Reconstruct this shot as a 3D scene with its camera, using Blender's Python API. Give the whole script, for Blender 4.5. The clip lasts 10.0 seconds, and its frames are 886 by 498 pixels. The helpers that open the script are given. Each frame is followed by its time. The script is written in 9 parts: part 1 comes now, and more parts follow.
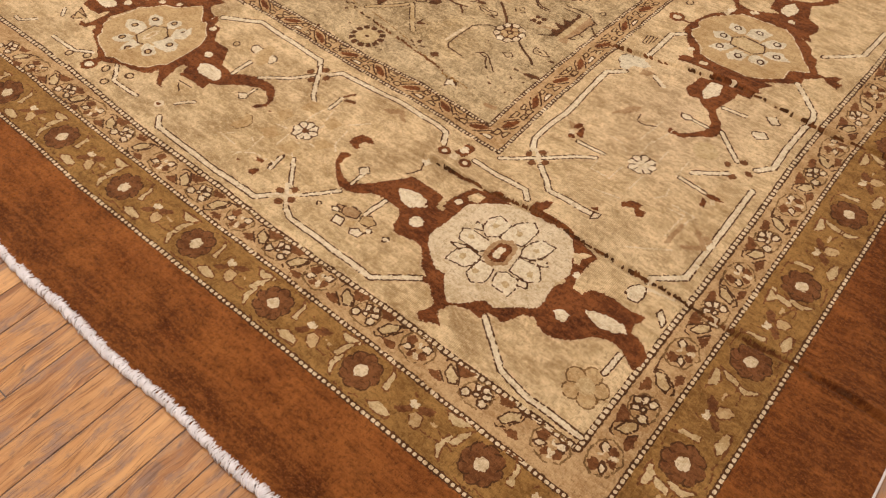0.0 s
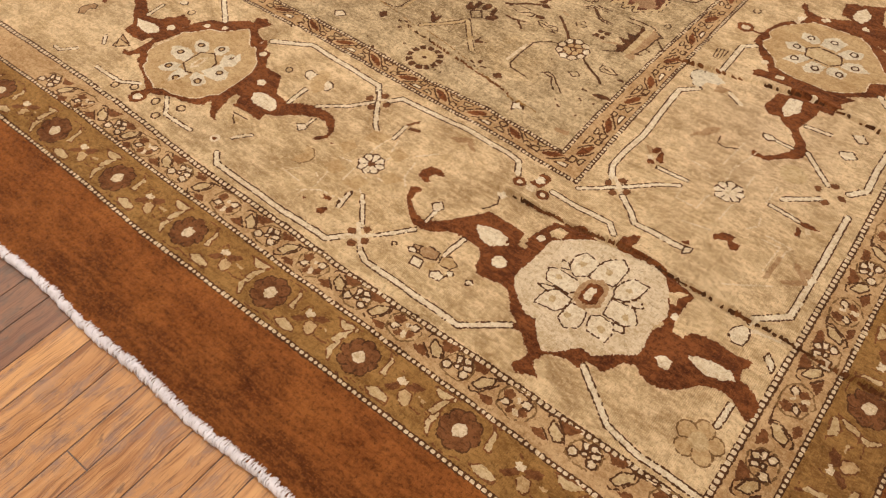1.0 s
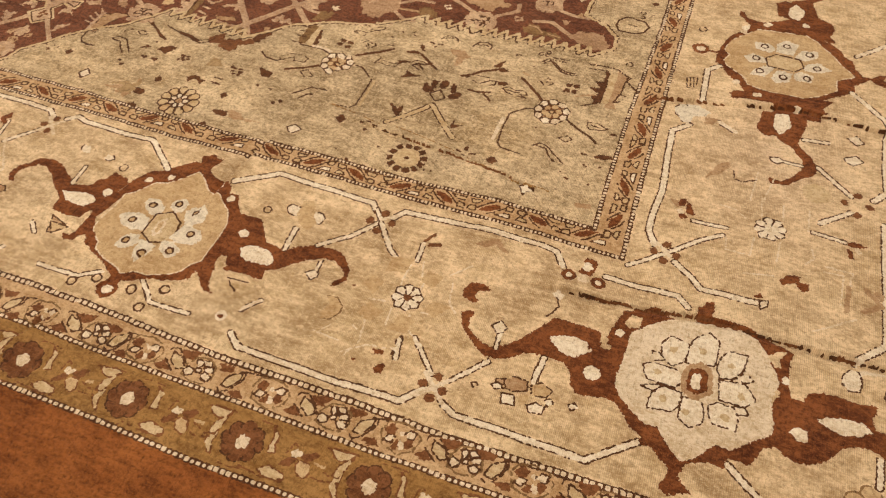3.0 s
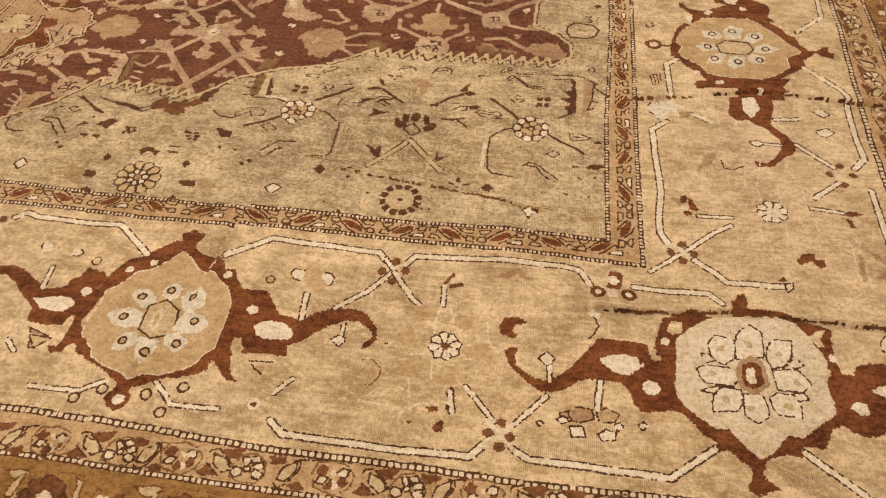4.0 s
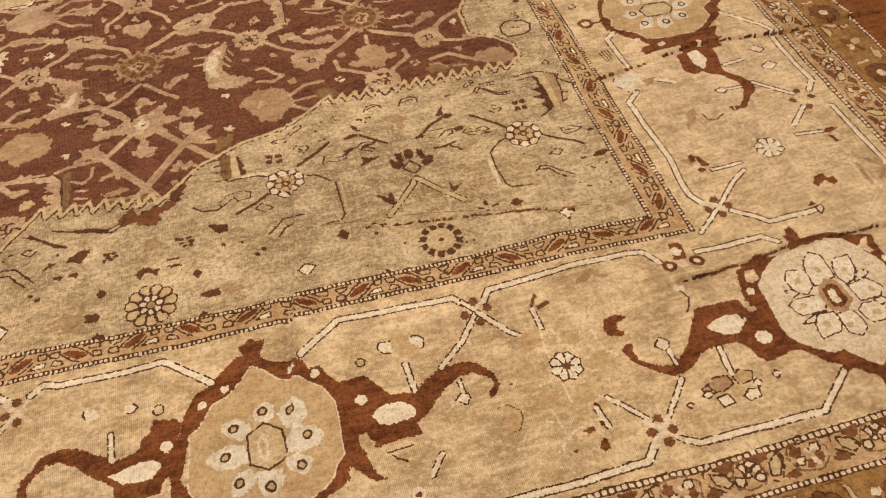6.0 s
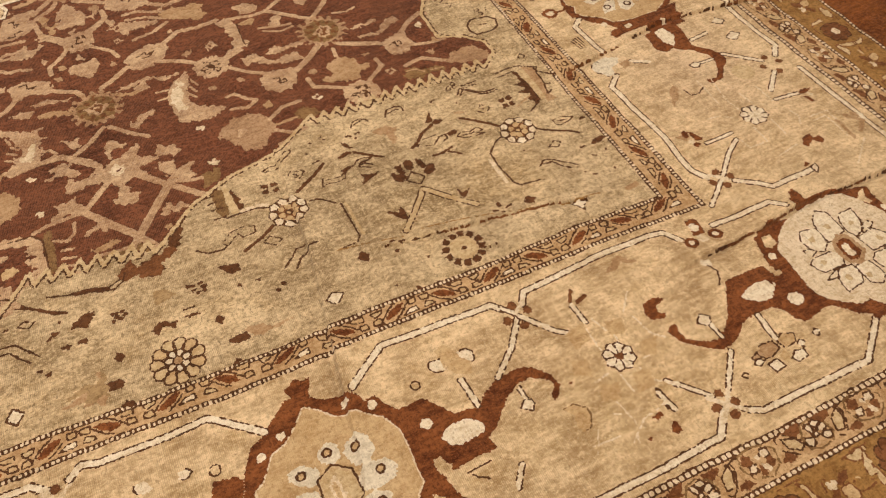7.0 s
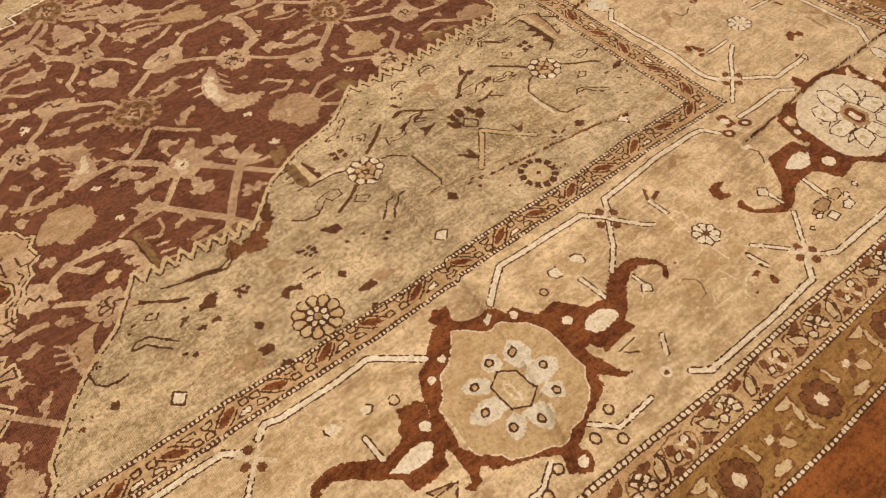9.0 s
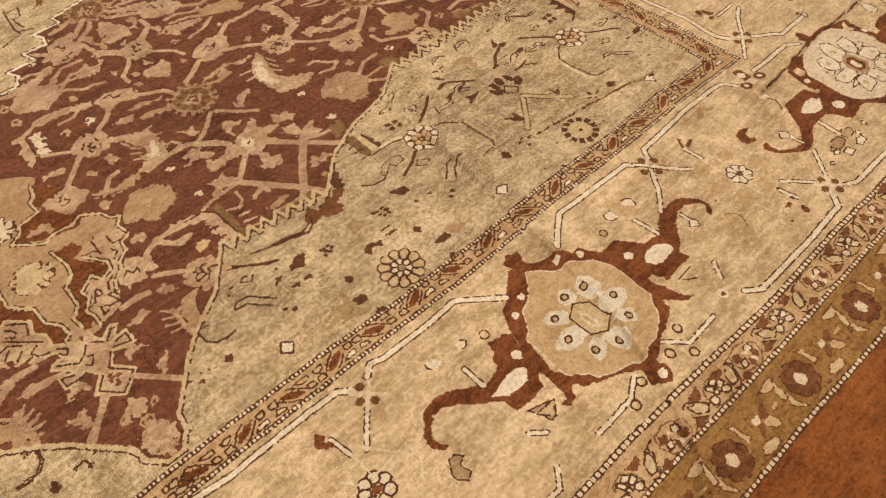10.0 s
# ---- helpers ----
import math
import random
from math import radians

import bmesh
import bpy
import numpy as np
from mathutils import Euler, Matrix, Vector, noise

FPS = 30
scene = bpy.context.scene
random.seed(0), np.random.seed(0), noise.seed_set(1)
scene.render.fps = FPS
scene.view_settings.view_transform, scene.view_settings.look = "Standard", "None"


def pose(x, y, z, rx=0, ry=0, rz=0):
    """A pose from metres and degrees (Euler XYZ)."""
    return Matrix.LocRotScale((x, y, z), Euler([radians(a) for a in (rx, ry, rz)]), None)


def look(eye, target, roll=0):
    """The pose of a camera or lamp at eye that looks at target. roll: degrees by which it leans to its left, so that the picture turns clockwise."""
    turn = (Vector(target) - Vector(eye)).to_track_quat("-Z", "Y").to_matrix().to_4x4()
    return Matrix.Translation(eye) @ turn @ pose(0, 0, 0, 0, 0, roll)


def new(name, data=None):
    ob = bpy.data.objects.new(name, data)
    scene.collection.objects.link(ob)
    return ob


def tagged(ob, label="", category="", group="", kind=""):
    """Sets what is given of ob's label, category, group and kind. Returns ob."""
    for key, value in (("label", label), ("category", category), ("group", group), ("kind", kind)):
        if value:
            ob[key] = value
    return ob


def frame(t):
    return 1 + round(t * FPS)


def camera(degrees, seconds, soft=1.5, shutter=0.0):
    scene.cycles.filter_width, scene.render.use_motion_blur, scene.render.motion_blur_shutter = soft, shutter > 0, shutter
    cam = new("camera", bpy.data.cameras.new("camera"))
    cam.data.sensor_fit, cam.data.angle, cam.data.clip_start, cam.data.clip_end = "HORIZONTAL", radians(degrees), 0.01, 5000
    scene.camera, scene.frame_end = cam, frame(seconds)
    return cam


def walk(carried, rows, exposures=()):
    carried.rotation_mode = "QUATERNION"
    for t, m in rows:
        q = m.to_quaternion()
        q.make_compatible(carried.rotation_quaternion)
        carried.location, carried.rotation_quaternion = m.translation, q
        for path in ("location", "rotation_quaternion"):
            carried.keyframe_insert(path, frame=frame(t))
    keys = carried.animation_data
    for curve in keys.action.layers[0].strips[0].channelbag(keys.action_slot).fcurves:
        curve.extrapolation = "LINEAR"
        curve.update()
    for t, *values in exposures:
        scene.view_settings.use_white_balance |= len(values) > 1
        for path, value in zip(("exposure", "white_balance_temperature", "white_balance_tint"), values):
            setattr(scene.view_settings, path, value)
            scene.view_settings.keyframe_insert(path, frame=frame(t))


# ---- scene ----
cam = camera(60.3, 10.0, soft=1.2)
PATH = [
    (0, (0.631, -1.011, 1.431), (-0.168, -0.011, -0.106), 1.5),
    (0.5, (0.518, -1.056, 1.458), (-0.277, -0.08, -0.095), 0.8),
    (1, (0.369, -1.01, 1.44), (-0.411, -0.032, -0.121), 0.0),
    (1.5, (0.19, -0.997, 1.455), (-0.551, 0.007, -0.108), -0.6),
    (2, (0.055, -1.033, 1.49), (-0.625, 0.016, -0.071), -1.4),
    (2.5, (-0.078, -1.007, 1.498), (-0.659, 0.097, -0.065), -1.8),
    (3, (-0.214, -0.944, 1.498), (-0.672, 0.216, -0.065), -2.0),
    (3.2, (-0.268, -0.926, 1.507), (-0.673, 0.251, -0.058), -1.9),
    (4.3, (-0.639, -0.903, 1.5), (-0.753, 0.348, -0.056), -2.3),
    (4.5, (-0.696, -0.867, 1.499), (-0.758, 0.385, -0.06), -2.4),
    (5, (-0.792, -0.797, 1.513), (-0.734, 0.449, -0.05), -2.5),
    (5.5, (-0.961, -0.792, 1.53), (-0.788, 0.442, -0.034), -2.6),
    (5.7, (-1.039, -0.794, 1.533), (-0.822, 0.434, -0.031), -2.7),
    (6.8, (-1.367, -0.629, 1.525), (-0.889, 0.494, -0.059), -1.4),
    (7, (-1.408, -0.616, 1.532), (-0.895, 0.495, -0.049), -1.6),
    (7.5, (-1.583, -0.607, 1.562), (-0.983, 0.467, -0.015), -1.6),
    (8, (-1.753, -0.62, 1.543), (-1.079, 0.412, -0.032), -1.4),
    (8.5, (-1.884, -0.587, 1.52), (-1.152, 0.411, -0.052), -1.4),
    (9, (-1.994, -0.537, 1.526), (-1.215, 0.431, -0.041), -1.5),
    (9.5, (-2.153, -0.508, 1.559), (-1.331, 0.428, -0.007), -1.5),
    (10, (-2.337, -0.502, 1.587), (-1.485, 0.4, 0.019), -1.7),
]
walk(cam, [(t, look(eye, target, roll)) for t, eye, target, roll in PATH])

# ---- light: a closed room with rows of warm lamps, unseen and added, at its ceiling ----
world = bpy.data.worlds.new("world")
scene.world = world
world.use_nodes = True
world.node_tree.nodes["Background"].inputs["Color"].default_value = (0.9, 0.85, 0.78, 1)
world.node_tree.nodes["Background"].inputs["Strength"].default_value = 0.05
scene.view_settings.exposure = 0.0

LAMP_COLOUR = (1.0, 0.887, 0.772)
# added lamps, each weighted to set how bright its stretch of rug comes out
LAMP_BALANCE = {(-2.2, 0.2): 0.72, (-2.2, 2.6): 1.5, (-0.2, 2.6): 1.4, (-4.2, -2.2): 1.1, (-2.2, -2.2): 1.14, (-4.2, 0.2): 0.92, (-4.2, 2.6): 1.2, (-0.2, -2.2): 1.0, (1.8, -2.2): 0.9, (1.8, 0.2): 1.12, (1.8, 2.6): 1.9}
for lx, watts in ((-4.2, 26.5), (-2.2, 24.6), (-0.2, 22.0), (1.8, 10.0)):
    for ly in (-2.2, 0.2, 2.6):
        lamp = bpy.data.lights.new("unseen_lamp", "AREA")
        lamp.shape, lamp.size, lamp.size_y = "RECTANGLE", 1.2, 0.3
        lamp.color, lamp.energy = LAMP_COLOUR, watts * LAMP_BALANCE.get((lx, ly), 1.0)
        ob = new("unseen_lamp_light", lamp)
        ob.matrix_world = pose(lx, ly, 2.93)

# ---- materials ----
def node_material(name):
    m = bpy.data.materials.new(name)
    m.use_nodes = True
    return m, m.node_tree.nodes, m.node_tree.links, m.node_tree.nodes["Principled BSDF"]


def noise_node(n, l, vec, scale, detail=3.0, rough=0.55):
    k = n.new("ShaderNodeTexNoise")
    k.inputs["Scale"].default_value, k.inputs["Detail"].default_value, k.inputs["Roughness"].default_value = scale, detail, rough
    l.new(vec, k.inputs["Vector"])
    return k.outputs["Fac"]


def ramp_node(n, l, fac, lo, hi, a=0.0, b=1.0):
    k = n.new("ShaderNodeMapRange")
    k.inputs["From Min"].default_value, k.inputs["From Max"].default_value = lo, hi
    k.inputs["To Min"].default_value, k.inputs["To Max"].default_value = a, b
    l.new(fac, k.inputs["Value"])
    return k.outputs["Result"]


def mix_node(n, l, fac, a, b, blend="MIX"):
    k = n.new("ShaderNodeMix")
    k.data_type, k.blend_type = "RGBA", blend
    for socket, v in ((k.inputs["Factor"], fac), (k.inputs["A"], a), (k.inputs["B"], b)):
        if isinstance(v, (int, float)):
            socket.default_value = v
        elif isinstance(v, tuple):
            socket.default_value = (*v, 1)
        else:
            l.new(v, socket)
    return k.outputs["Result"]


def scaled(n, l, vec, sx, sy, sz=1.0):
    k = n.new("ShaderNodeVectorMath")
    k.operation = "MULTIPLY"
    k.inputs[1].default_value = (sx, sy, sz)
    l.new(vec, k.inputs[0])
    return k.outputs["Vector"]


def maths(n, l, op, a, b):
    k = n.new("ShaderNodeMath")
    k.operation = op
    for socket, v in zip(k.inputs, (a, b)):
        if isinstance(v, (int, float)):
            socket.default_value = v
        else:
            l.new(v, socket)
    return k.outputs["Value"]


# first tone: crease dirt, and fold shade put into the colour
SHADE_DIRT, DULL, GREY, AMBER, BUFF, ROSY = (0.17, 0.098, 0.045), (0.41, 0.30, 0.145), (0.285, 0.204, 0.115), (0.43, 0.28, 0.115), (0.70, 0.56, 0.36), (0.68, 0.52, 0.37)


def wool(name, base, worn, stain, streak=0.4, speck=0.6, stains=0.7, pile=0.6, spots=(), sheen=0.03, comb=1.0, blotch=1.0, amber=0.0, rows=0.1, thread=None):
    """Old knotted wool: patches worn light, soiled patches, dye streaks along the weft, flecks, hatched pile."""
    m, n, l, bsdf = node_material(name)
    pos = n.new("ShaderNodeTexCoord").outputs["Object"]
    patch = noise_node(n, l, pos, 7.0, 5, 0.6)
    soil = noise_node(n, l, pos, 2.6, 6, 0.65)
    weft = noise_node(n, l, scaled(n, l, pos, 9.0, 70.0), 1.0, 6, 0.68)
    cloud = noise_node(n, l, scaled(n, l, pos, 11.0, 19.0), 1.0, 4, 0.55)
    mid = noise_node(n, l, scaled(n, l, pos, 30.0, 52.0), 1.0, 6, 0.72)
    fleck = noise_node(n, l, scaled(n, l, pos, 120.0, 75.0), 1.0, 3, 0.7)
    hatch = noise_node(n, l, scaled(n, l, pos, 300.0, 36.0), 1.0, 2, 0.6)
    knot = noise_node(n, l, scaled(n, l, pos, 75.0, 250.0), 1.0, 3, 0.7)
    grain = noise_node(n, l, scaled(n, l, pos, 84.0, 108.0), 1.0, 5, 0.74)
    crumb = noise_node(n, l, scaled(n, l, pos, 190.0, 260.0), 1.0, 2, 0.6)
    c = mix_node(n, l, ramp_node(n, l, patch, 0.34, 0.68), base, worn)
    if amber:
        c = mix_node(n, l, ramp_node(n, l, noise_node(n, l, scaled(n, l, pos, 9.0, 12.0), 1.0, 5, 0.65), 0.5, 0.62, 0, amber), c, AMBER)
    # placed patches: stains, and shade or sheen put into the colour
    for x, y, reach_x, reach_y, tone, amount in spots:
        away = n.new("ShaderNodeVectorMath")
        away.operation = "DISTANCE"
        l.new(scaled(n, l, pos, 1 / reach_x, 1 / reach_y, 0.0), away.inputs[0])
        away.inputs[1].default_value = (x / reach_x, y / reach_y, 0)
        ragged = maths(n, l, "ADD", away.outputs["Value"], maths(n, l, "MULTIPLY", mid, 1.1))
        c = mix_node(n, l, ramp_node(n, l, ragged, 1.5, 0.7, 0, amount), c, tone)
    c = mix_node(n, l, ramp_node(n, l, soil, 0.49, 0.62, 0, stains), c, stain)
    c = mix_node(n, l, ramp_node(n, l, weft, 0.51, 0.62, 0, streak), c, worn)
    c = mix_node(n, l, ramp_node(n, l, weft, 0.47, 0.35, 0, streak * 0.8), c, stain)
    c = mix_node(n, l, ramp_node(n, l, cloud, 0.50, 0.63, 0, 0.75 * stains * blotch), c, stain)
    c = mix_node(n, l, ramp_node(n, l, cloud, 0.48, 0.34, 0, 0.7 * blotch), c, worn)
    c = mix_node(n, l, ramp_node(n, l, mid, 0.50, 0.61, 0, 0.6 * stains * blotch), c, stain)
    c = mix_node(n, l, ramp_node(n, l, mid, 0.49, 0.38, 0, 0.68 * blotch), c, worn)
    c = mix_node(n, l, ramp_node(n, l, grain, 0.51, 0.59, 0, 0.85 * speck), c, stain)
    c = mix_node(n, l, ramp_node(n, l, grain, 0.47, 0.40, 0, 0.8 * speck), c, worn)
    c = mix_node(n, l, ramp_node(n, l, hatch, 0.5, 0.64, 0, 0.25 * speck * comb), c, stain)
    c = mix_node(n, l, ramp_node(n, l, hatch, 0.47, 0.34, 0, 0.25 * speck * comb), c, worn)
    c = mix_node(n, l, ramp_node(n, l, knot, 0.53, 0.66, 0, 0.4 * speck), c, stain)
    c = mix_node(n, l, ramp_node(n, l, knot, 0.46, 0.34, 0, 0.4 * speck), c, worn)
    c = mix_node(n, l, ramp_node(n, l, crumb, 0.59, 0.66, 0, 0.75 * speck), c, tuple(min(0.9, v * 1.2) for v in worn))
    c = mix_node(n, l, ramp_node(n, l, fleck, 0.57, 0.64, 0, 0.85 * speck), c, tuple(v * 0.62 for v in stain))
    rib = n.new("ShaderNodeTexWave")
    rib.inputs["Scale"].default_value, rib.inputs["Distortion"].default_value = 76.0, 1.6
    rib.inputs["Detail"].default_value, rib.inputs["Detail Scale"].default_value = 2.0, 6.0
    l.new(pos, rib.inputs["Vector"])
    bare = maths(n, l, "MULTIPLY", ramp_node(n, l, rib.outputs["Fac"], 0.62, 0.3, 0, rows), ramp_node(n, l, patch, 0.57, 0.45, 0.12, 1.0))
    c = mix_node(n, l, bare, c, thread or tuple(v * 0.5 for v in stain))
    l.new(c, bsdf.inputs["Base Color"])
    bsdf.inputs["Roughness"].default_value = 0.92
    bsdf.inputs["Specular IOR Level"].default_value = 0.12
    bsdf.inputs["Sheen Weight"].default_value = sheen
    bsdf.inputs["Sheen Roughness"].default_value = 0.5
    h = maths(n, l, "ADD", maths(n, l, "MULTIPLY", rib.outputs["Fac"], 0.15 * comb), maths(n, l, "ADD", maths(n, l, "MULTIPLY", hatch, 0.5 * comb), maths(n, l, "SUBTRACT", maths(n, l, "MULTIPLY", crumb, 1.0), maths(n, l, "ADD", maths(n, l, "MULTIPLY", fleck, 1.5), maths(n, l, "ADD", knot, maths(n, l, "MULTIPLY", grain, 2.6))))))
    bump = n.new("ShaderNodeBump")
    bump.inputs["Strength"].default_value, bump.inputs["Distance"].default_value = pile, 0.005
    l.new(h, bump.inputs["Height"])
    l.new(bump.outputs["Normal"], bsdf.inputs["Normal"])
    return m


WOOL = {
    "pale": wool("pale_wool", (0.66, 0.54, 0.36), (0.80, 0.69, 0.52), (0.44, 0.31, 0.16), stains=0.5),
    "cream": wool("cream_wool", (0.54, 0.38, 0.193), (0.86, 0.68, 0.43), (0.30, 0.186, 0.082), streak=0.45, blotch=0.85, stains=0.66, amber=0.4, speck=0.46, sheen=0.08, rows=0.26,
                  # the last two spots paint the soft shade of the long fold
                  spots=((-0.85, -0.12, 0.34, 0.2, DULL, 0.55), (-0.3, -0.24, 0.3, 0.1, DULL, 0.5), (-0.62, -0.1, 0.3, 0.16, AMBER, 0.4), (-1.75, 0.0, 0.2, 0.2, BUFF, 0.5), (-1.3, -0.05, 0.25, 0.1, GREY, 0.4), (0.1, 0.75, 0.35, 0.45, ROSY, 0.6), (0.15, 0.2, 0.3, 0.2, BUFF, 0.5), (-1.1, -0.2, 0.3, 0.1, GREY, 0.4), (-1.29, 0.2, 0.05, 0.18, SHADE_DIRT, 0.5), (-1.36, -0.08, 0.05, 0.16, SHADE_DIRT, 0.5))),
    "spandrel": wool("spandrel_wool", (0.435, 0.313, 0.168), (0.77, 0.61, 0.38), (0.21, 0.139, 0.062), streak=0.5, blotch=0.85, stains=0.8, amber=0.4, speck=0.68, sheen=0.08, rows=0.3,
                     # narrow spots: painted shade of the long fold, dirt and shade of the crease
                     spots=((-1.15, 0.70, 0.32, 0.28, GREY, 0.7), (-1.225, 0.62, 0.06, 0.28, SHADE_DIRT, 0.5), (-0.9, 0.85, 0.25, 0.1, GREY, 0.55), (-0.72, 0.62, 0.4, 0.12, AMBER, 0.8), (-0.75, 0.44, 0.45, 0.08, BUFF, 0.8), (-1.5, 0.43, 0.5, 0.07, BUFF, 0.6), (-0.45, 0.62, 0.14, 0.3, BUFF, 0.6), (-1.04, 0.56, 0.14, 0.016, SHADE_DIRT, 0.65), (-0.86, 0.535, 0.14, 0.018, SHADE_DIRT, 0.7), (-0.68, 0.495, 0.14, 0.018, SHADE_DIRT, 0.7), (-0.52, 0.455, 0.12, 0.014, SHADE_DIRT, 0.6), (-1.95, 0.5, 0.35, 0.2, AMBER, 0.4), (-1.55, 0.92, 0.36, 0.4, GREY, 0.75))),
    "ivory": wool("ivory_wool", (0.76, 0.66, 0.48), (0.86, 0.78, 0.62), (0.50, 0.37, 0.21), stains=0.5),
    "blue": wool("pale_blue_wool", (0.66, 0.585, 0.435), (0.80, 0.73, 0.58), (0.42, 0.35, 0.24), stains=0.5),
    "gold": wool("gold_wool", (0.50, 0.345, 0.17), (0.62, 0.46, 0.26), (0.36, 0.22, 0.095)),
    "tan": wool("tan_wool", (0.42, 0.265, 0.135), (0.52, 0.36, 0.21), (0.27, 0.15, 0.065)),
    "band": wool("band_wool", (0.49, 0.315, 0.155), (0.62, 0.44, 0.25), (0.31, 0.175, 0.07)),
    "buff": wool("buff_wool", (0.56, 0.42, 0.23), (0.66, 0.53, 0.33), (0.38, 0.25, 0.11)),
    "brown": wool("brown_wool", (0.125, 0.036, 0.0105), (0.27, 0.095, 0.030), (0.052, 0.013, 0.0042), streak=0.8),
    "dark": wool("dark_wool", (0.08, 0.032, 0.0125), (0.13, 0.058, 0.024), (0.045, 0.017, 0.007)),
    "sepia": wool("sepia_wool", (0.092, 0.036, 0.0135), (0.16, 0.068, 0.027), (0.05, 0.018, 0.007)),
    "faded": wool("faded_wool", (0.315, 0.205, 0.092), (0.44, 0.31, 0.16), (0.20, 0.12, 0.05)),
    "umber": wool("umber_wool", (0.165, 0.062, 0.021), (0.25, 0.108, 0.042), (0.085, 0.029, 0.01)),
    "olive": wool("olive_wool", (0.265, 0.136, 0.037), (0.395, 0.226, 0.078), (0.155, 0.074, 0.019), streak=0.3, blotch=1.1),
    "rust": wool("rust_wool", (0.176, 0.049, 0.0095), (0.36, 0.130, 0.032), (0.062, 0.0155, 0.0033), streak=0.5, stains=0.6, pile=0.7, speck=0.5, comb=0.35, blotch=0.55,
                 # shade painted on the east and fringe sides, sheen beside the olive band
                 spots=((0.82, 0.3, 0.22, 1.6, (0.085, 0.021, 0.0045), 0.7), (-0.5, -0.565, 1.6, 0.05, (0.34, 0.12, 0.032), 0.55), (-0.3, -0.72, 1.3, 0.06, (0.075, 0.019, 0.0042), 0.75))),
    "field": wool("field_wool", (0.096, 0.028, 0.0112), (0.215, 0.079, 0.038), (0.037, 0.0105, 0.0041), streak=0.6, speck=0.8, blotch=1.2, sheen=0.04, rows=0.42, thread=(0.27, 0.115, 0.057)),
    "lattice": wool("lattice_wool", (0.44, 0.278, 0.142), (0.65, 0.47, 0.285), (0.23, 0.122, 0.055), sheen=0.2, rows=0.42, thread=(0.20, 0.075, 0.035)),
    "rose": wool("rose_wool", (0.37, 0.225, 0.12), (0.50, 0.335, 0.20), (0.24, 0.13, 0.062), rows=0.35),
    "moss": wool("moss_wool", (0.205, 0.115, 0.042), (0.31, 0.19, 0.085), (0.11, 0.053, 0.018), rows=0.35),
}


def white_cotton():
    m, n, l, bsdf = node_material("white_cotton")
    pos = n.new("ShaderNodeTexCoord").outputs["Object"]
    c = mix_node(n, l, ramp_node(n, l, noise_node(n, l, pos, 30.0, 3), 0.4, 0.75), (0.86, 0.86, 0.95), (0.70, 0.69, 0.75))
    c = mix_node(n, l, ramp_node(n, l, noise_node(n, l, pos, 300.0, 2), 0.58, 0.8, 0, 0.4), c, (0.42, 0.37, 0.35))
    l.new(c, bsdf.inputs["Base Color"])
    bsdf.inputs["Roughness"].default_value = 0.9
    return m


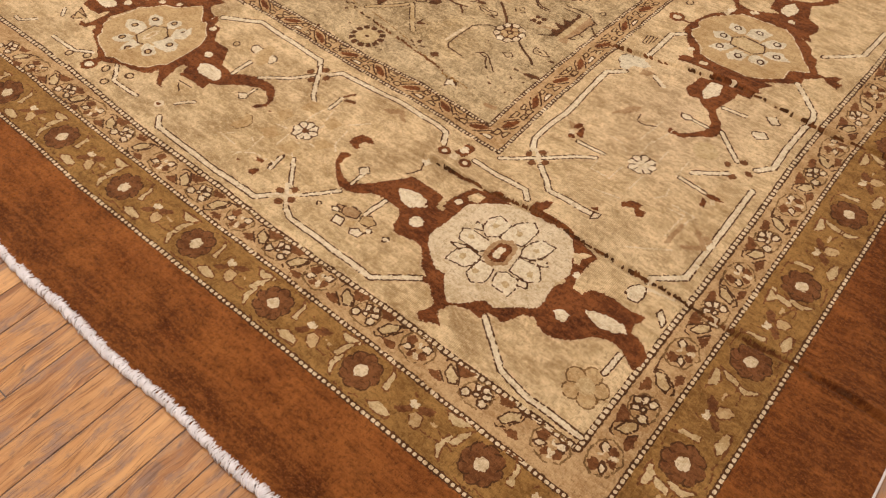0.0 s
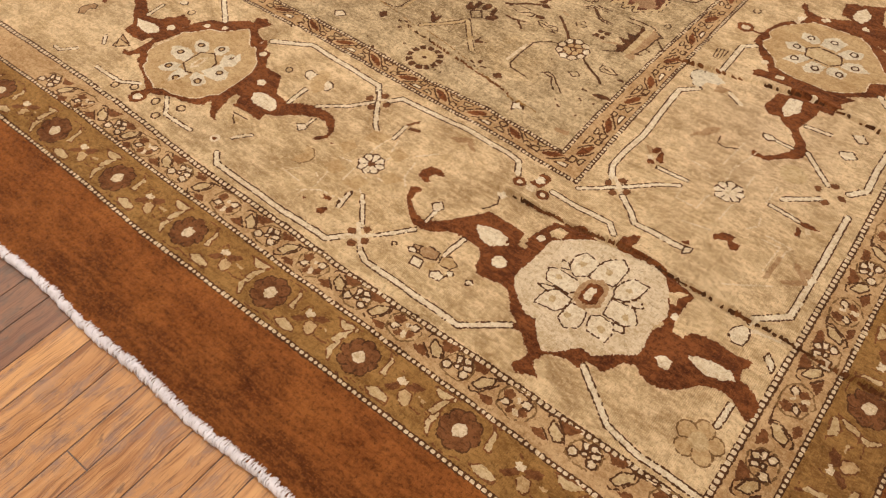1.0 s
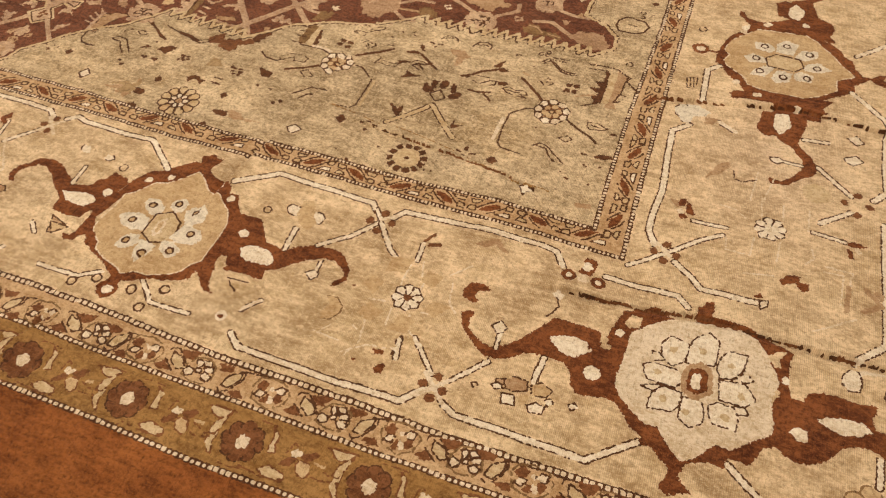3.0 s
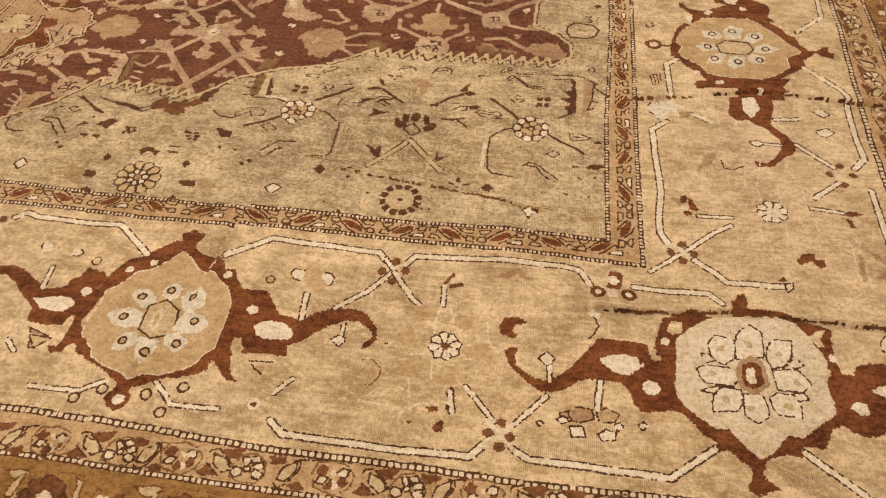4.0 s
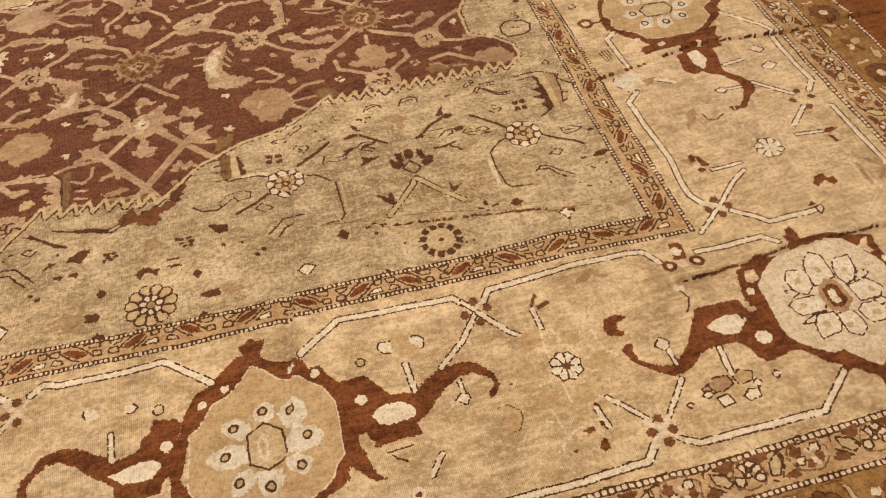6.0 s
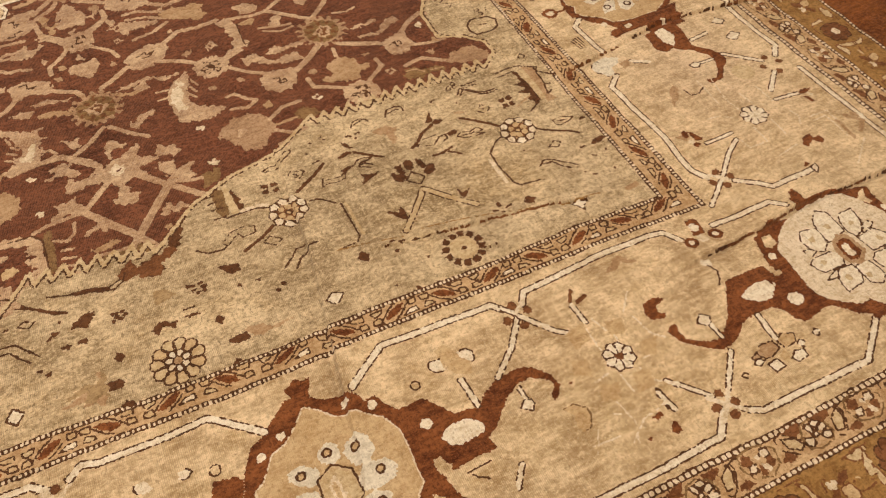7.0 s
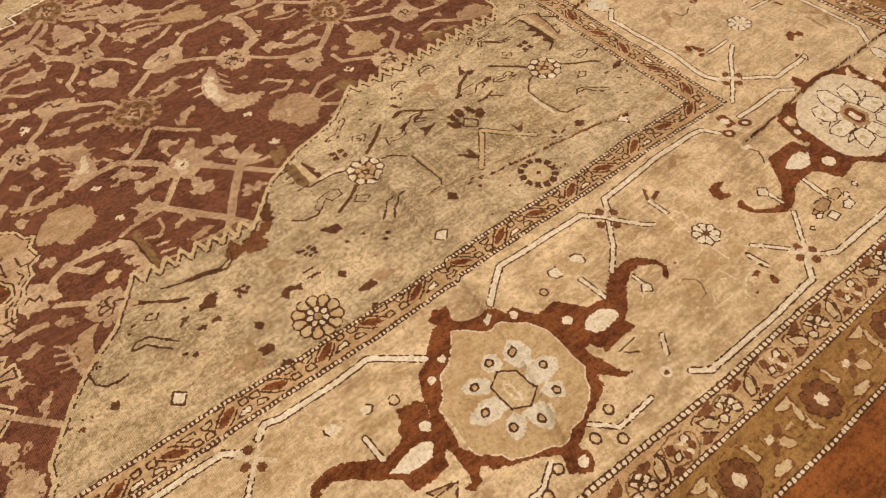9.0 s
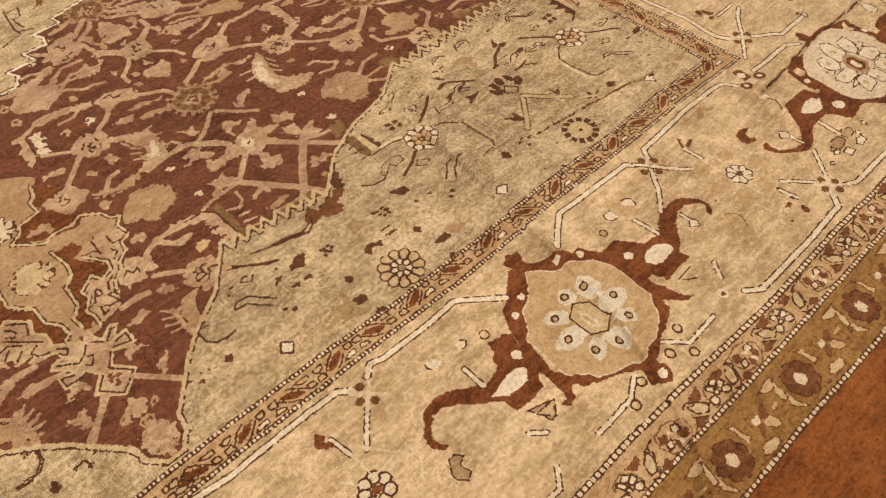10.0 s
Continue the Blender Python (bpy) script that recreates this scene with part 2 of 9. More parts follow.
def oak(name, dark, light, figure, soiled):
    m, n, l, bsdf = node_material(name)
    pos = n.new("ShaderNodeTexCoord").outputs["Object"]
    rnd = n.new("ShaderNodeObjectInfo").outputs["Random"]
    offset = n.new("ShaderNodeCombineXYZ")
    l.new(maths(n, l, "MULTIPLY", rnd, 37.0), offset.inputs["X"])
    l.new(maths(n, l, "MULTIPLY", rnd, 91.0), offset.inputs["Y"])
    add = n.new("ShaderNodeVectorMath")
    l.new(pos, add.inputs[0])
    l.new(offset.outputs["Vector"], add.inputs[1])
    v = add.outputs["Vector"]
    # the grain wanders round knots
    sway = noise_node(n, l, scaled(n, l, v, 9.0, 5.0), 1.0, 2)
    shift = n.new("ShaderNodeCombineXYZ")
    l.new(maths(n, l, "MULTIPLY", sway, 0.05), shift.inputs["X"])
    bent = n.new("ShaderNodeVectorMath")
    l.new(v, bent.inputs[0])
    l.new(shift.outputs["Vector"], bent.inputs[1])
    w = bent.outputs["Vector"]
    grain = noise_node(n, l, scaled(n, l, w, 55.0, 3.0), 1.0, 5, 0.65)
    pore = noise_node(n, l, scaled(n, l, w, 260.0, 9.0), 1.0, 2)
    blot = noise_node(n, l, scaled(n, l, w, 26.0, 9.0), 1.0, 6, 0.72)
    knot = noise_node(n, l, scaled(n, l, w, 34.0, 20.0), 1.0, 3)
    tone = mix_node(n, l, rnd, dark, light)
    c = mix_node(n, l, ramp_node(n, l, grain, 0.32, 0.72), tone, figure)
    c = mix_node(n, l, ramp_node(n, l, grain, 0.44, 0.30, 0, 0.4), c, tuple(0.5 * k for k in dark))
    c = mix_node(n, l, ramp_node(n, l, blot, 0.49, 0.62, 0, 0.8), c, soiled)
    scuff = noise_node(n, l, scaled(n, l, pos, 62.0, 20.0), 1.0, 5, 0.75)
    c = mix_node(n, l, ramp_node(n, l, scuff, 0.55, 0.68, 0, 0.55), c, tuple(0.55 * k for k in soiled))
    c = mix_node(n, l, ramp_node(n, l, scuff, 0.44, 0.32, 0, 0.45), c, tuple(min(1.0, 1.15 * k) for k in figure))
    c = mix_node(n, l, ramp_node(n, l, knot, 0.65, 0.72, 0, 0.6), c, tuple(0.5 * k for k in soiled))
    sap = noise_node(n, l, scaled(n, l, v, 22.0, 1.1), 1.0, 2)
    c = mix_node(n, l, ramp_node(n, l, sap, 0.57, 0.66, 0, 0.7), c, tuple(min(1.0, 1.12 * k) for k in figure))
    c = mix_node(n, l, ramp_node(n, l, pore, 0.54, 0.66, 0, 0.6), c, tuple(0.5 * k for k in dark))
    l.new(c, bsdf.inputs["Base Color"])
    l.new(ramp_node(n, l, blot, 0.35, 0.65, 0.28, 0.48), bsdf.inputs["Roughness"])
    bump = n.new("ShaderNodeBump")
    bump.inputs["Strength"].default_value, bump.inputs["Distance"].default_value = 0.3, 0.002
    l.new(grain, bump.inputs["Height"])
    l.new(bump.outputs["Normal"], bsdf.inputs["Normal"])
    return m


def plaster(name, colour):
    m, n, l, bsdf = node_material(name)
    pos = n.new("ShaderNodeTexCoord").outputs["Object"]
    c = mix_node(n, l, ramp_node(n, l, noise_node(n, l, pos, 1.6, 4), 0.3, 0.7), colour, tuple(v * 0.9 for v in colour))
    l.new(c, bsdf.inputs["Base Color"])
    bsdf.inputs["Roughness"].default_value = 0.85
    bump = n.new("ShaderNodeBump")
    bump.inputs["Strength"].default_value, bump.inputs["Distance"].default_value = 0.1, 0.002
    l.new(noise_node(n, l, pos, 120.0, 3), bump.inputs["Height"])
    l.new(bump.outputs["Normal"], bsdf.inputs["Normal"])
    return m


COTTON = white_cotton()
OAK = oak("worn_oak", (0.27, 0.105, 0.042), (0.52, 0.265, 0.105), (0.60, 0.345, 0.155), (0.25, 0.165, 0.135))
OAK_GREY = oak("greyed_oak", (0.21, 0.11, 0.08), (0.25, 0.15, 0.11), (0.31, 0.17, 0.105), (0.15, 0.115, 0.10))
PLASTER, CEILING_PAINT = plaster("wall_plaster", (0.62, 0.56, 0.47)), plaster("ceiling_paint", (0.78, 0.74, 0.67))
m_gap, _n, _l, _b = node_material("floor_gap")
_b.inputs["Base Color"].default_value, _b.inputs["Roughness"].default_value = (0.17, 0.135, 0.125, 1), 0.9

# ---- the room: subfloor, walls, ceiling ----
FLOOR_Z = -0.014
RX0, RX1, RY0, RY1, ROOF = -6.6, 2.6, -3.2, 5.2, 3.0


def slab(name, x0, x1, y0, y1, z0, z1, material, bevel=0.0):
    bm = bmesh.new()
    bmesh.ops.create_cube(bm, size=1.0)
    for v in bm.verts:
        v.co = Vector((x0 + (v.co.x + 0.5) * (x1 - x0), y0 + (v.co.y + 0.5) * (y1 - y0), z0 + (v.co.z + 0.5) * (z1 - z0)))
    if bevel:
        bmesh.ops.bevel(bm, geom=bm.edges[:], offset=bevel, segments=1, affect="EDGES")
    me = bpy.data.meshes.new(name)
    bm.to_mesh(me)
    bm.free()
    me.materials.append(material)
    return new(name, me)


def part(name, bm, material, parent, label=""):
    """One bmesh as one mesh object under a thing or a part."""
    me = bpy.data.meshes.new(name)
    bm.to_mesh(me)
    bm.free()
    me.materials.append(material)
    ob = new(name, me)
    ob.parent = parent
    return tagged(ob, label)


floor = tagged(slab("floor", RX0, RX1, RY0, RY1, FLOOR_Z - 0.12, FLOOR_Z - 0.0026, m_gap), "worn strip oak floor with grey joints", "floor", kind="structure")
for wname, box in (("wall_west", (RX0 - 0.15, RX0, RY0 - 0.15, RY1 + 0.15)), ("wall_east", (RX1, RX1 + 0.15, RY0 - 0.15, RY1 + 0.15)),
                   ("wall_south", (RX0, RX1, RY0 - 0.15, RY0)), ("wall_north", (RX0, RX1, RY1, RY1 + 0.15))):
    tagged(slab(wname, *box, FLOOR_Z - 0.12, ROOF + 0.1, PLASTER), "plain warm grey plastered wall", "wall", kind="structure")
tagged(slab("ceiling", RX0, RX1, RY0, RY1, ROOF, ROOF + 0.1, CEILING_PAINT), "plain white painted ceiling", "ceiling", kind="structure")

# ---- the rug: one knotted sheet, laid out in centimetres from the middle of its corner palmette ----
RUG_X0, RUG_X1, RUG_Y0, RUG_Y1 = -551.0, 92.0, -77.6, 428.0
BUMPS = ((16, 34, 1.2, 14), (-22, 31, -1.0, 12), (-54, -19, -0.9, 18), (8, 117, 1.2, 20), (-84, 20, -0.7, 16), (-160, 44, 0.6, 20), (-104, -41, 0.3, 18))
# creases left by folding: points along each, how high it stands, how wide it is
CREASES = (
    (((-50, 12.4), (-42, 13.2), (-32.5, 14.6), (-23, 14.8), (-14, 15.2), (-2, 16.6), (8, 16.2), (17, 15.8), (30, 15.8), (43, 15.8), (54, 15.6), (67, 16.6), (76, 16.8), (92, 16)), 1.4, 1.0),
    (((-112, 53.5), (-97, 52.3), (-85, 50.6), (-70, 48.4), (-56, 45.9), (-49, 43.9), (-38, 42.4)), 0.8, 1.5),
    (((-34, 89.5), (-26, 90.9), (-16, 91.8), (-2, 94.5), (8.6, 97), (17.5, 97.5), (30, 96.2), (44, 95.3), (55, 96), (66, 96), (92, 96)), 1.2, 1.0),
    (((-200, -77), (-150, -40), (-139, -20), (-132, 0), (-127, 30), (-122, 60), (-118, 110)), 1.5, 2.0),
)


def spread(a, b, step):
    return list(np.linspace(a, b, max(1, int(round((b - a) / step))) + 1)[:-1])


GX = np.array(spread(RUG_X0, -285, 1.6) + spread(-285, -262, 0.6) + spread(-262, 70, 0.26) + spread(70, RUG_X1, 0.5) + [RUG_X1])
GY = np.array(spread(RUG_Y0, -55, 0.5) + spread(-55, 82, 0.26) + spread(82, 165, 0.38) + spread(165, 245, 0.6) + spread(245, RUG_Y1, 1.8) + [RUG_Y1])
NX, NY = len(GX) - 1, len(GY) - 1
CX, CY = (GX[1:] + GX[:-1]) / 2, (GY[1:] + GY[:-1]) / 2
LABELS = np.zeros((NY, NX), np.int32)
PIECES = []
rng = np.random.default_rng(5)


def soft_noise(amount, reach):
    a = rng.normal(size=(NY // reach + 3, NX // reach + 3))
    iy, ix = np.arange(NY) / reach, np.arange(NX) / reach
    y0, x0 = iy.astype(int), ix.astype(int)
    fy, fx = (iy - y0)[:, None], (ix - x0)[None, :]
    top = a[y0][:, x0] * (1 - fx) + a[y0][:, x0 + 1] * fx
    low = a[y0 + 1][:, x0] * (1 - fx) + a[y0 + 1][:, x0 + 1] * fx
    return amount * (top * (1 - fy) + low * fy)


# every knot strays a little from the drawn outline
WX, WY = soft_noise(0.15, 1) + soft_noise(0.1, 6), soft_noise(0.15, 1) + soft_noise(0.1, 6)


# the field is drawn more raggedly, with serrated leaves
SX, SY = soft_noise(0.42, 3), soft_noise(0.42, 3)


def window_of(x0, x1, y0, y1):
    return slice(*np.searchsorted(CY, (y0 - 1, y1 + 1))), slice(*np.searchsorted(CX, (x0 - 1, x1 + 1)))


def piece(band, name, colour, label=""):
    PIECES.append((band, name, colour, label))
    return len(PIECES) - 1


def lay(where, mask, ident):
    LABELS[where][mask] = ident


def inside(pts, x, y):
    hit = np.zeros(x.shape, bool)
    for (ax, ay), (bx, by) in zip(pts, pts[1:] + pts[:1]):
        if ay != by:
            hit ^= ((ay > y) != (by > y)) & (x < (bx - ax) * (y - ay) / (by - ay) + ax)
    return hit


def reach(pts, x, y, closed=False):
    best = np.full(x.shape, 1e9)
    for (ax, ay), (bx, by) in zip(pts, pts[1:] + pts[:1] if closed else pts[1:]):
        dx, dy = bx - ax, by - ay
        u = np.clip(((x - ax) * dx + (y - ay) * dy) / (dx * dx + dy * dy + 1e-9), 0, 1)
        best = np.minimum(best, np.hypot(x - ax - u * dx, y - ay - u * dy))
    return best


def pairs(flat):
    return [(float(a), float(b)) for a, b in zip(flat[::2], flat[1::2])]


def grid_in(pts, pad, stray=1.0):
    xs, ys = [p[0] for p in pts], [p[1] for p in pts]
    where = window_of(min(xs) - pad, max(xs) + pad, min(ys) - pad, max(ys) + pad)
    x, y = np.meshgrid(CX[where[1]], CY[where[0]])
    return where, x + stray * WX[where], y + stray * WY[where]


def serrate(pts, high, step=1.3):
    """Cuts a jagged rim into an outline."""
    made = []
    for (ax, ay), (bx, by) in zip(pts, pts[1:] + pts[:1]):
        long = math.hypot(bx - ax, by - ay) + 1e-6
        count = max(1, round(long / step))
        for k in range(count):
            u, off = k / count, high * (1 if (k + len(made)) % 2 else -1)
            made.append((ax + (bx - ax) * u - off * (by - ay) / long, ay + (by - ay) * u + off * (bx - ax) / long))
    return made


def fill(band, name, colour, *flat, edge="", width=0.5, teeth=0.0, ragged=1.0):
    """A filled outline, with a line of another colour round it where edge names one."""
    pts = pairs(flat)
    if teeth:
        pts = serrate(pts, teeth)
    where, x, y = grid_in(pts, width)
    if band == "field":
        x, y = x + ragged * SX[where], y + ragged * SY[where]
    if where[0].stop <= where[0].start or where[1].stop <= where[1].start:
        return
    body = inside(pts, x, y)
    if edge:
        near = reach(pts, x - 0.5 * WX[where], y - 0.5 * WY[where], True) < width / 2
        lay(where, near, piece(band, "outline", edge))
        body &= ~near
    if colour:
        lay(where, body, piece(band, name, colour))


def line(band, name, colour, width, *flat):
    pts = pairs(flat)
    where, x, y = grid_in(pts, width, 0.6)
    lay(where, reach(pts, x, y) < width / 2, piece(band, name, colour))


def bar(band, width, *flat, colour="ivory", edge="dark", rim=0.36, closed=False):
    """A light stem between two dark lines."""
    pts = pairs(flat)
    where, x, y = grid_in(pts, width + 1, 0.5)
    d = reach(pts, x, y, closed)
    ends = np.minimum(np.hypot(x - pts[0][0], y - pts[0][1]), np.hypot(x - pts[-1][0], y - pts[-1][1])) > width * 0.55
    lay(where, (d < width / 2 + rim) & (d >= width / 2) & ends, piece(band, "outline", edge))
    lay(where, d < width / 2, piece(band, "stem", colour))


def disc(band, name, colour, cx, cy, r, edge="", width=0.5, squash=1.0):
    turn = [math.tau * k / 14 for k in range(14)]
    fill(band, name, colour, *[v for a in turn for v in (cx + r * math.cos(a), cy + r * squash * math.sin(a))], edge=edge, width=width)


def petals(band, colour, cx, cy, r, size, count, start=0.0, edge="dark", width=0.5, squash=1.0, name="petal"):
    for k in range(count):
        a = math.radians(start) + math.tau * k / count
        disc(band, name, colour, cx + r * math.cos(a), cy + r * squash * math.sin(a), size, edge, width)


def crack(band, pts, width, seed):
    """A worn crease: ragged, broken brown lines for bare foundation threads and painted fold shade."""
    r = random.Random(seed)
    x, end = pts[0][0], pts[-1][0]
    for a, b in zip(pts, pts[1:]):
        line(band(a[0]) if callable(band) else band, "worn_shaded_crease", "umber", max(0.36, 0.55 * width), *a, *b)
    while x < end:
        run = r.uniform(5, 16)
        shift, thick = r.uniform(-0.1, 0.12), width * r.uniform(0.6, 1.05)
        flat = []
        for k in range(6):
            px = min(x + run * k / 5, end)
            flat += [px, float(np.interp(px, [p[0] for p in pts], [p[1] for p in pts])) + shift + r.uniform(-0.12, 0.12)]
        line(band(x) if callable(band) else band, "worn_shaded_crease", "dark" if r.random() < 0.5 else "umber", max(0.3, 0.55 * thick), *flat)
        x += run * r.uniform(1.1, 2.0)


BEADS = [0]


def bead_row(band, pts, width=1.35, pitch=1.75, gap=0.46):
    """A dark cord of knots with light beads on it."""
    pts = [tuple(p) for p in pts]
    line(band, "bead_cord", "dark", width, *[v for p in pts for v in p])
    steps = [math.dist(a, b) for a, b in zip(pts, pts[1:])]
    at, seg, total = 0.4, 0, sum(steps)
    rest = None
    while at < total:
        run, seg = at, 0
        while seg < len(steps) - 1 and run > steps[seg]:
            run -= steps[seg]
            seg += 1
        (ax, ay), (bx, by) = pts[seg], pts[seg + 1]
        dx, dy = (bx - ax) / steps[seg], (by - ay) / steps[seg]
        cx, cy = ax + dx * run, ay + dy * run
        long, wide = (pitch - gap) / 2, width * 0.30
        box = [(cx + dx * u * long - dy * v * wide, cy + dy * u * long + dx * v * wide) for u, v in ((-1, -1), (1, -1), (1, 1), (-1, 1))]
        where, x, y = grid_in(box, 0.3)
        x, y = x - WX[where], y - WY[where]
        if LABELS[where].size:
            BEADS[0] += 1
            if BEADS[0] <= 300:
                ident = piece(band, "bead", "pale")
            else:
                rest = piece(band, "bead_run", "pale") if rest is None else rest
                ident = rest
            lay(where, inside(box, x, y), ident)
        at += pitch

# ---- the bands, from the plain outer one inwards ----
def ring(name, colour, x0, x1, y0, y1, label):
    where = window_of(x0, x1, y0, y1)
    x, y = np.meshgrid(CX[where[1]], CY[where[0]])
    lay(where, (x > x0) & (x < x1) & (y > y0) & (y < y1), piece("", name, colour, label))


def outline(name, colour, pts, label):
    where, x, y = grid_in(pts, 1)
    lay(where, inside(pts, x, y), piece("", name, colour, label))


# each seam as it lies: near side from west to east, then up the east side
FAR_X, FAR_Y = RUG_X0 + RUG_X1, RUG_Y0 + RUG_Y1
NEAR = {
    "olive": [(-479, -51), (-150, -51.2), (-125, -51.6), (-95, -53), (-70, -52.7), (-20, -52.5), (68, -52.6)],
    "meander": [(-463, -36.4), (-150, -36.4), (-125, -37.4), (-80, -38.2), (-40, -38.7), (0, -39.4), (53.2, -40.5)],
    "main": [(-453, -26), (-157, -26.4), (-127, -27.8), (-100, -29.4), (-70, -29.2), (-48, -30.2), (0, -30), (42.8, -30.6)],
    "inner": [(-388, 32.5), (-219, 32.5), (-184, 31.6), (-155, 30.5), (-141, 30.4), (-114, 31.2), (-86, 30.7), (-58, 30.3), (-22.4, 29.2)],
    "spandrel": [(-380, 39.7), (-222, 39.7), (-194, 38.9), (-170, 37.3), (-142, 36.6), (-114, 37.1), (-86, 36.7), (-58, 37.0), (-31, 36.2)],
}
EAST = {
    "olive": [(68, 15), (68, 72), (67.8, 133), (68, 403)],
    "meander": [(53.2, 5), (53, 50), (52.6, 87), (54.4, 125), (53, 389)],
    "main": [(42.8, 8), (42.8, 50), (42, 75), (42.2, 100), (43.6, 136), (43, 379)],
    "inner": [(-22.8, 46), (-22.9, 76), (-22.8, 105), (-22.5, 145), (-22.5, 320)],
    "spandrel": [(-31.3, 50), (-31.3, 80), (-30.4, 102), (-29.5, 126), (-29.5, 145), (-29.5, 312)],
}
LABEL = {
    "olive": "olive band of rosettes between beaded lines", "meander": "pale band of small flowers and wine-brown triangles",
    "main": "cream main border with large palmettes on brown vines", "inner": "narrow tan guard band with brown leaves",
    "spandrel": "cream corner ground with soiled worn patches and painted fold shade",
}
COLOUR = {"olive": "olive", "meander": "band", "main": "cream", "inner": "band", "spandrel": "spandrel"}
ring("plain_band", "rust", RUG_X0, RUG_X1, RUG_Y0, RUG_Y1, "plain rust brown outer band with dye streaks and painted shading")
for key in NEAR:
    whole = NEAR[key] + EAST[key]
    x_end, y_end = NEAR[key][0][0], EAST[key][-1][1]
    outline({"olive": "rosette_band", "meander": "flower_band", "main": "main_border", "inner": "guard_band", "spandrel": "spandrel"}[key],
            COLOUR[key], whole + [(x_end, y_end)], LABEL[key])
for key, width, pitch in (("olive", 1.4, 1.42), ("meander", 1.35, 1.36), ("main", 1.7, 1.5), ("inner", 1.35, 1.12), ("spandrel", 1.3, 1.12)):
    band = {"olive": "rosette_band", "meander": "flower_band", "main": "main_border", "inner": "guard_band", "spandrel": "spandrel"}[key]
    bead_row(band, NEAR[key], width, pitch)
    bead_row(band, EAST[key][:0] + [NEAR[key][-1]] + EAST[key], width, pitch)
    x_end, y_end = NEAR[key][0][0], EAST[key][-1][1]
    line(band, "bead_cord", "dark", width, EAST[key][-1][0], y_end, x_end, y_end, *NEAR[key][0])

# ---- the repeating bands ----
def along(kind, where, side):
    """Turns a place along a band (u) and across it (v, outwards) into the rug's plan."""
    if side == "near":
        base = {"rosette_band": -45.6, "flower_band": -33.8, "guard_band": 33.9}[kind] + 0.012 * max(-90 - where, 0)
        return lambda u, v: (where + u, base - v)
    base = {"rosette_band": 60.6, "flower_band": 48.2, "guard_band": -26.6}[kind]
    return lambda u, v: (base + v, where + u)


def lay_out(to, points):
    return [c for u, v in points for c in to(u, v)]


def rosette(to):
    b = "rosette_band"
    for k in range(8):
        a = math.tau * k / 8
        disc(b, "petal", "umber", *to(3.1 * math.cos(a), 3.0 * math.sin(a)), 1.75, "dark", 0.34)
    disc(b, "rosette", "umber", *to(0, 0), 3.1)
    disc(b, "rosette_heart", "pale", *to(0, 0), 1.55)
    rosette_leaves(to)


def rosette_leaves(to):
    """The leaves on either side of a rosette."""
    fill("rosette_band", "leaf", "buff", *lay_out(to, [(-8, 0.6), (-7.6, -2), (-5.2, -4.9), (-5.6, -2.8), (-6, -0.9), (-6.5, 0.7)]), edge="umber", width=0.32)
    fill("rosette_band", "leaf", "buff", *lay_out(to, [(4.9, -5.2), (7, -3.8), (7, -1.7), (7.8, 0.1), (6, 0.3), (5.8, -1.8), (5.9, -3.3)]), edge="umber", width=0.32)
    fill("rosette_band", "lozenge", "buff", *lay_out(to, [(5.7, 4.4), (7.9, 2.8), (11.5, 3.5), (12, 4.7), (9.1, 5.4), (7.4, 5.2)]), edge="umber", width=0.32)
    line("rosette_band", "stem", "umber", 0.3, *lay_out(to, [(1.8, 4.9), (4.3, 5.2), (7.9, 5.6), (12.2, 5.2)]))
    line("rosette_band", "stem", "umber", 0.3, *lay_out(to, [(0.9, -5.5), (3.6, -5.6), (6.7, -5.4)]))
    line("rosette_band", "stem", "umber", 0.3, *lay_out(to, [(-6.3, 1.7), (-7.7, 1.3), (-12, -0.3)]))
    line("rosette_band", "stem", "umber", 0.3, *lay_out(to, [(-2.6, 5.7), (-0.4, 6), (2.3, 5.5)]))


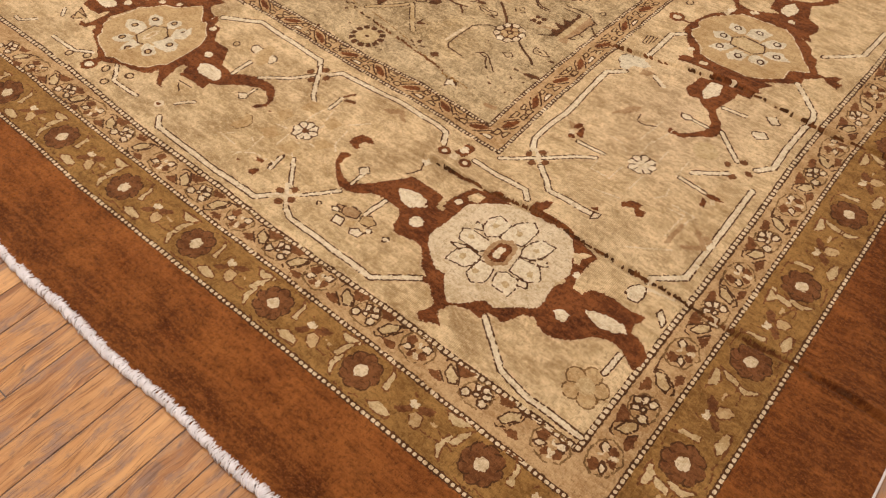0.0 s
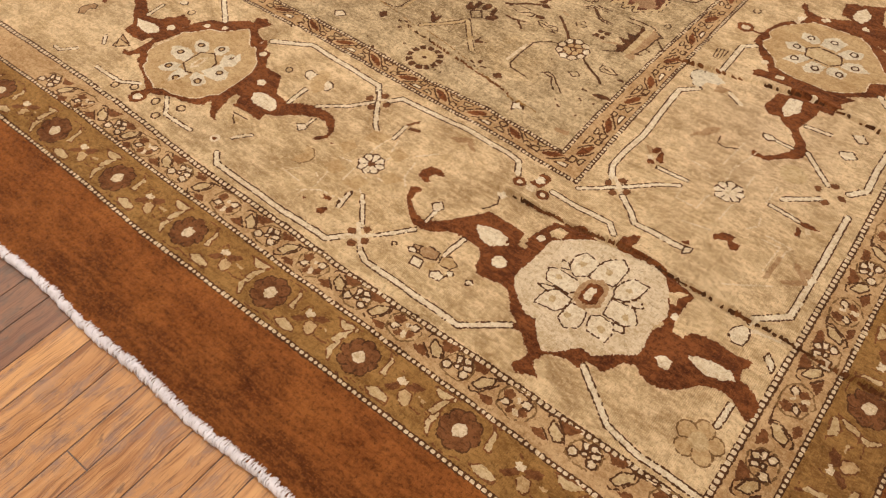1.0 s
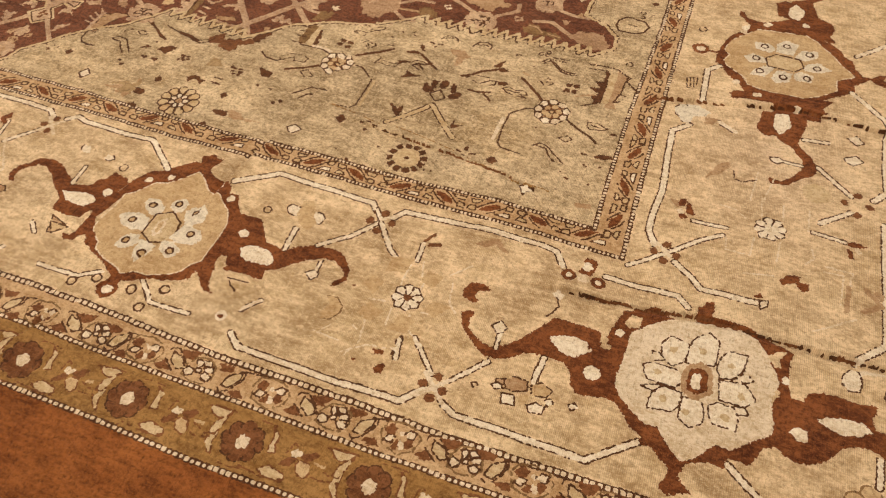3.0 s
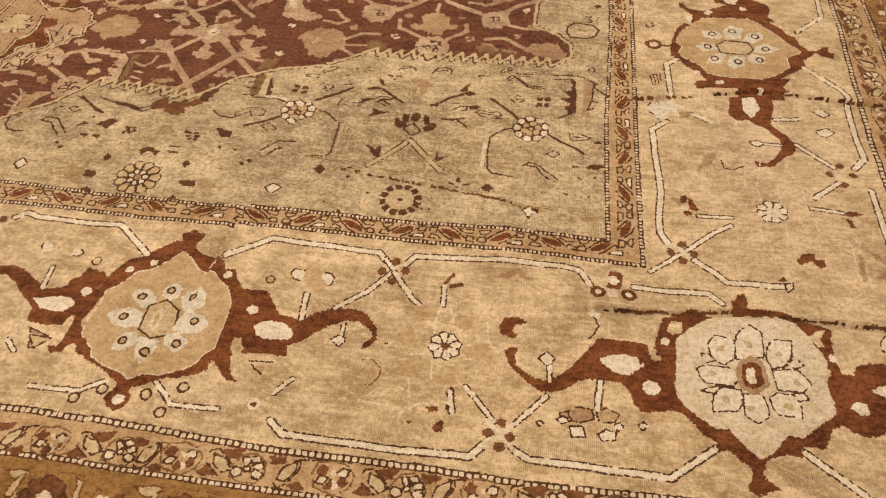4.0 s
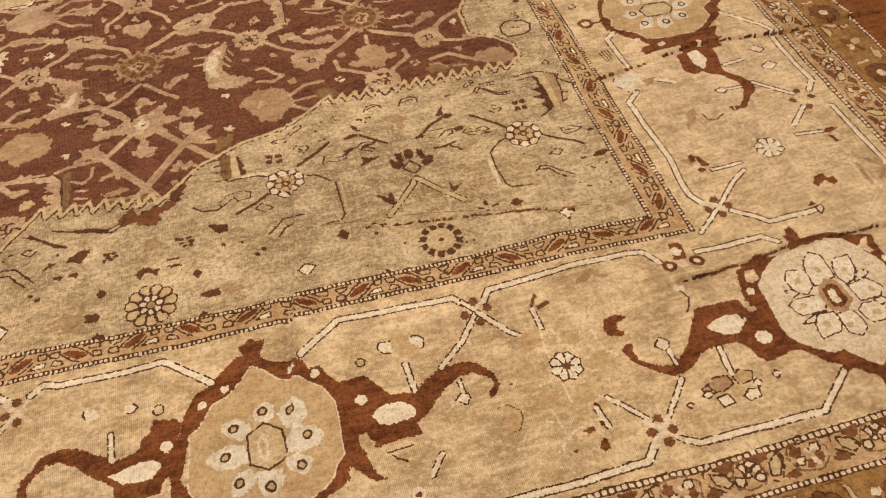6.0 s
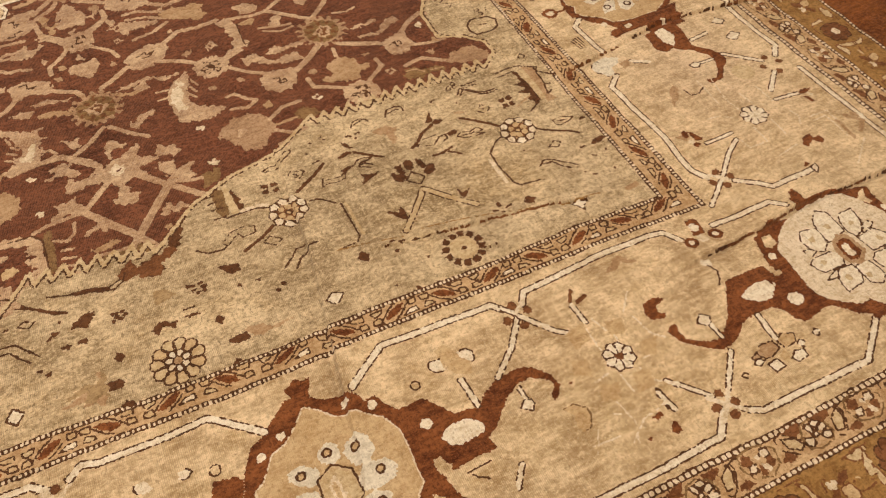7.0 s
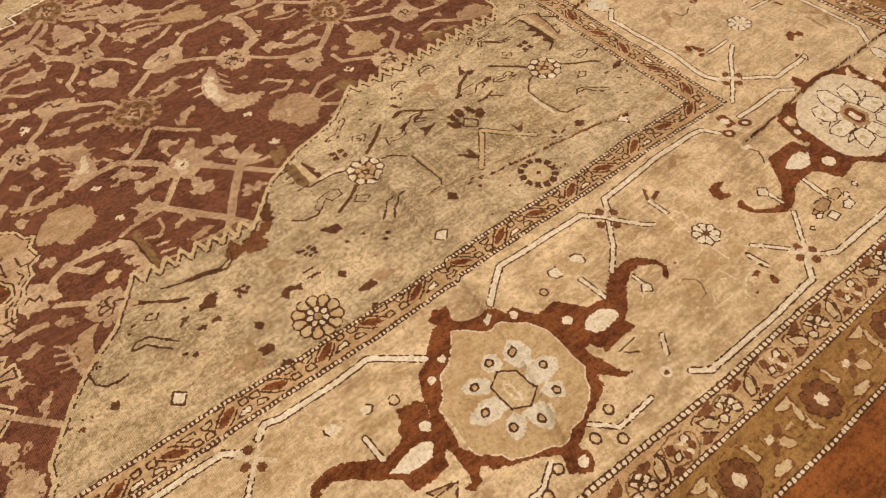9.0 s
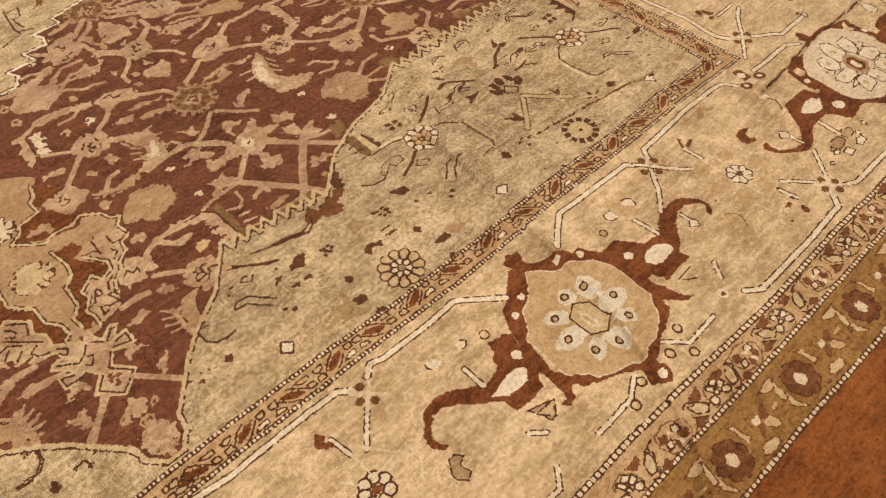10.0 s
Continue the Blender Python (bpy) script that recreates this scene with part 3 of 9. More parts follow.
def sprig(to):
    """The small flower between two rosettes."""
    fill("rosette_band", "petal", "umber", *lay_out(to, [(-5.3, 1.8), (-3.8, 0.1), (-2.8, -0.9), (-1.6, -0.3), (-2.6, 1.4), (-4.1, 2.2)]))
    fill("rosette_band", "petal", "umber", *lay_out(to, [(-1.7, -1.3), (1, -3.1), (2.6, -2.8), (1.6, -1.1), (-0.1, -0.3)]))
    fill("rosette_band", "petal", "pale", *lay_out(to, [(-3.7, -1), (-3.3, -2.5), (-2.1, -2), (-1.2, -2.6), (-1.3, -1.1), (-2.3, -0.5)]))
    fill("rosette_band", "petal", "gold", *lay_out(to, [(-1.8, 0.9), (-1.1, -0.3), (1, -0.3), (1.9, 1.8), (1.1, 3.1), (-0.6, 2.6)]), edge="umber", width=0.32)
    fill("rosette_band", "petal", "gold", *lay_out(to, [(1.7, -0.8), (5, -0.9), (4.2, -0)]))
    fill("rosette_band", "lozenge", "buff", *lay_out(to, [(3.8, -4.9), (6.3, -5.1), (9.3, -5.4), (9.5, -4.4), (6.9, -2.9), (5.2, -3.4)]), edge="umber", width=0.32)
    fill("rosette_band", "leaf", "buff", *lay_out(to, [(8.4, 4.6), (6.7, 2.6), (7.1, 0.5), (8.1, -1.3), (8.6, 0.1), (8.4, 2.4), (9.5, 5.1)]), edge="umber", width=0.32)
    line("rosette_band", "stem", "umber", 0.3, *lay_out(to, [(-4.4, -0.8), (-3.9, -3.6), (-2.7, -2.9)]))
    line("rosette_band", "stem", "umber", 0.3, *lay_out(to, [(3.1, -4.7), (6.6, -5.5), (10.2, -5.3)]))
    line("rosette_band", "stem", "umber", 0.3, *lay_out(to, [(2.4, 2.1), (4.4, 2.3), (6.9, 1.8)]))
    line("rosette_band", "stem", "umber", 0.3, *lay_out(to, [(8.7, -2.1), (7.4, -0.5), (6.9, 1.8)]))


def cluster(to):
    """A cluster of small pale petals."""
    line("flower_band", "outline", "moss", 0.4, *lay_out(to, [(-3.9, 2.3), (-3.8, -0.3), (-2.3, -2.6), (0.6, -3.3), (3, -1.5), (3.3, 1.2), (1.8, 3), (-1.3, 3.2), (-3.9, 2.3)]))
    fill("flower_band", "petal", "pale", *lay_out(to, [(-3.9, 1.4), (-3.3, -0), (-1.5, 0.4), (-1.6, 1.7), (-2.9, 2.4)]), edge="dark", width=0.4)
    fill("flower_band", "petal", "pale", *lay_out(to, [(-2.1, -1.9), (-1, -2.4), (-0.1, -1), (-1.1, -0.1)]), edge="dark", width=0.4)
    fill("flower_band", "petal", "pale", *lay_out(to, [(-0.5, -2.2), (1.1, -2.8), (2, -1.7), (0.4, -0.9)]), edge="dark", width=0.4)
    fill("flower_band", "petal", "pale", *lay_out(to, [(0.3, -0.6), (2.4, -1.6), (2.9, -0.1), (1.1, 0.3)]), edge="dark", width=0.4)
    fill("flower_band", "petal", "pale", *lay_out(to, [(0.4, 1.1), (1.4, 0.2), (3, 1), (2.4, 2.3), (1.2, 2.2)]), edge="dark", width=0.4)
    fill("flower_band", "petal", "pale", *lay_out(to, [(-1.4, -0), (0, -0.4), (0.2, 0.7), (-0.9, 0.9)]), edge="dark", width=0.4)


def quatrefoil(to):
    """A flower of brown and pale petals."""
    line("flower_band", "outline", "moss", 0.4, *lay_out(to, [(-3.8, 2.2), (-4.9, -0.8), (-3.9, -3.1), (-0.5, -3.7), (2.4, -3), (4.1, -1), (3.2, 1.8), (0.4, 3.5), (-3.8, 2.2)]))
    fill("flower_band", "petal", "umber", *lay_out(to, [(-4.4, -1.1), (-3.2, -2.9), (-1.3, -2.2), (-1.8, -0.5), (-3.3, -0.2)]))
    fill("flower_band", "petal", "umber", *lay_out(to, [(0.6, 0.5), (1.6, -1.2), (3, 0.7), (1.8, 2.2)]))
    fill("flower_band", "petal", "umber", *lay_out(to, [(-1.9, 2), (-0.6, -0.1), (0.1, 1.7), (-0.8, 2.8)]))
    fill("flower_band", "petal", "pale", *lay_out(to, [(-3.9, 1.2), (-3, -0.3), (-1.2, -0.2), (-2.1, 1.4)]))
    fill("flower_band", "petal", "pale", *lay_out(to, [(-1, -1.5), (-0.5, -2.1), (0.6, -0.9), (-0.3, -0.4)]))
    fill("flower_band", "petal", "pale", *lay_out(to, [(0.3, -1.2), (1.2, -2.4), (2.8, -2.1), (2.5, -0.5), (1.3, -0.5)]))
    fill("flower_band", "petal", "pale", *lay_out(to, [(-0.5, 0.5), (0.8, 0.6), (1.3, 2.3), (0.3, 2.4)]))
    line("flower_band", "outline", "dark", 0.4, *lay_out(to, [(-3.9, 1.2), (-3, -0.3), (-1.2, -0.2), (-2.1, 1.4), (-3.9, 1.2)]))
    line("flower_band", "outline", "dark", 0.4, *lay_out(to, [(0.3, -1.2), (1.2, -2.4), (2.8, -2.1), (2.5, -0.5), (1.3, -0.5)]))


def spacer_rising(to):
    """A slanting lozenge with a brown triangle on either side."""
    fill("flower_band", "lozenge", "buff", *lay_out(to, [(-0.9, -2.1), (1.9, -1.1), (3.2, 0.9), (1.7, 1.8), (-0.6, 0.2)]), edge="dark", width=0.4)
    fill("flower_band", "triangle", "umber", *lay_out(to, [(0.4, -3.1), (5.5, -4), (4, -1.3), (2.1, -1)]))
    fill("flower_band", "triangle", "umber", *lay_out(to, [(-4, 2.3), (-1.8, 0.6), (0.5, 2.4), (-1.7, 3.1)]))
    line("flower_band", "stem", "dark", 0.4, *lay_out(to, [(-2.2, -1.6), (-2, -2.7), (-0.1, -3.1), (2.7, -0.7), (3.8, 0.9)]))
    line("flower_band", "stem", "dark", 0.4, *lay_out(to, [(-2.1, 0.2), (-0.2, 1.5), (0.9, 2.5)]))


def spacer_lying(to):
    """A lying lozenge with a brown triangle above and below."""
    fill("flower_band", "lozenge", "buff", *lay_out(to, [(-3, 1.8), (-2.2, -0.9), (0.6, -2.6), (0.7, -0.7), (-1.1, 2)]), edge="dark", width=0.4)
    fill("flower_band", "triangle", "umber", *lay_out(to, [(-6, -3.2), (-1.5, -3.4), (-1.9, -1.9), (-4.3, -1.2)]))
    fill("flower_band", "triangle", "umber", *lay_out(to, [(-0.8, 2.7), (2.2, 1.4), (3.5, 3.2), (1.1, 3.6)]))
    line("flower_band", "stem", "dark", 0.4, *lay_out(to, [(-3.3, 2.6), (-2.2, 3.4), (-0.4, 2.1), (1.5, -1.3), (1.1, -2.7)]))
    line("flower_band", "stem", "dark", 0.4, *lay_out(to, [(0.1, -2.6), (3, -3.1), (5.5, -3.4)]))


def guard_leaf(to, flip):
    b, s = "guard_band", flip
    fill(b, "leaf", "brown", *lay_out(to, [(-3.0, s * 1.2), (-1.4, s * -0.4), (0.6, s * -1.5), (3.0, s * -1.6), (2.0, s * -0.2), (0.0, s * 1.1), (-1.8, s * 1.5)]))
    line(b, "stem", "dark", 0.45, *lay_out(to, [(-3.8, s * 1.2), (-1.2, s * -1.3), (0.8, s * -2.3)]))
    line(b, "stem", "dark", 0.45, *lay_out(to, [(3.9, s * -1.4), (1.2, s * 1.2), (-0.6, s * 2.2)]))
    fill(b, "petal", "ivory" if s > 0 else "gold", *lay_out(to, [(1.6, s * 1.9), (3.4, s * 0.7), (5.4, s * 0.5), (5.6, s * 1.9)]), edge="dark", width=0.38)
    fill(b, "petal", "buff", *lay_out(to, [(-5.8, s * -1.7), (-2.8, s * -1.9), (-3.2, s * -1.0), (-5.0, s * -0.3)]), edge="dark", width=0.38)
    fill(b, "petal", "gold", *lay_out(to, [(-6.0, s * 1.8), (-5.8, s * 0.5), (-4.0, s * 0.1), (-3.6, s * 1.9)]), edge="dark", width=0.42)
    fill(b, "petal", "gold", *lay_out(to, [(5.9, s * -1.9), (5.7, s * -0.5), (4.0, s * -0.3), (3.9, s * -1.8)]), edge="dark", width=0.42)


ROSETTES = {"near": (-172.8, -144.8, -116.4, -87.6, -58.6, -30.7, -3.0, 29.9), "east": (-19.8, 11.3, 38.4, 68.7, 100.4, 131.1, 160.5)}
for side, row in ROSETTES.items():
    for k, p in enumerate(row):
        rosette(along("rosette_band", p, side))
        if k + 1 < len(row):
            sprig(along("rosette_band", (p + row[k + 1]) / 2, side))
fill("rosette_band", "rosette", "umber", 57, -50, 63, -50, 65, -46, 62, -41, 57, -41, 54.5, -45)
disc("rosette_band", "rosette_heart", "pale", 59.8, -45.5, 1.7)
sprig(along("rosette_band", 45, "near"))
sprig(along("rosette_band", -33, "east"))
FLOWERS = {"near": (-165.0, -148.5, -132.5, -119.4, -104.8, -87.0, -71.4, -56.2, -41.5, -27.5, -12.0, 3.0, 20.0, 38.5),
           "east": (-28.3, -13.7, 3.9, 18.0, 32.3, 47.0, 62.6, 77.0, 92.0, 108.0, 123.0, 138.0, 153.0)}
for side, row in FLOWERS.items():
    for k, p in enumerate(row):
        at = along("flower_band", p, side)
        four = (k % 2 == 1) == (side == "near")
        (quatrefoil if four else cluster)(at)
        if k + 1 < len(row):
            (spacer_rising if four else spacer_lying)(along("flower_band", (p + row[k + 1]) / 2, side))
LEAVES = {"near": (-228.5, -215.4, -202.2, -189.6, -177.2, -163.8, -150.8, -137.2, -122.9, -109.7, -96.9, -83.6, -71.0, -58.2, -45.2, -32.9),
          "east": (40.4, 52.8, 66.0, 76.5, 89.4, 102.5, 115.9, 130.0, 143.0)}
for side, row in LEAVES.items():
    for k, p in enumerate(row):
        guard_leaf(along("guard_band", p, side), 1 if k % 2 else -1)

# ---- the field's outline ----
FIELD_MIDDLE = -229.5


def toothed(x0, y0, x1, y1, count, high):
    """Saw teeth along a straight run."""
    made = []
    for k in range(count):
        a, b = k / count, (k + 0.2) / count
        made += [(x0 + (x1 - x0) * a, y0 + (y1 - y0) * a), (x0 + (x1 - x0) * b, y0 + (y1 - y0) * b + high)]
    return made

# ---- the drawing of the rug, in centimetres ----

# ribbons that frame the palmettes
bar("main_border", 1.3, -233.9, 30.8, -223.3, 29.4, -209.6, 29.3, -194.5, 28.7, -191.3, 25.9)
bar("main_border", 1.3, -103.5, -22.8, -100.2, -25.6, -78.6, -26, -60.1, -25.5, -55.9, -20.9)
bar("main_border", 1.2, -51.6, -22.7, -47.9, -24.8, -33.7, -25.2, -19, -25.7, -8.5, -17.5)
bar("main_border", 1.2, 8.7, -17.1, 14.2, -21.4, 19.9, -26, 27.6, -27.6, 41.8, -28)
bar("main_border", 1.3, 37.9, 60.1, 38.4, 40.4, 38.5, 22.6, 32.3, 16.1)
bar("main_border", 1.2, 29.4, 128.7, 38.7, 138.6, 39.6, 155.7)

# short crossing stems
bar("main_border", 0.9, -62.7, -9.4, -55.8, -17.1, rim=0.33)
bar("main_border", 0.9, -51.5, -17.3, -44.8, -9.8, rim=0.33)
bar("main_border", 0.9, -65.8, -10.8, -65.6, -15.5, rim=0.33)
bar("main_border", 0.9, -104.4, -16.3, -101.3, -12.2, rim=0.33)
bar("main_border", 0.9, -191.9, 20.8, -198.8, 13.1, rim=0.33)
bar("main_border", 0.9, -203.1, 20.4, -202, 14.5, rim=0.33)
bar("main_border", 0.9, -142.8, -17.5, -148.1, -20.6, -156.6, -20.8, -160.1, -20.5, rim=0.33)
bar("main_border", 0.9, -131.4, -16.6, -126.2, -21.7, -115.7, -21.4, rim=0.33)
bar("main_border", 0.9, -170.8, -9.6, -167.8, -12.3, rim=0.33)

# crossings of four brown squares
for cross_x, cross_y in ((-54.2, -20.0), (-189.6, 23.0)):
    line("main_border", "stem", "pale", 1.0, cross_x - 3, cross_y - 3, cross_x + 3, cross_y + 3)
    line("main_border", "stem", "pale", 1.0, cross_x - 3, cross_y + 3, cross_x + 3, cross_y - 3)
disc("main_border", "square", "umber", -54, -17.1, 1.15)
disc("main_border", "square", "umber", -56.8, -19.9, 1.15)
disc("main_border", "square", "umber", -51.9, -20.4, 1.15)
disc("main_border", "square", "umber", -54.2, -22.8, 1.15)
disc("main_border", "square", "umber", -189.9, 25.7, 1.15)
disc("main_border", "square", "umber", -192.3, 22.9, 1.15)
disc("main_border", "square", "umber", -189.6, 20.7, 1.15)

# corner palmette: brown vine, pale body, ten outlined petals
fill("main_border", "vine", "brown", -55.2, 9.9, -53.2, 10.2, -50.9, 9.9, -50, 8.7, -52.7, 8.1, -53.5, 6.4, -51.9, 5.1, -53.4, 4.1, -55.8, 5.2, -56.5, 7)
fill("main_border", "vine", "brown", -55, 0.5, -53.7, 1.9, -51.5, 1.7, -52.4, -0.5, -51.7, -2.5, -50.1, -4.1, -47.6, -5.6, -44.9, -6.1, -41.8, -3.9, -39.5, -2.1, -37.3, 1.3, -34.6, 4.5, -33.9, 6.3, -29, 6.3, -31.7, -4.7, -35.4, -4.6, -37.8, -5.3, -40.5, -7.4, -44, -8.6, -46, -8.8, -48.8, -7.2, -51.8, -4.4, -53.7, -2.3)
fill("main_border", "vine", "brown", -29.2, 6.3, -22.8, 6, -21.9, 4.7, -21.8, 3.2, -19.9, 9, -18.8, 13.6, -14.8, 15.4, -11.5, 16.4, -3.4, 13.4, -12, -0.7, -9.8, -9.2, -2.9, -17.1, 0.3, -21.1, -1.1, -23.1, 1, -24.5, 2.7, -25.6, 0.4, -26.1, -0.9, -27.6, -1.5, -26.1, -4.9, -26, -2.8, -24.6, -2.7, -22.7, -2.9, -20.2, -5.9, -18.7, -9.3, -18.7, -9.2, -16.6, -12, -15.6, -13.7, -12.8, -15.4, -11.3, -18.2, -10.4, -20.5, -11.1, -24.5, -11.5, -25.8, -10, -26.8, -6.7, -28.6, -4.9, -32, -4.7)
fill("main_border", "vine", "brown", -17.9, 11.6, -15.8, 12.6, -7.7, 14, -2.6, 15.6, -3, 18.6, -1.2, 21, 0.7, 21.5, 1, 19.7, 0.5, 17.3, 4.8, 17.3, 8.4, 17, 13.5, 15.7, 17.2, 14.9, 19.3, 13.7, 18.6, 11.6, 18.9, 8.6, 18.8, 5.2, 17.2, 2.8, 9.8, 10, -5.9, 11.6, -14.4, 8.4)
fill("main_border", "vine", "brown", 16.1, 0.8, 17.2, 2.8, 18.8, 5.2, 19.8, 2.4, 22.1, 2.6, 22.9, 5, 26.1, 6, 29, 6.3, 33, 6, 36.9, 6.4, 36.7, 4.7, 35.9, 2.9, 36.7, 0.6, 38.4, 0.5, 40.5, -0.5, 42.5, -2.5, 42.7, -5.4, 41.6, -7.7, 39.9, -6.3, 37.1, -4.5, 33.7, -4.2, 30.5, -5.6, 27.4, -9.6, 24.6, -11.6, 22, -12.2, 19.2, -11.2, 17.4, -10.1, 13.9, -6.4)
fill("main_border", "vine", "brown", 17.4, -10.1, 14.9, -11, 13.8, -14, 12.7, -15.7, 11, -15.6, 8.3, -15.8, 8.1, -18.1, 4.9, -17.8, 1, -19.5, -0.7, -22, -3.4, -21.2, -3.2, -14.5, 13, -5.1)
fill("main_border", "vine", "brown", -3.4, -21.2, -6.7, -18.6, -9.7, -16.7, -12.9, -13.8, -16.7, -10, -18.2, -3.9, -12.1, -3.6, -3.2, -14.5)
fill("main_border", "notch", "cream", -16.8, 13.1, -14.2, 12.8, -14.5, 9.7, -16.7, 9, -18, 10)
fill("main_border", "notch", "cream", -22.2, 4.9, -20.6, 5.1, -20.6, 3.2, -19.2, 2.8, -20.3, 1.6, -21.9, 2)
fill("main_border", "notch", "cream", 14, 11.4, 15.9, 13.4, 17.5, 13.6, 16.5, 11, 17.1, 9.2, 15.4, 9.1)
fill("main_border", "lozenge", "ivory", -33.5, 0.4, -31.3, 2, -27.4, 2.3, -25.2, 2.1, -24.3, 0.5, -22.9, 0.3, -24.8, -1.1, -26.5, -2.6, -29.6, -2.7, -31.4, -1.3)
fill("main_border", "lozenge", "ivory", 25, -0.8, 27.9, 0.8, 30.7, 1.1, 34.2, 1.5, 36, -0.3, 33.5, -2.1, 30.2, -2.9, 28, -2.3)
fill("main_border", "lozenge", "ivory", -23.8, -4.4, -22.7, -3.6, -20.6, -4.1, -20, -5.5, -21, -6.8, -23, -7.2, -24.1, -5.9)
fill("main_border", "lozenge", "ivory", 19.8, -5.7, 21.4, -3.9, 23.2, -4.4, 23.5, -6.6, 21.7, -7.3)
disc("main_border", "dot", "ivory", -18.5, 7, 1.0)
disc("main_border", "dot", "ivory", 18.1, 6.5, 1.0)

# second palmette: gold body with eight pale blue florets
fill("main_border", "vine", "brown", -139.5, 20.6, -137.4, 22.3, -139.1, 23.2, -140.6, 26.2, -138.8, 26.8, -137.6, 28, -136.1, 26.9, -134, 27, -134.8, 25.2, -135.8, 22.1, -132.9, 20, -128.9, 19.6, -126.1, 17.8, -125.3, 15.4, -122.7, 15.7, -121.5, 12.9, -119.7, 10.5, -119.9, 5.5, -125.4, 10.3, -132.2, 13.8, -137.7, 18.6)
fill("main_border", "vine", "brown", -119.7, 10.5, -116.5, 10.6, -113.3, 10.9, -112, 9, -111, 7.2, -108.6, 4.4, -103, 3.6, -99.8, 6.2, -96.7, 7.7, -92.2, 8.1, -89.6, 7.8, -87.1, 6.1, -84.8, 3, -84.4, 0.6, -85.6, -1.8, -87.3, -2.5, -87.4, -1, -85.9, -0.1, -85.8, 1.7, -87.5, 3.7, -89.7, 4.8, -92.9, 4.5, -96.7, 2.7, -99.8, -0.6, -101.6, -2.4, -104.7, -3.9, -104, -6.6, -105.2, -6.8, -111.8, -6.8, -114.2, -7, -116.4, -6.4, -116.7, -8.3, -116, -11.5, -114.4, -13.8, -113.1, -14.6, -116.1, -14.3, -118, -12.6, -118.7, -10, -121.1, -9.8, -121.7, 4.2)
fill("main_border", "vine", "brown", -121.7, 4.2, -118.4, -6.8, -118.7, -10, -121.1, -9.8, -120.9, -12.3, -123.1, -13.7, -127.6, -15.3, -132.1, -16.4, -131.3, -13.1, -123.8, -6.3)
fill("main_border", "vine", "brown", -138.2, 22, -139.5, 20.6, -144.4, 20.1, -146.3, 18.5, -146.6, 15.5, -149.7, 14.9, -151.5, 11.6, -152.7, 8.5, -150.1, 6.9, -146, 12.2, -137.6, 18.1)
fill("main_border", "vine", "brown", -140.9, 23.8, -136.7, 23.5, -137.3, 20.5, -141.8, 18, -152.8, 6.4, -155.2, -2.9, -151.7, -9.8, -149.4, -12.8, -153.2, -11.2, -154.1, -8.7, -155.8, -9.5, -156.7, -11.5, -159.3, -11.9, -160.6, -10.4, -158.3, -10, -157.4, -8.1, -157.6, -6.1, -157.5, -3.4, -157.5, -1.6, -155.9, 5.4, -153.2, 12.7, -151, 16.5, -147.9, 18.2, -145.1, 20.4)
fill("main_border", "vine", "brown", -159.5, -4.3, -162, -4.7, -165.7, -4.7, -168.4, -4, -169, -2.9, -168.7, -1.1, -169.6, 0, -173.5, 3, -176.9, 6.5, -180.2, 8.2, -182.8, 8.5, -185, 7.1, -186.9, 4.7, -186.5, 2.6, -184.9, 1.1, -186.7, 0.5, -188.6, 3.3, -188, 6.3, -185.9, 8, -184.2, 10.6, -181.8, 11, -179.2, 11.3, -176.6, 10.6, -171.2, 7.4, -168, 5.4, -165.7, 6, -163.4, 6.6, -162.8, 8.8, -161.1, 10.1, -160.3, 12.9, -158.2, 12.3, -155.3, 11.6, -154.4, 10.2, -155.9, 5.4, -157.5, -1.6, -158.4, -1.7)
fill("main_border", "vine", "brown", -156.1, -2, -151.6, -8, -145.6, -12.7, -137.6, -16.4, -132, -15, -123.4, -8.8, -117.4, -1.3, -117.9, -4.3, -117.5, -7.4, -117.9, -9.7, -116.9, -11.9, -114.9, -13.4, -117, -13.7, -119.5, -10.7, -120.6, -8.2, -122.3, -8.9, -120.5, -9.8, -121.1, -11.3, -126.2, -14.4, -130.6, -16.3, -133.8, -18.1, -137.1, -19.3, -136.2, -22.4, -136, -24, -138.1, -24.9, -141, -23.1, -141.9, -21.4, -140.8, -19.5, -140.4, -17.6, -145.8, -14.5, -150.2, -12.6, -154.2, -8.8, -156.2, -5.6)
fill("main_border", "notch", "cream", -117.3, -3.3, -115.6, -2.9, -115, -5.3, -114.2, -6.2, -116.1, -6.8, -116.8, -7.8, -117.6, -5.6)
fill("main_border", "lozenge", "ivory", -114, 0, -112.2, 1.7, -109.8, 2.4, -106.7, 2.1, -104.1, -0.2, -104.7, -2.2, -107.1, -2.6, -110.8, -2.9, -112.3, -1.9)
fill("main_border", "lozenge", "ivory", -169.9, 2.4, -167.1, 3.1, -163.9, 3.4, -160.5, 3.4, -158.8, 1.3, -161.4, -0.8, -164.4, -0.7, -167.3, -0.3)
disc("main_border", "dot", "ivory", -115.3, 4.6, 1.3)
disc("main_border", "dot", "ivory", -157.8, 5.6, 1.3)
disc("main_border", "dot", "ivory", -144.4, 16.2, 1.0)
disc("main_border", "dot", "ivory", -149.8, 13.3, 1.0)
disc("main_border", "dot", "ivory", -129.2, 17.3, 1.0)
disc("main_border", "dot", "ivory", -124.1, 13.8, 1.0)
disc("main_border", "dot", "ivory", -137.9, -21.9, 1.6)

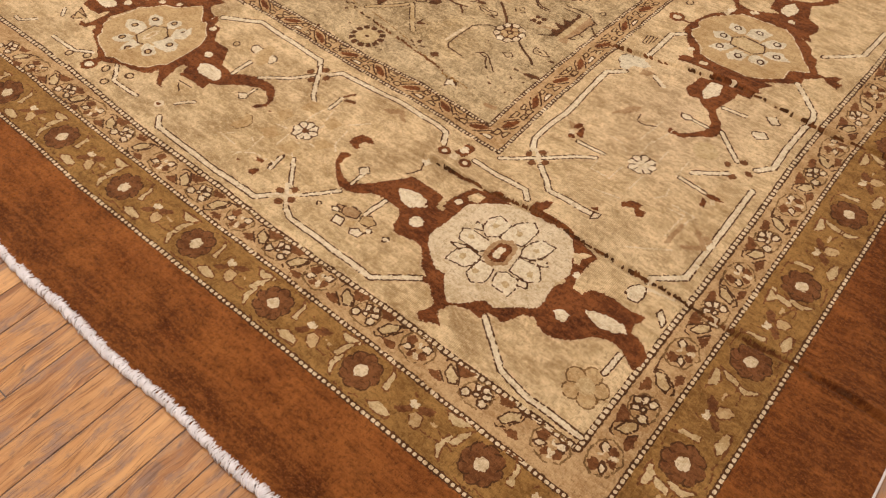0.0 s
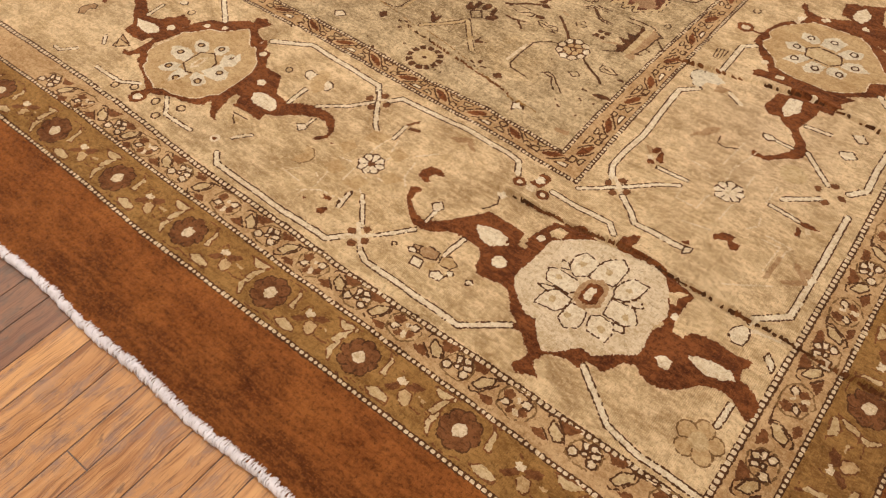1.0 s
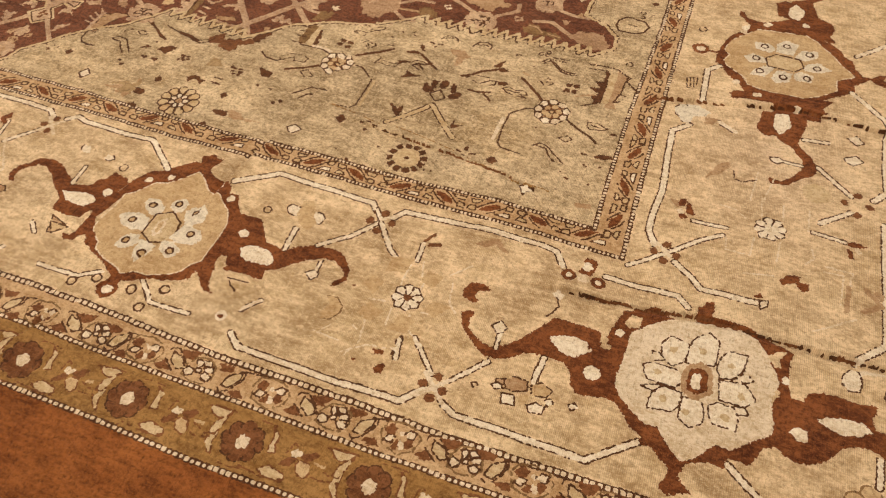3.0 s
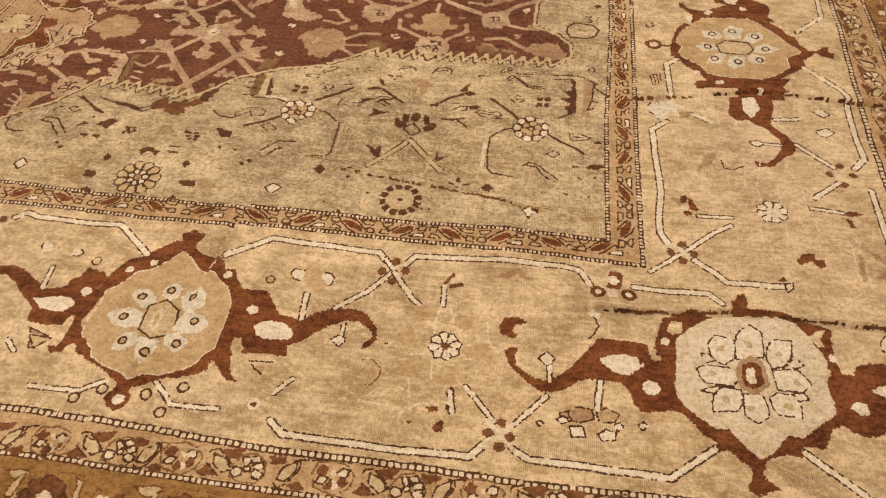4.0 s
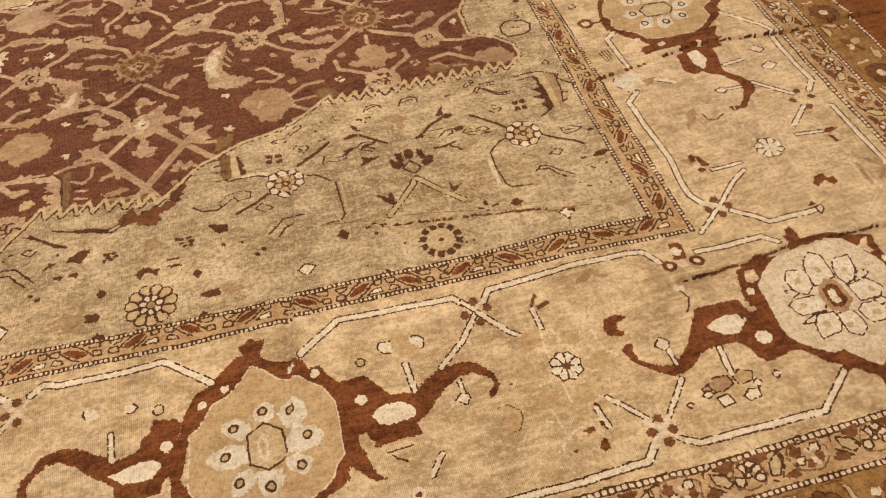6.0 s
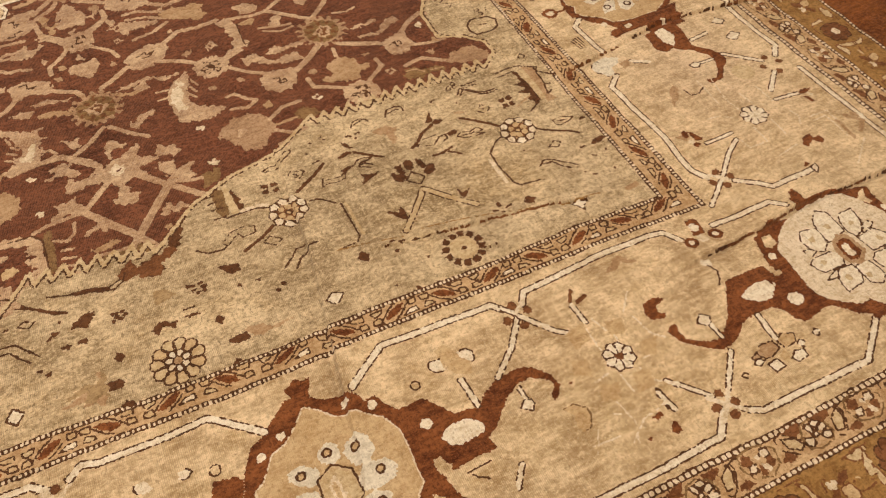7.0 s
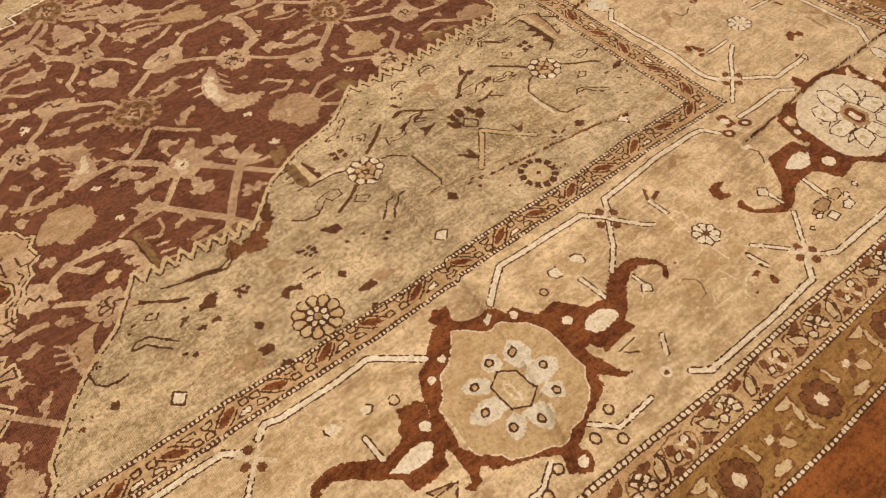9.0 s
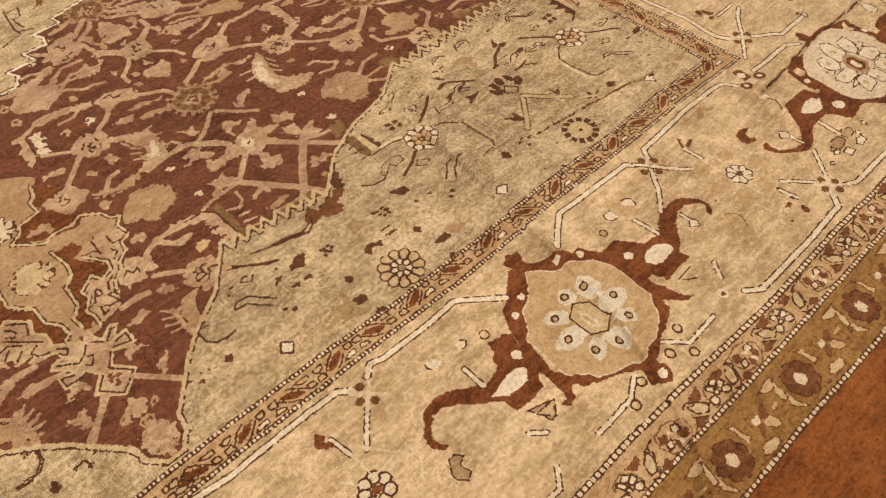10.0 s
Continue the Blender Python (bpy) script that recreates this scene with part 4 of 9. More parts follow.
# side palmette, turned a quarter, and its mirror-image arm
fill("main_border", "vine", "brown", -11, 112.6, -11.1, 118.4, -9.8, 122.9, -8.6, 126.9, -5.4, 131.2, -3, 134.8, -5, 137.6, -6.7, 139.2, -7, 142.5, -5.3, 142.3, -4.4, 138.8, 0.3, 137.7, 5.5, 140.5, 9.3, 143, 8.7, 153.9, 13.9, 155.4, 14.5, 148.7, 18.6, 145.5, 21.8, 144.2, 22.5, 140.5, 21.3, 136.2, 19.6, 134.4, 22.3, 132.8, 24.7, 130.5, 25.8, 127.2, 28.3, 126.3, 29.3, 122.6, 31.6, 119.4, 24.7, 112.2, 14.5, 129, -2.3, 124.1, -6.6, 114.2, -0.9, 104.7, -2.4, 103.8, -5.6, 106.2, -7.5, 108.5, -8.9, 111.4)
fill("main_border", "vine", "brown", 31.6, 119.4, 33.5, 119.2, 36.1, 121.4, 37.8, 122, 37.4, 119.1, 39.3, 119.2, 38.6, 116.2, 36, 116.5, 33.5, 118.4, 31.2, 116.2, 29.2, 114.2, 29.5, 111.1, 27, 109, 23.2, 106, 20.1, 103.5, 20.2, 100, 22.6, 98.1, 7.1, 93.6, 7.7, 97.4, 3.7, 97.8, -1.9, 97.8, -4.1, 96.7, -4.9, 99.1, -3.5, 101, -0.9, 101.1, -2.8, 103.7, -1, 106, 15.2, 105.3, 26.3, 115.4)
fill("main_border", "vine", "brown", 23.6, 104.4, 20.3, 99.4, 20.8, 94.7, 17, 94.6, 16.9, 90.8, 15.3, 83.6, 18.9, 79.6, 21.3, 75.8, 20.1, 72.4, 16.5, 70, 13.8, 66.7, 9.4, 66.3, 8.5, 68.7, 12, 67.6, 15.1, 70.7, 17, 73.9, 17.2, 76.9, 14.5, 81.3, 10.4, 84.1, 9.1, 85.5, 6.3, 84.6, 3.8, 87.3, 5, 94.6, 8.6, 95.4, 6.8, 98.2, 6.8, 101.3)
fill("main_border", "vine", "brown", 23.6, 133.6, 20.3, 138.6, 20.8, 143.3, 17, 143.4, 16.9, 147.2, 15.3, 154.4, 18.9, 158.4, 21.3, 162.2, 20.1, 165.6, 16.5, 168, 13.8, 171.3, 9.4, 171.7, 8.5, 169.3, 12, 170.4, 15.1, 167.3, 17, 164.1, 17.2, 161.1, 14.5, 156.7, 10.4, 153.9, 9.1, 152.5, 6.3, 153.4, 3.8, 150.7, 5, 143.4, 8.6, 142.6, 6.8, 139.8, 6.8, 136.7)
fill("main_border", "lozenge", "ivory", 8.3, 94.2, 12, 95.1, 13, 89.9, 10.1, 85.9, 8.2, 89.2)
fill("main_border", "lozenge", "ivory", 8.3, 143.8, 12, 142.9, 13, 148.1, 10.1, 152.1, 8.2, 148.8)
disc("main_border", "dot", "ivory", 13.9, 97.4, 1.2)
disc("main_border", "dot", "ivory", 13.9, 140.6, 1.2)
disc("main_border", "dot", "ivory", 2.5, 100.7, 1.2)
disc("main_border", "dot", "ivory", 2.5, 137.3, 1.2)
disc("main_border", "dot", "ivory", -4.1, 104.8, 1.2)
disc("main_border", "dot", "ivory", -4.1, 133.2, 1.2)
fill("main_border", "palmette", "gold", -8.7, 122, -7.6, 125.3, -4.4, 129.2, -0.3, 133.2, 4.9, 134, 14.4, 134.6, 17.9, 132.6, 19.6, 130, 23, 126.3, 25, 123.4, 28, 120.1, 29.1, 118.3, 26.3, 116.2, 23.9, 114.1, 24.4, 110, 20, 106, 15.3, 103.3, 9.7, 102.9, 4.1, 103.4, -0.9, 104.7, -1.4, 107.2, -4.6, 109.7, -7.3, 111.8, -8.8, 114.3, -7.3, 117.5, -9.1, 118.9, edge="pale", width=0.36)
disc("main_border", "ring", "brown", -16.2, 118.4, 2.7)
disc("main_border", "dot", "pale", -16.2, 118.4, 1.4)
line("main_border", "vine", "brown", 0.8, -14.5, 118.2, -11, 117.8)
disc("main_border", "dot", "pale", -4.7, 131.1, 1.1)
disc("main_border", "dot", "pale", 2, 136.8, 1.1)
disc("main_border", "dot", "pale", -4.1, 104.7, 1.1)
disc("main_border", "dot", "pale", 2.2, 100.4, 1.1)
fill("main_border", "floret", "blue", 3.9, 121.6, 0, 122.8, -0.9, 126.4, 3.7, 126.3, 5.7, 123.5)
fill("main_border", "floret", "blue", 5.8, 122.3, 5.8, 127.3, 8.5, 130.3, 12.5, 129.1, 10.9, 122.3)
fill("main_border", "floret", "blue", 11.5, 121.9, 13.6, 126.4, 17.8, 126.7, 18.5, 124, 14.6, 121)
fill("main_border", "floret", "blue", 14.7, 119.4, 18.5, 121.5, 22.8, 118.8, 17.9, 116.1, 14.4, 116.5)
fill("main_border", "floret", "blue", 13.7, 115.4, 17.4, 114.4, 17.1, 111, 12.6, 110.3, 11.6, 113.3)
fill("main_border", "floret", "blue", 11.3, 113.3, 10.7, 108.9, 7.2, 107.6, 5.5, 109.4, 7.1, 113.8)
fill("main_border", "floret", "blue", 6.2, 114.4, 3.8, 109.7, -0.6, 109.7, 0.7, 112.9, 3.9, 115.3)
fill("main_border", "floret", "blue", 3.1, 119, 3.5, 116.5, -1.5, 115.5, -3.3, 118.2, -0.7, 120.1)
disc("main_border", "floret_ring", "blue", 2.3, 124.6, 1.05, "dark")
disc("main_border", "floret_ring", "blue", 8.9, 126.9, 1.05, "dark")
disc("main_border", "floret_ring", "blue", 15.7, 124.6, 1.05, "dark")
disc("main_border", "floret_ring", "blue", 18.3, 118.5, 1.05, "dark")
disc("main_border", "floret_ring", "blue", 15.6, 112.6, 1.05, "dark")
disc("main_border", "floret_ring", "blue", 8.9, 110.7, 1.05, "dark")
disc("main_border", "floret_ring", "blue", 2.1, 112.1, 1.05, "dark")
disc("main_border", "floret_ring", "blue", 0.5, 118.2, 1.05, "dark")
fill("main_border", "heart", "buff", 3.2, 119, 6.1, 121.3, 13.3, 121.1, 14.5, 117.6, 11.9, 114.4, 4.3, 115, edge="dark")

# small flowers and leaves of the main border
fill("main_border", "leaf", "brown", -1, 21.5, 0.8, 22, 0.5, 20.2, 1.5, 19.2, 0.4, 18.7, -0.7, 15.5, -2.6, 15.7, -1, 18.9, -1.9, 19.7)
fill("main_border", "leaf", "brown", -71, -15.4, -68.2, -14.8, -68.1, -16, -69.8, -16.6)
fill("main_border", "leaf", "brown", -67.7, -18.5, -66.4, -17.7, -66.6, -20.8, -68, -21.1, -68.8, -20.1)
fill("main_border", "leaf", "brown", -74.9, -19.2, -73.1, -19.1, -73.9, -20)
fill("main_border", "leaf", "brown", -3.6, -26.5, -3.6, -25.1, -1.7, -24.4, -1.7, -22.8, -0.2, -23, 0.4, -24.5, 1.8, -25, 0.7, -26.4, -1.1, -25.9, -1.7, -27.6)
fill("main_border", "petal", "tan", -42, -13.5, -40.3, -12.9, -39.3, -14, -41, -15.1, edge="dark", width=0.38)
fill("main_border", "petal", "tan", -166.9, -5.9, -161.7, -7.6, -164.4, -8.9, -165.8, -7.9, edge="dark", width=0.38)
fill("main_border", "petal", "tan", -166.1, -7.7, -160.5, -8.5, -162.6, -10.5, -164.6, -11.5, edge="dark", width=0.38)
disc("main_border", "ring", "cream", -125, -17.2, 1.2, "dark", 0.45)
disc("main_border", "ring", "cream", -132.3, -20.1, 1.2, "dark", 0.45)
disc("main_border", "ring", "cream", -142.9, -19.7, 1.2, "dark", 0.45)
disc("main_border", "ring", "cream", -148.5, -22.4, 1.2, "dark", 0.45)
disc("main_border", "ring", "cream", -127.8, -23.9, 1.2, "dark", 0.45)
disc("main_border", "ring", "cream", -17, 128.8, 1.2, "dark", 0.45)
disc("main_border", "bud", "ivory", -108.1, -19.3, 1.5)
disc("main_border", "bud_eye", "brown", -108.3, -19.4, 0.7)
fill("main_border", "leaf", "brown", -204.5, 24.5, -203.4, 21.8, -204.7, 21, -203, 19.9, -203.5, 18.6, -205.4, 19.4, -206.8, 21.2)
petals("main_border", "pale", -203.3, 4.7, 2.9, 1.5, 7, 12, "dark", 0.5)
disc("main_border", "flower_heart", "brown", -203.3, 4.7, 1.2)
fill("main_border", "petal", "tan", -187.8, -1.5, -186, -1.5, -184.9, -3, -186.9, -4.1, -186.1, -6.7, -187.9, -7.6, -189.6, -5.9, -189.6, -4.2, edge="dark", width=0.38)
bar("main_border", 0.9, -172.3, -19, -175.7, -22.7, -178.6, -22.5, rim=0.33)

# pale traced lines
line("main_border", "stem", "pale", 0.6, -202, 14.5, -201.8, 7.7)
line("main_border", "stem", "pale", 0.6, -194.3, 7.8, -201.3, 7.3)
line("main_border", "stem", "pale", 0.6, -194.3, 7.8, -191.2, 3.6, -194.9, -0.6)
line("main_border", "stem", "pale", 0.6, -199.1, 14.5, -194.9, 8)
line("main_border", "stem", "pale", 0.6, -208, 11.7, -204.1, 6.9)
line("main_border", "stem", "pale", 0.6, -209.9, 19.9, -211, 15.6)


# small motifs that come again and again
def pinwheel(x, y, r, dark_heart):
    """A small flower of eight square pale petals."""
    r *= 1.2
    for k in range(8):
        a = math.tau * (k + 0.25) / 8
        turn = [(0.25, -0.5), (0.95, -0.36), (1.1, 0.05), (0.95, 0.36), (0.25, 0.5)]
        fill("main_border", "petal", "ivory", *[v for d, b in turn for v in (x + r * d * math.cos(a + b), y + r * d * math.sin(a + b))], edge="dark", width=0.34)
    disc("main_border", "flower_heart", "umber" if dark_heart else "ivory", x, y, 1.0 if dark_heart else 1.3)


def field_flower(x, y, r):
    """A scalloped blossom with a ring of outlined petals in the field."""
    petals("field", "lattice", x, y, 0.93 * r, 0.34 * r, 11, 8, "", name="petal")
    disc("field", "blossom", "lattice", x, y, r)
    petals("field", "lattice", x, y, 0.46 * r, 1.05, 6, 0, "dark", 0.4)
    disc("field", "flower_heart", "lattice", x, y, 0.7, "dark", 0.4)


def moss_rosette(x, y, r):
    """A mossy rosette with a pale scalloped rim, dark rays and a square heart in a pale ring."""
    for k in range(17):
        a = math.tau * (k + 0.3) / 17
        side = math.tau / 38
        fill("field", "scallop", "rose", *[v for b, d in ((a - side, 0.72 * r), (a - 0.5 * side, 1.14 * r), (a + 0.5 * side, 1.14 * r), (a + side, 0.72 * r)) for v in (x + d * math.cos(b), y + d * math.sin(b))])
    disc("field", "blossom", "rose", x, y, 0.92 * r)
    disc("field", "blossom", "moss", x, y, 0.78 * r)
    for k in range(9):
        a = math.tau * (k + 0.2) / 9
        fill("field", "ray", "umber", *[v for b, d in ((a, 0.34 * r), (a - 0.17, 0.58 * r), (a, 0.86 * r), (a + 0.17, 0.58 * r)) for v in (x + d * math.cos(b), y + d * math.sin(b))])
    fill("field", "blossom_heart", "lattice", x - 3.4, y - 0.2, x + 0.2, y + 3.2, x + 3.4, y, x - 0.2, y - 3.4)
    fill("field", "bud_eye", "umber", x - 2.2, y - 0.1, x + 0.1, y + 2.1, x + 2.2, y, x - 0.1, y - 2.2)
    fill("field", "bud_eye", "lattice", x - 1.1, y - 0.1, x + 0.1, y + 1.0, x + 1.1, y, x - 0.1, y - 1.1)


def bud_eye(x, y):
    disc("field", "bud_eye", "field", x, y, 0.6)


def knot_dot(x, y, r):
    fill("spandrel", "dot", "sepia", x - r, y + 0.3 * r, x - 0.2 * r, y + r, x + r, y + 0.4 * r, x + 0.5 * r, y - 0.9 * r, x - 0.6 * r, y - 0.7 * r)


def open_dot(x, y, r):
    disc("spandrel", "petal", "spandrel", x, y, r, "dark", 0.36)


def knot_square(x, y, r):
    fill("spandrel", "square", "sepia", x - r, y - 0.8 * r, x + 0.9 * r, y - r, x + r, y + 0.9 * r, x - 0.9 * r, y + r)


def square_ring(x, y, r):
    """Twelve brown squares in a ring round a dot."""
    disc("spandrel", "flower_ground", "buff", x, y, 0.8 * r)
    for k in range(12):
        a = math.tau * (k + 0.5) / 12
        cx, cy, c, s = x + r * math.cos(a), y + r * math.sin(a), 1.02 * math.cos(a), 1.02 * math.sin(a)
        fill("spandrel", "petal", "sepia", cx + c - s, cy + s + c, cx + c + s, cy + s - c, cx - c + 0.8 * s, cy - s - 0.8 * c, cx - c - 0.8 * s, cy - s + 0.8 * c)
    disc("spandrel", "flower_heart", "sepia", x, y, 0.75)


def pale_flower(x, y, r):
    """A ring of square pale petals round a cluster of small tan ones."""
    disc("spandrel", "flower_ground", "tan", x, y, 0.8 * r)
    petals("spandrel", "gold", x, y, 0.42 * r, 1.08, 6, 20, "umber", 0.3)
    disc("spandrel", "flower_heart", "gold", x, y, 0.75, "dark", 0.36)
    for k in range(9):
        a = math.tau * (k + 0.4) / 9
        turn = [(0.62, -0.24), (0.98, -0.33), (1.08, 0.0), (0.98, 0.33), (0.62, 0.24)]
        fill("spandrel", "petal", "pale" if k % 3 else "ivory", *[v for d, b in turn for v in (x + r * d * math.cos(a + b), y + r * d * math.sin(a + b))], edge="dark", width=0.36)


def great_flower(x, y):
    """A large flower: eleven broad petals, a ring of small white ones and a grey heart."""
    for count, turn, colours in ((11, [(2.9, -0.2), (5.6, -0.27), (6.3, -0.1), (6.3, 0.1), (5.6, 0.27), (2.9, 0.2)], ("buff", "gold", "buff")),
                                 (7, [(1.2, -0.35), (2.6, -0.4), (3.2, 0.0), (2.6, 0.4), (1.2, 0.35)], ("ivory", "pale", "blue"))):
        for k in range(count):
            a = math.tau * (k + 0.2) / count
            fill("spandrel", "petal", colours[k % 3], *[v for d, b in turn for v in (x + d * math.cos(a + b), y + d * math.sin(a + b))], edge="dark", width=0.4)
    disc("spandrel", "flower_heart", "tan", x, y, 1.1, "dark", 0.38)


# second palmette: gold body, pale blue florets, long heart
fill("main_border", "palmette", "gold", -138, 20.4, -135.4, 18.6, -132.4, 15.3, -127.8, 14.1, -125.6, 12, -123.2, 10.3, -121, 6.2, -120.9, 2, -121.2, -2.7, -121.1, -6.7, -123.1, -8.4, -124, -10.8, -126.7, -13.1, -131.1, -15.1, -135.1, -15.6, -137.2, -17, -140.4, -15.1, -145.2, -13.8, -149, -11.9, -149.7, -9.7, -153.3, -6.9, -154, -4.9, -153.6, -1, -153, 2.3, -153.1, 6.7, -150.5, 8.3, -147.5, 13, -143.9, 14.2, -140.5, 17.3, edge='pale', width=0.36)
fill("main_border", "floret", "blue", -139, 7.2, -138.7, 9.3, -136.3, 10.5, -134.2, 8.8, -134.4, 6, -136.2, 5.1, -137.5, 5.6)
fill("main_border", "floret", "blue", -133.9, 6.7, -132.3, 8.7, -129.9, 9.9, -127.5, 7.5, -127.4, 4.7, -129.6, 2.1, -132.4, 2.9)
fill("main_border", "floret", "blue", -133.3, 0.4, -130.9, 2.2, -126.5, 1.8, -124.4, -0.4, -126, -3, -130.1, -3.9, -132.8, -3)
fill("main_border", "floret", "blue", -133.9, -4.4, -130.7, -3.8, -127.8, -5.4, -128.5, -7.9, -130.1, -9.4, -132.7, -7.1)
fill("main_border", "floret", "blue", -139.8, -5.2, -137.1, -5.8, -134.5, -5.7, -134, -8.7, -135.2, -11.1, -136.7, -12.5, -139, -10.7, -139.7, -8.1)
fill("main_border", "floret", "blue", -145.5, -8.9, -144.9, -5.7, -143.3, -4.6, -140.7, -4.3, -139.8, -6.9, -141.9, -9.2, -144.1, -9.9)
fill("main_border", "floret", "blue", -150.1, -0, -148.6, 1.4, -145.7, 2.2, -141.6, 1.5, -140.5, -2.5, -143.5, -3.3, -147.8, -2.9)
fill("main_border", "floret", "blue", -146, 5.7, -146, 7.8, -142.7, 8.2, -139.8, 5.8, -140.3, 2.8, -142.7, 2.6, -144.8, 4.2)
disc("main_border", "floret_ring", "gold", -136.9, 8.2, 0.95, "dark", 0.5)
disc("main_border", "floret_ring", "gold", -130.9, 7, 0.95, "dark", 0.5)
disc("main_border", "floret_ring", "gold", -128.1, -0.2, 0.95, "dark", 0.5)
disc("main_border", "floret_ring", "gold", -130.3, -6.6, 0.95, "dark", 0.5)
disc("main_border", "floret_ring", "gold", -137.2, -9.1, 0.95, "dark", 0.5)
disc("main_border", "floret_ring", "gold", -143.5, -6.8, 0.95, "dark", 0.5)
disc("main_border", "floret_ring", "gold", -145.8, -0.3, 0.95, "dark", 0.5)
disc("main_border", "floret_ring", "gold", -143.5, 5.8, 0.95, "dark", 0.5)
fill("main_border", "heart", "buff", -137, 5.4, -133.3, 2.9, -132.9, -3.2, -137.1, -5.6, -140.8, -3.5, -140.9, 3.4, edge='dark', width=0.42)
fill("main_border", "heart_core", "pale", -137.3, 3.4, -136.1, -1.6, -137.5, -3.6, -138.8, -2.1, -138.8, 1.9)
fill("main_border", "heart_core", "gold", -137.5, 1.7, -136.9, -1.3, -137.6, -2.3, -138.3, -1.1, -138.3, 1.3)

# ribbons, stems and petals beside it
bar("main_border", 1.3, -187, 26.6, -184.2, 28.6, -180.8, 27.5, -169.3, 26.8, -157.4, 27.1, -154.7, 24.9, -147.2, 18.7)
bar("main_border", 1.3, -126.4, 19.6, -121.4, 23.5, -116.5, 27, -106.7, 26.6, -88.3, 25.8, -85.7, 22.9)
bar("main_border", 1.3, -81.3, 22.8, -79.2, 25.9, -72.6, 26.1, -58.8, 26.7, -42.2, 26.4, -38.2, 25.7, -35.5, 21.4)
bar("main_border", 0.9, -79.9, 14.8, -83.8, 20.5, -86.4, 24, rim=0.3)
bar("main_border", 1, -83.8, 20.5, -89.4, 13.4, -96, 7.9)
bar("main_border", 1, -83.6, 20.1, -78.3, 13.1, -75, 10.3)
line("main_border", "stem", "pale", 0.9, -84.1, 20.8, -80.2, 24.3)
disc("main_border", "square", "umber", -83.7, 23.4, 1.15)
disc("main_border", "square", "umber", -80.9, 20.7, 1.15)
disc("main_border", "square", "umber", -83.7, 17.3, 1.15)
disc("main_border", "square", "umber", -86.7, 20.1, 1.15)
fill("main_border", "petal", "ivory", -175.3, 18, -175.1, 19.1, -172.7, 19.2, -171.7, 16.7, -173.9, 16.5)
line("main_border", "stem", "dark", 0.36, -174.7, 17.1, -175.5, 18.1, -175.1, 19.1)
fill("main_border", "petal", "ivory", -166.4, 16.2, -166.3, 18, -164.5, 18, -163.4, 16.8, -164.3, 16)
line("main_border", "stem", "dark", 0.36, -164.5, 18.1, -163.5, 17, -164.2, 16, -166.6, 15.9)
disc("main_border", "ring", "cream", -159.1, 15, 1.2, "dark", 0.36)
bar("main_border", 1, -169.4, 11.8, -169.4, 5.6)
fill("main_border", "petal", "gold", -166.3, -7.8, -160.3, -8.1, -162.7, -10.1, -163.3, -11.4, -164.7, -9.7, edge='dark', width=0.36)
fill("main_border", "petal", "ivory", -108.9, 16.8, -108.3, 18.2, -105.9, 18.1, -105.7, 14.8, -108, 15.2)
line("main_border", "stem", "dark", 0.36, -105.9, 18.1, -108.3, 18.3, -109.1, 16.8, -108, 15, -106.1, 14.7)
fill("main_border", "petal", "ivory", -101.6, 18.1, -99.2, 17.9, -98, 16.5, -98.5, 14.3, -101.3, 14.7)
line("main_border", "stem", "dark", 0.36, -101.5, 18.1, -99.2, 18, -98, 16.5, -98.5, 14.3, -100.9, 14.5)
fill("main_border", "petal", "gold", -105.9, 20.7, -103.2, 21, -101.9, 18.5, -101.2, 16.8, -99.8, 14.4, -100.5, 11.5, -102.4, 12.1, -104.4, 13.3, -105.8, 17.3)
bar("main_border", 1.1, -103.7, 11, -103.2, 3.9)
disc("main_border", "ring", "cream", -113.6, 14.2, 1.05, "dark", 0.36)
bar("main_border", 0.7, -93, 3.6, -92.8, -0, rim=0.33)
fill("main_border", "petal", "ivory", -95.1, -0.9, -93.6, 0.5, -92, 0, -91.6, -1.2, -93, -2.6, -94.2, -1.8, edge='dark', width=0.36)
fill("main_border", "petal", "gold", -87, -5.3, -84.5, -4.9, -82.2, -7.1, -82, -9, -83.7, -11.4, -86.1, -11.8, -86.3, -9.9, -85.5, -7.4)
line("main_border", "stem", "moss", 0.34, -86.9, -5.4, -84.5, -4.9, -82.1, -7.2, -82, -9, -83.6, -11.5, -86, -11.9)
line("main_border", "stem", "dark", 0.36, -112.3, -8.9, -106.2, -8.7)
line("main_border", "stem", "dark", 0.36, -111.7, -9.5, -109.9, -11, -108, -12.4)
disc("main_border", "dot", "umber", -81.9, -0.5, 0.45)
bar("main_border", 0.9, -70.8, 17.3, -70.3, 11.7)
line("main_border", "stem", "umber", 0.9, -70.6, 18.2, -68.9, 20.9)
line("main_border", "stem", "umber", 1.1, -69.1, 17.3, -66.5, 18.1)
fill("main_border", "leaf", "tan", -58.5, 21.4, -54.3, 24.2, -52.9, 24.4, -49.2, 21.1, -51, 20.9, -53.3, 22.8, -55.5, 20.9)

# the small knob, the curled vine's star and the small flower
fill("main_border", "knob", "brown", -30.9, 26.3, -27.6, 26.1, -28, 20.9, -31.5, 21.1)
disc("main_border", "knob_eye", "ivory", -29.8, 23.6, 1.35)
disc("main_border", "knob_loop", "ivory", -33.6, 19.5, 1.35, "brown", 1.1)
disc("main_border", "knob_loop", "ivory", -26.3, 19.3, 1.35, "brown", 1.1)
disc("main_border", "knob_eye", "pale", -30, 19.5, 1.6)
disc("main_border", "bud", "ivory", -34.3, 12.9, 1.4)
line("main_border", "stem", "dark", 0.45, -34.7, 11.9, -33.6, 9.6, -34.4, 7.6, -35.9, 5.6)
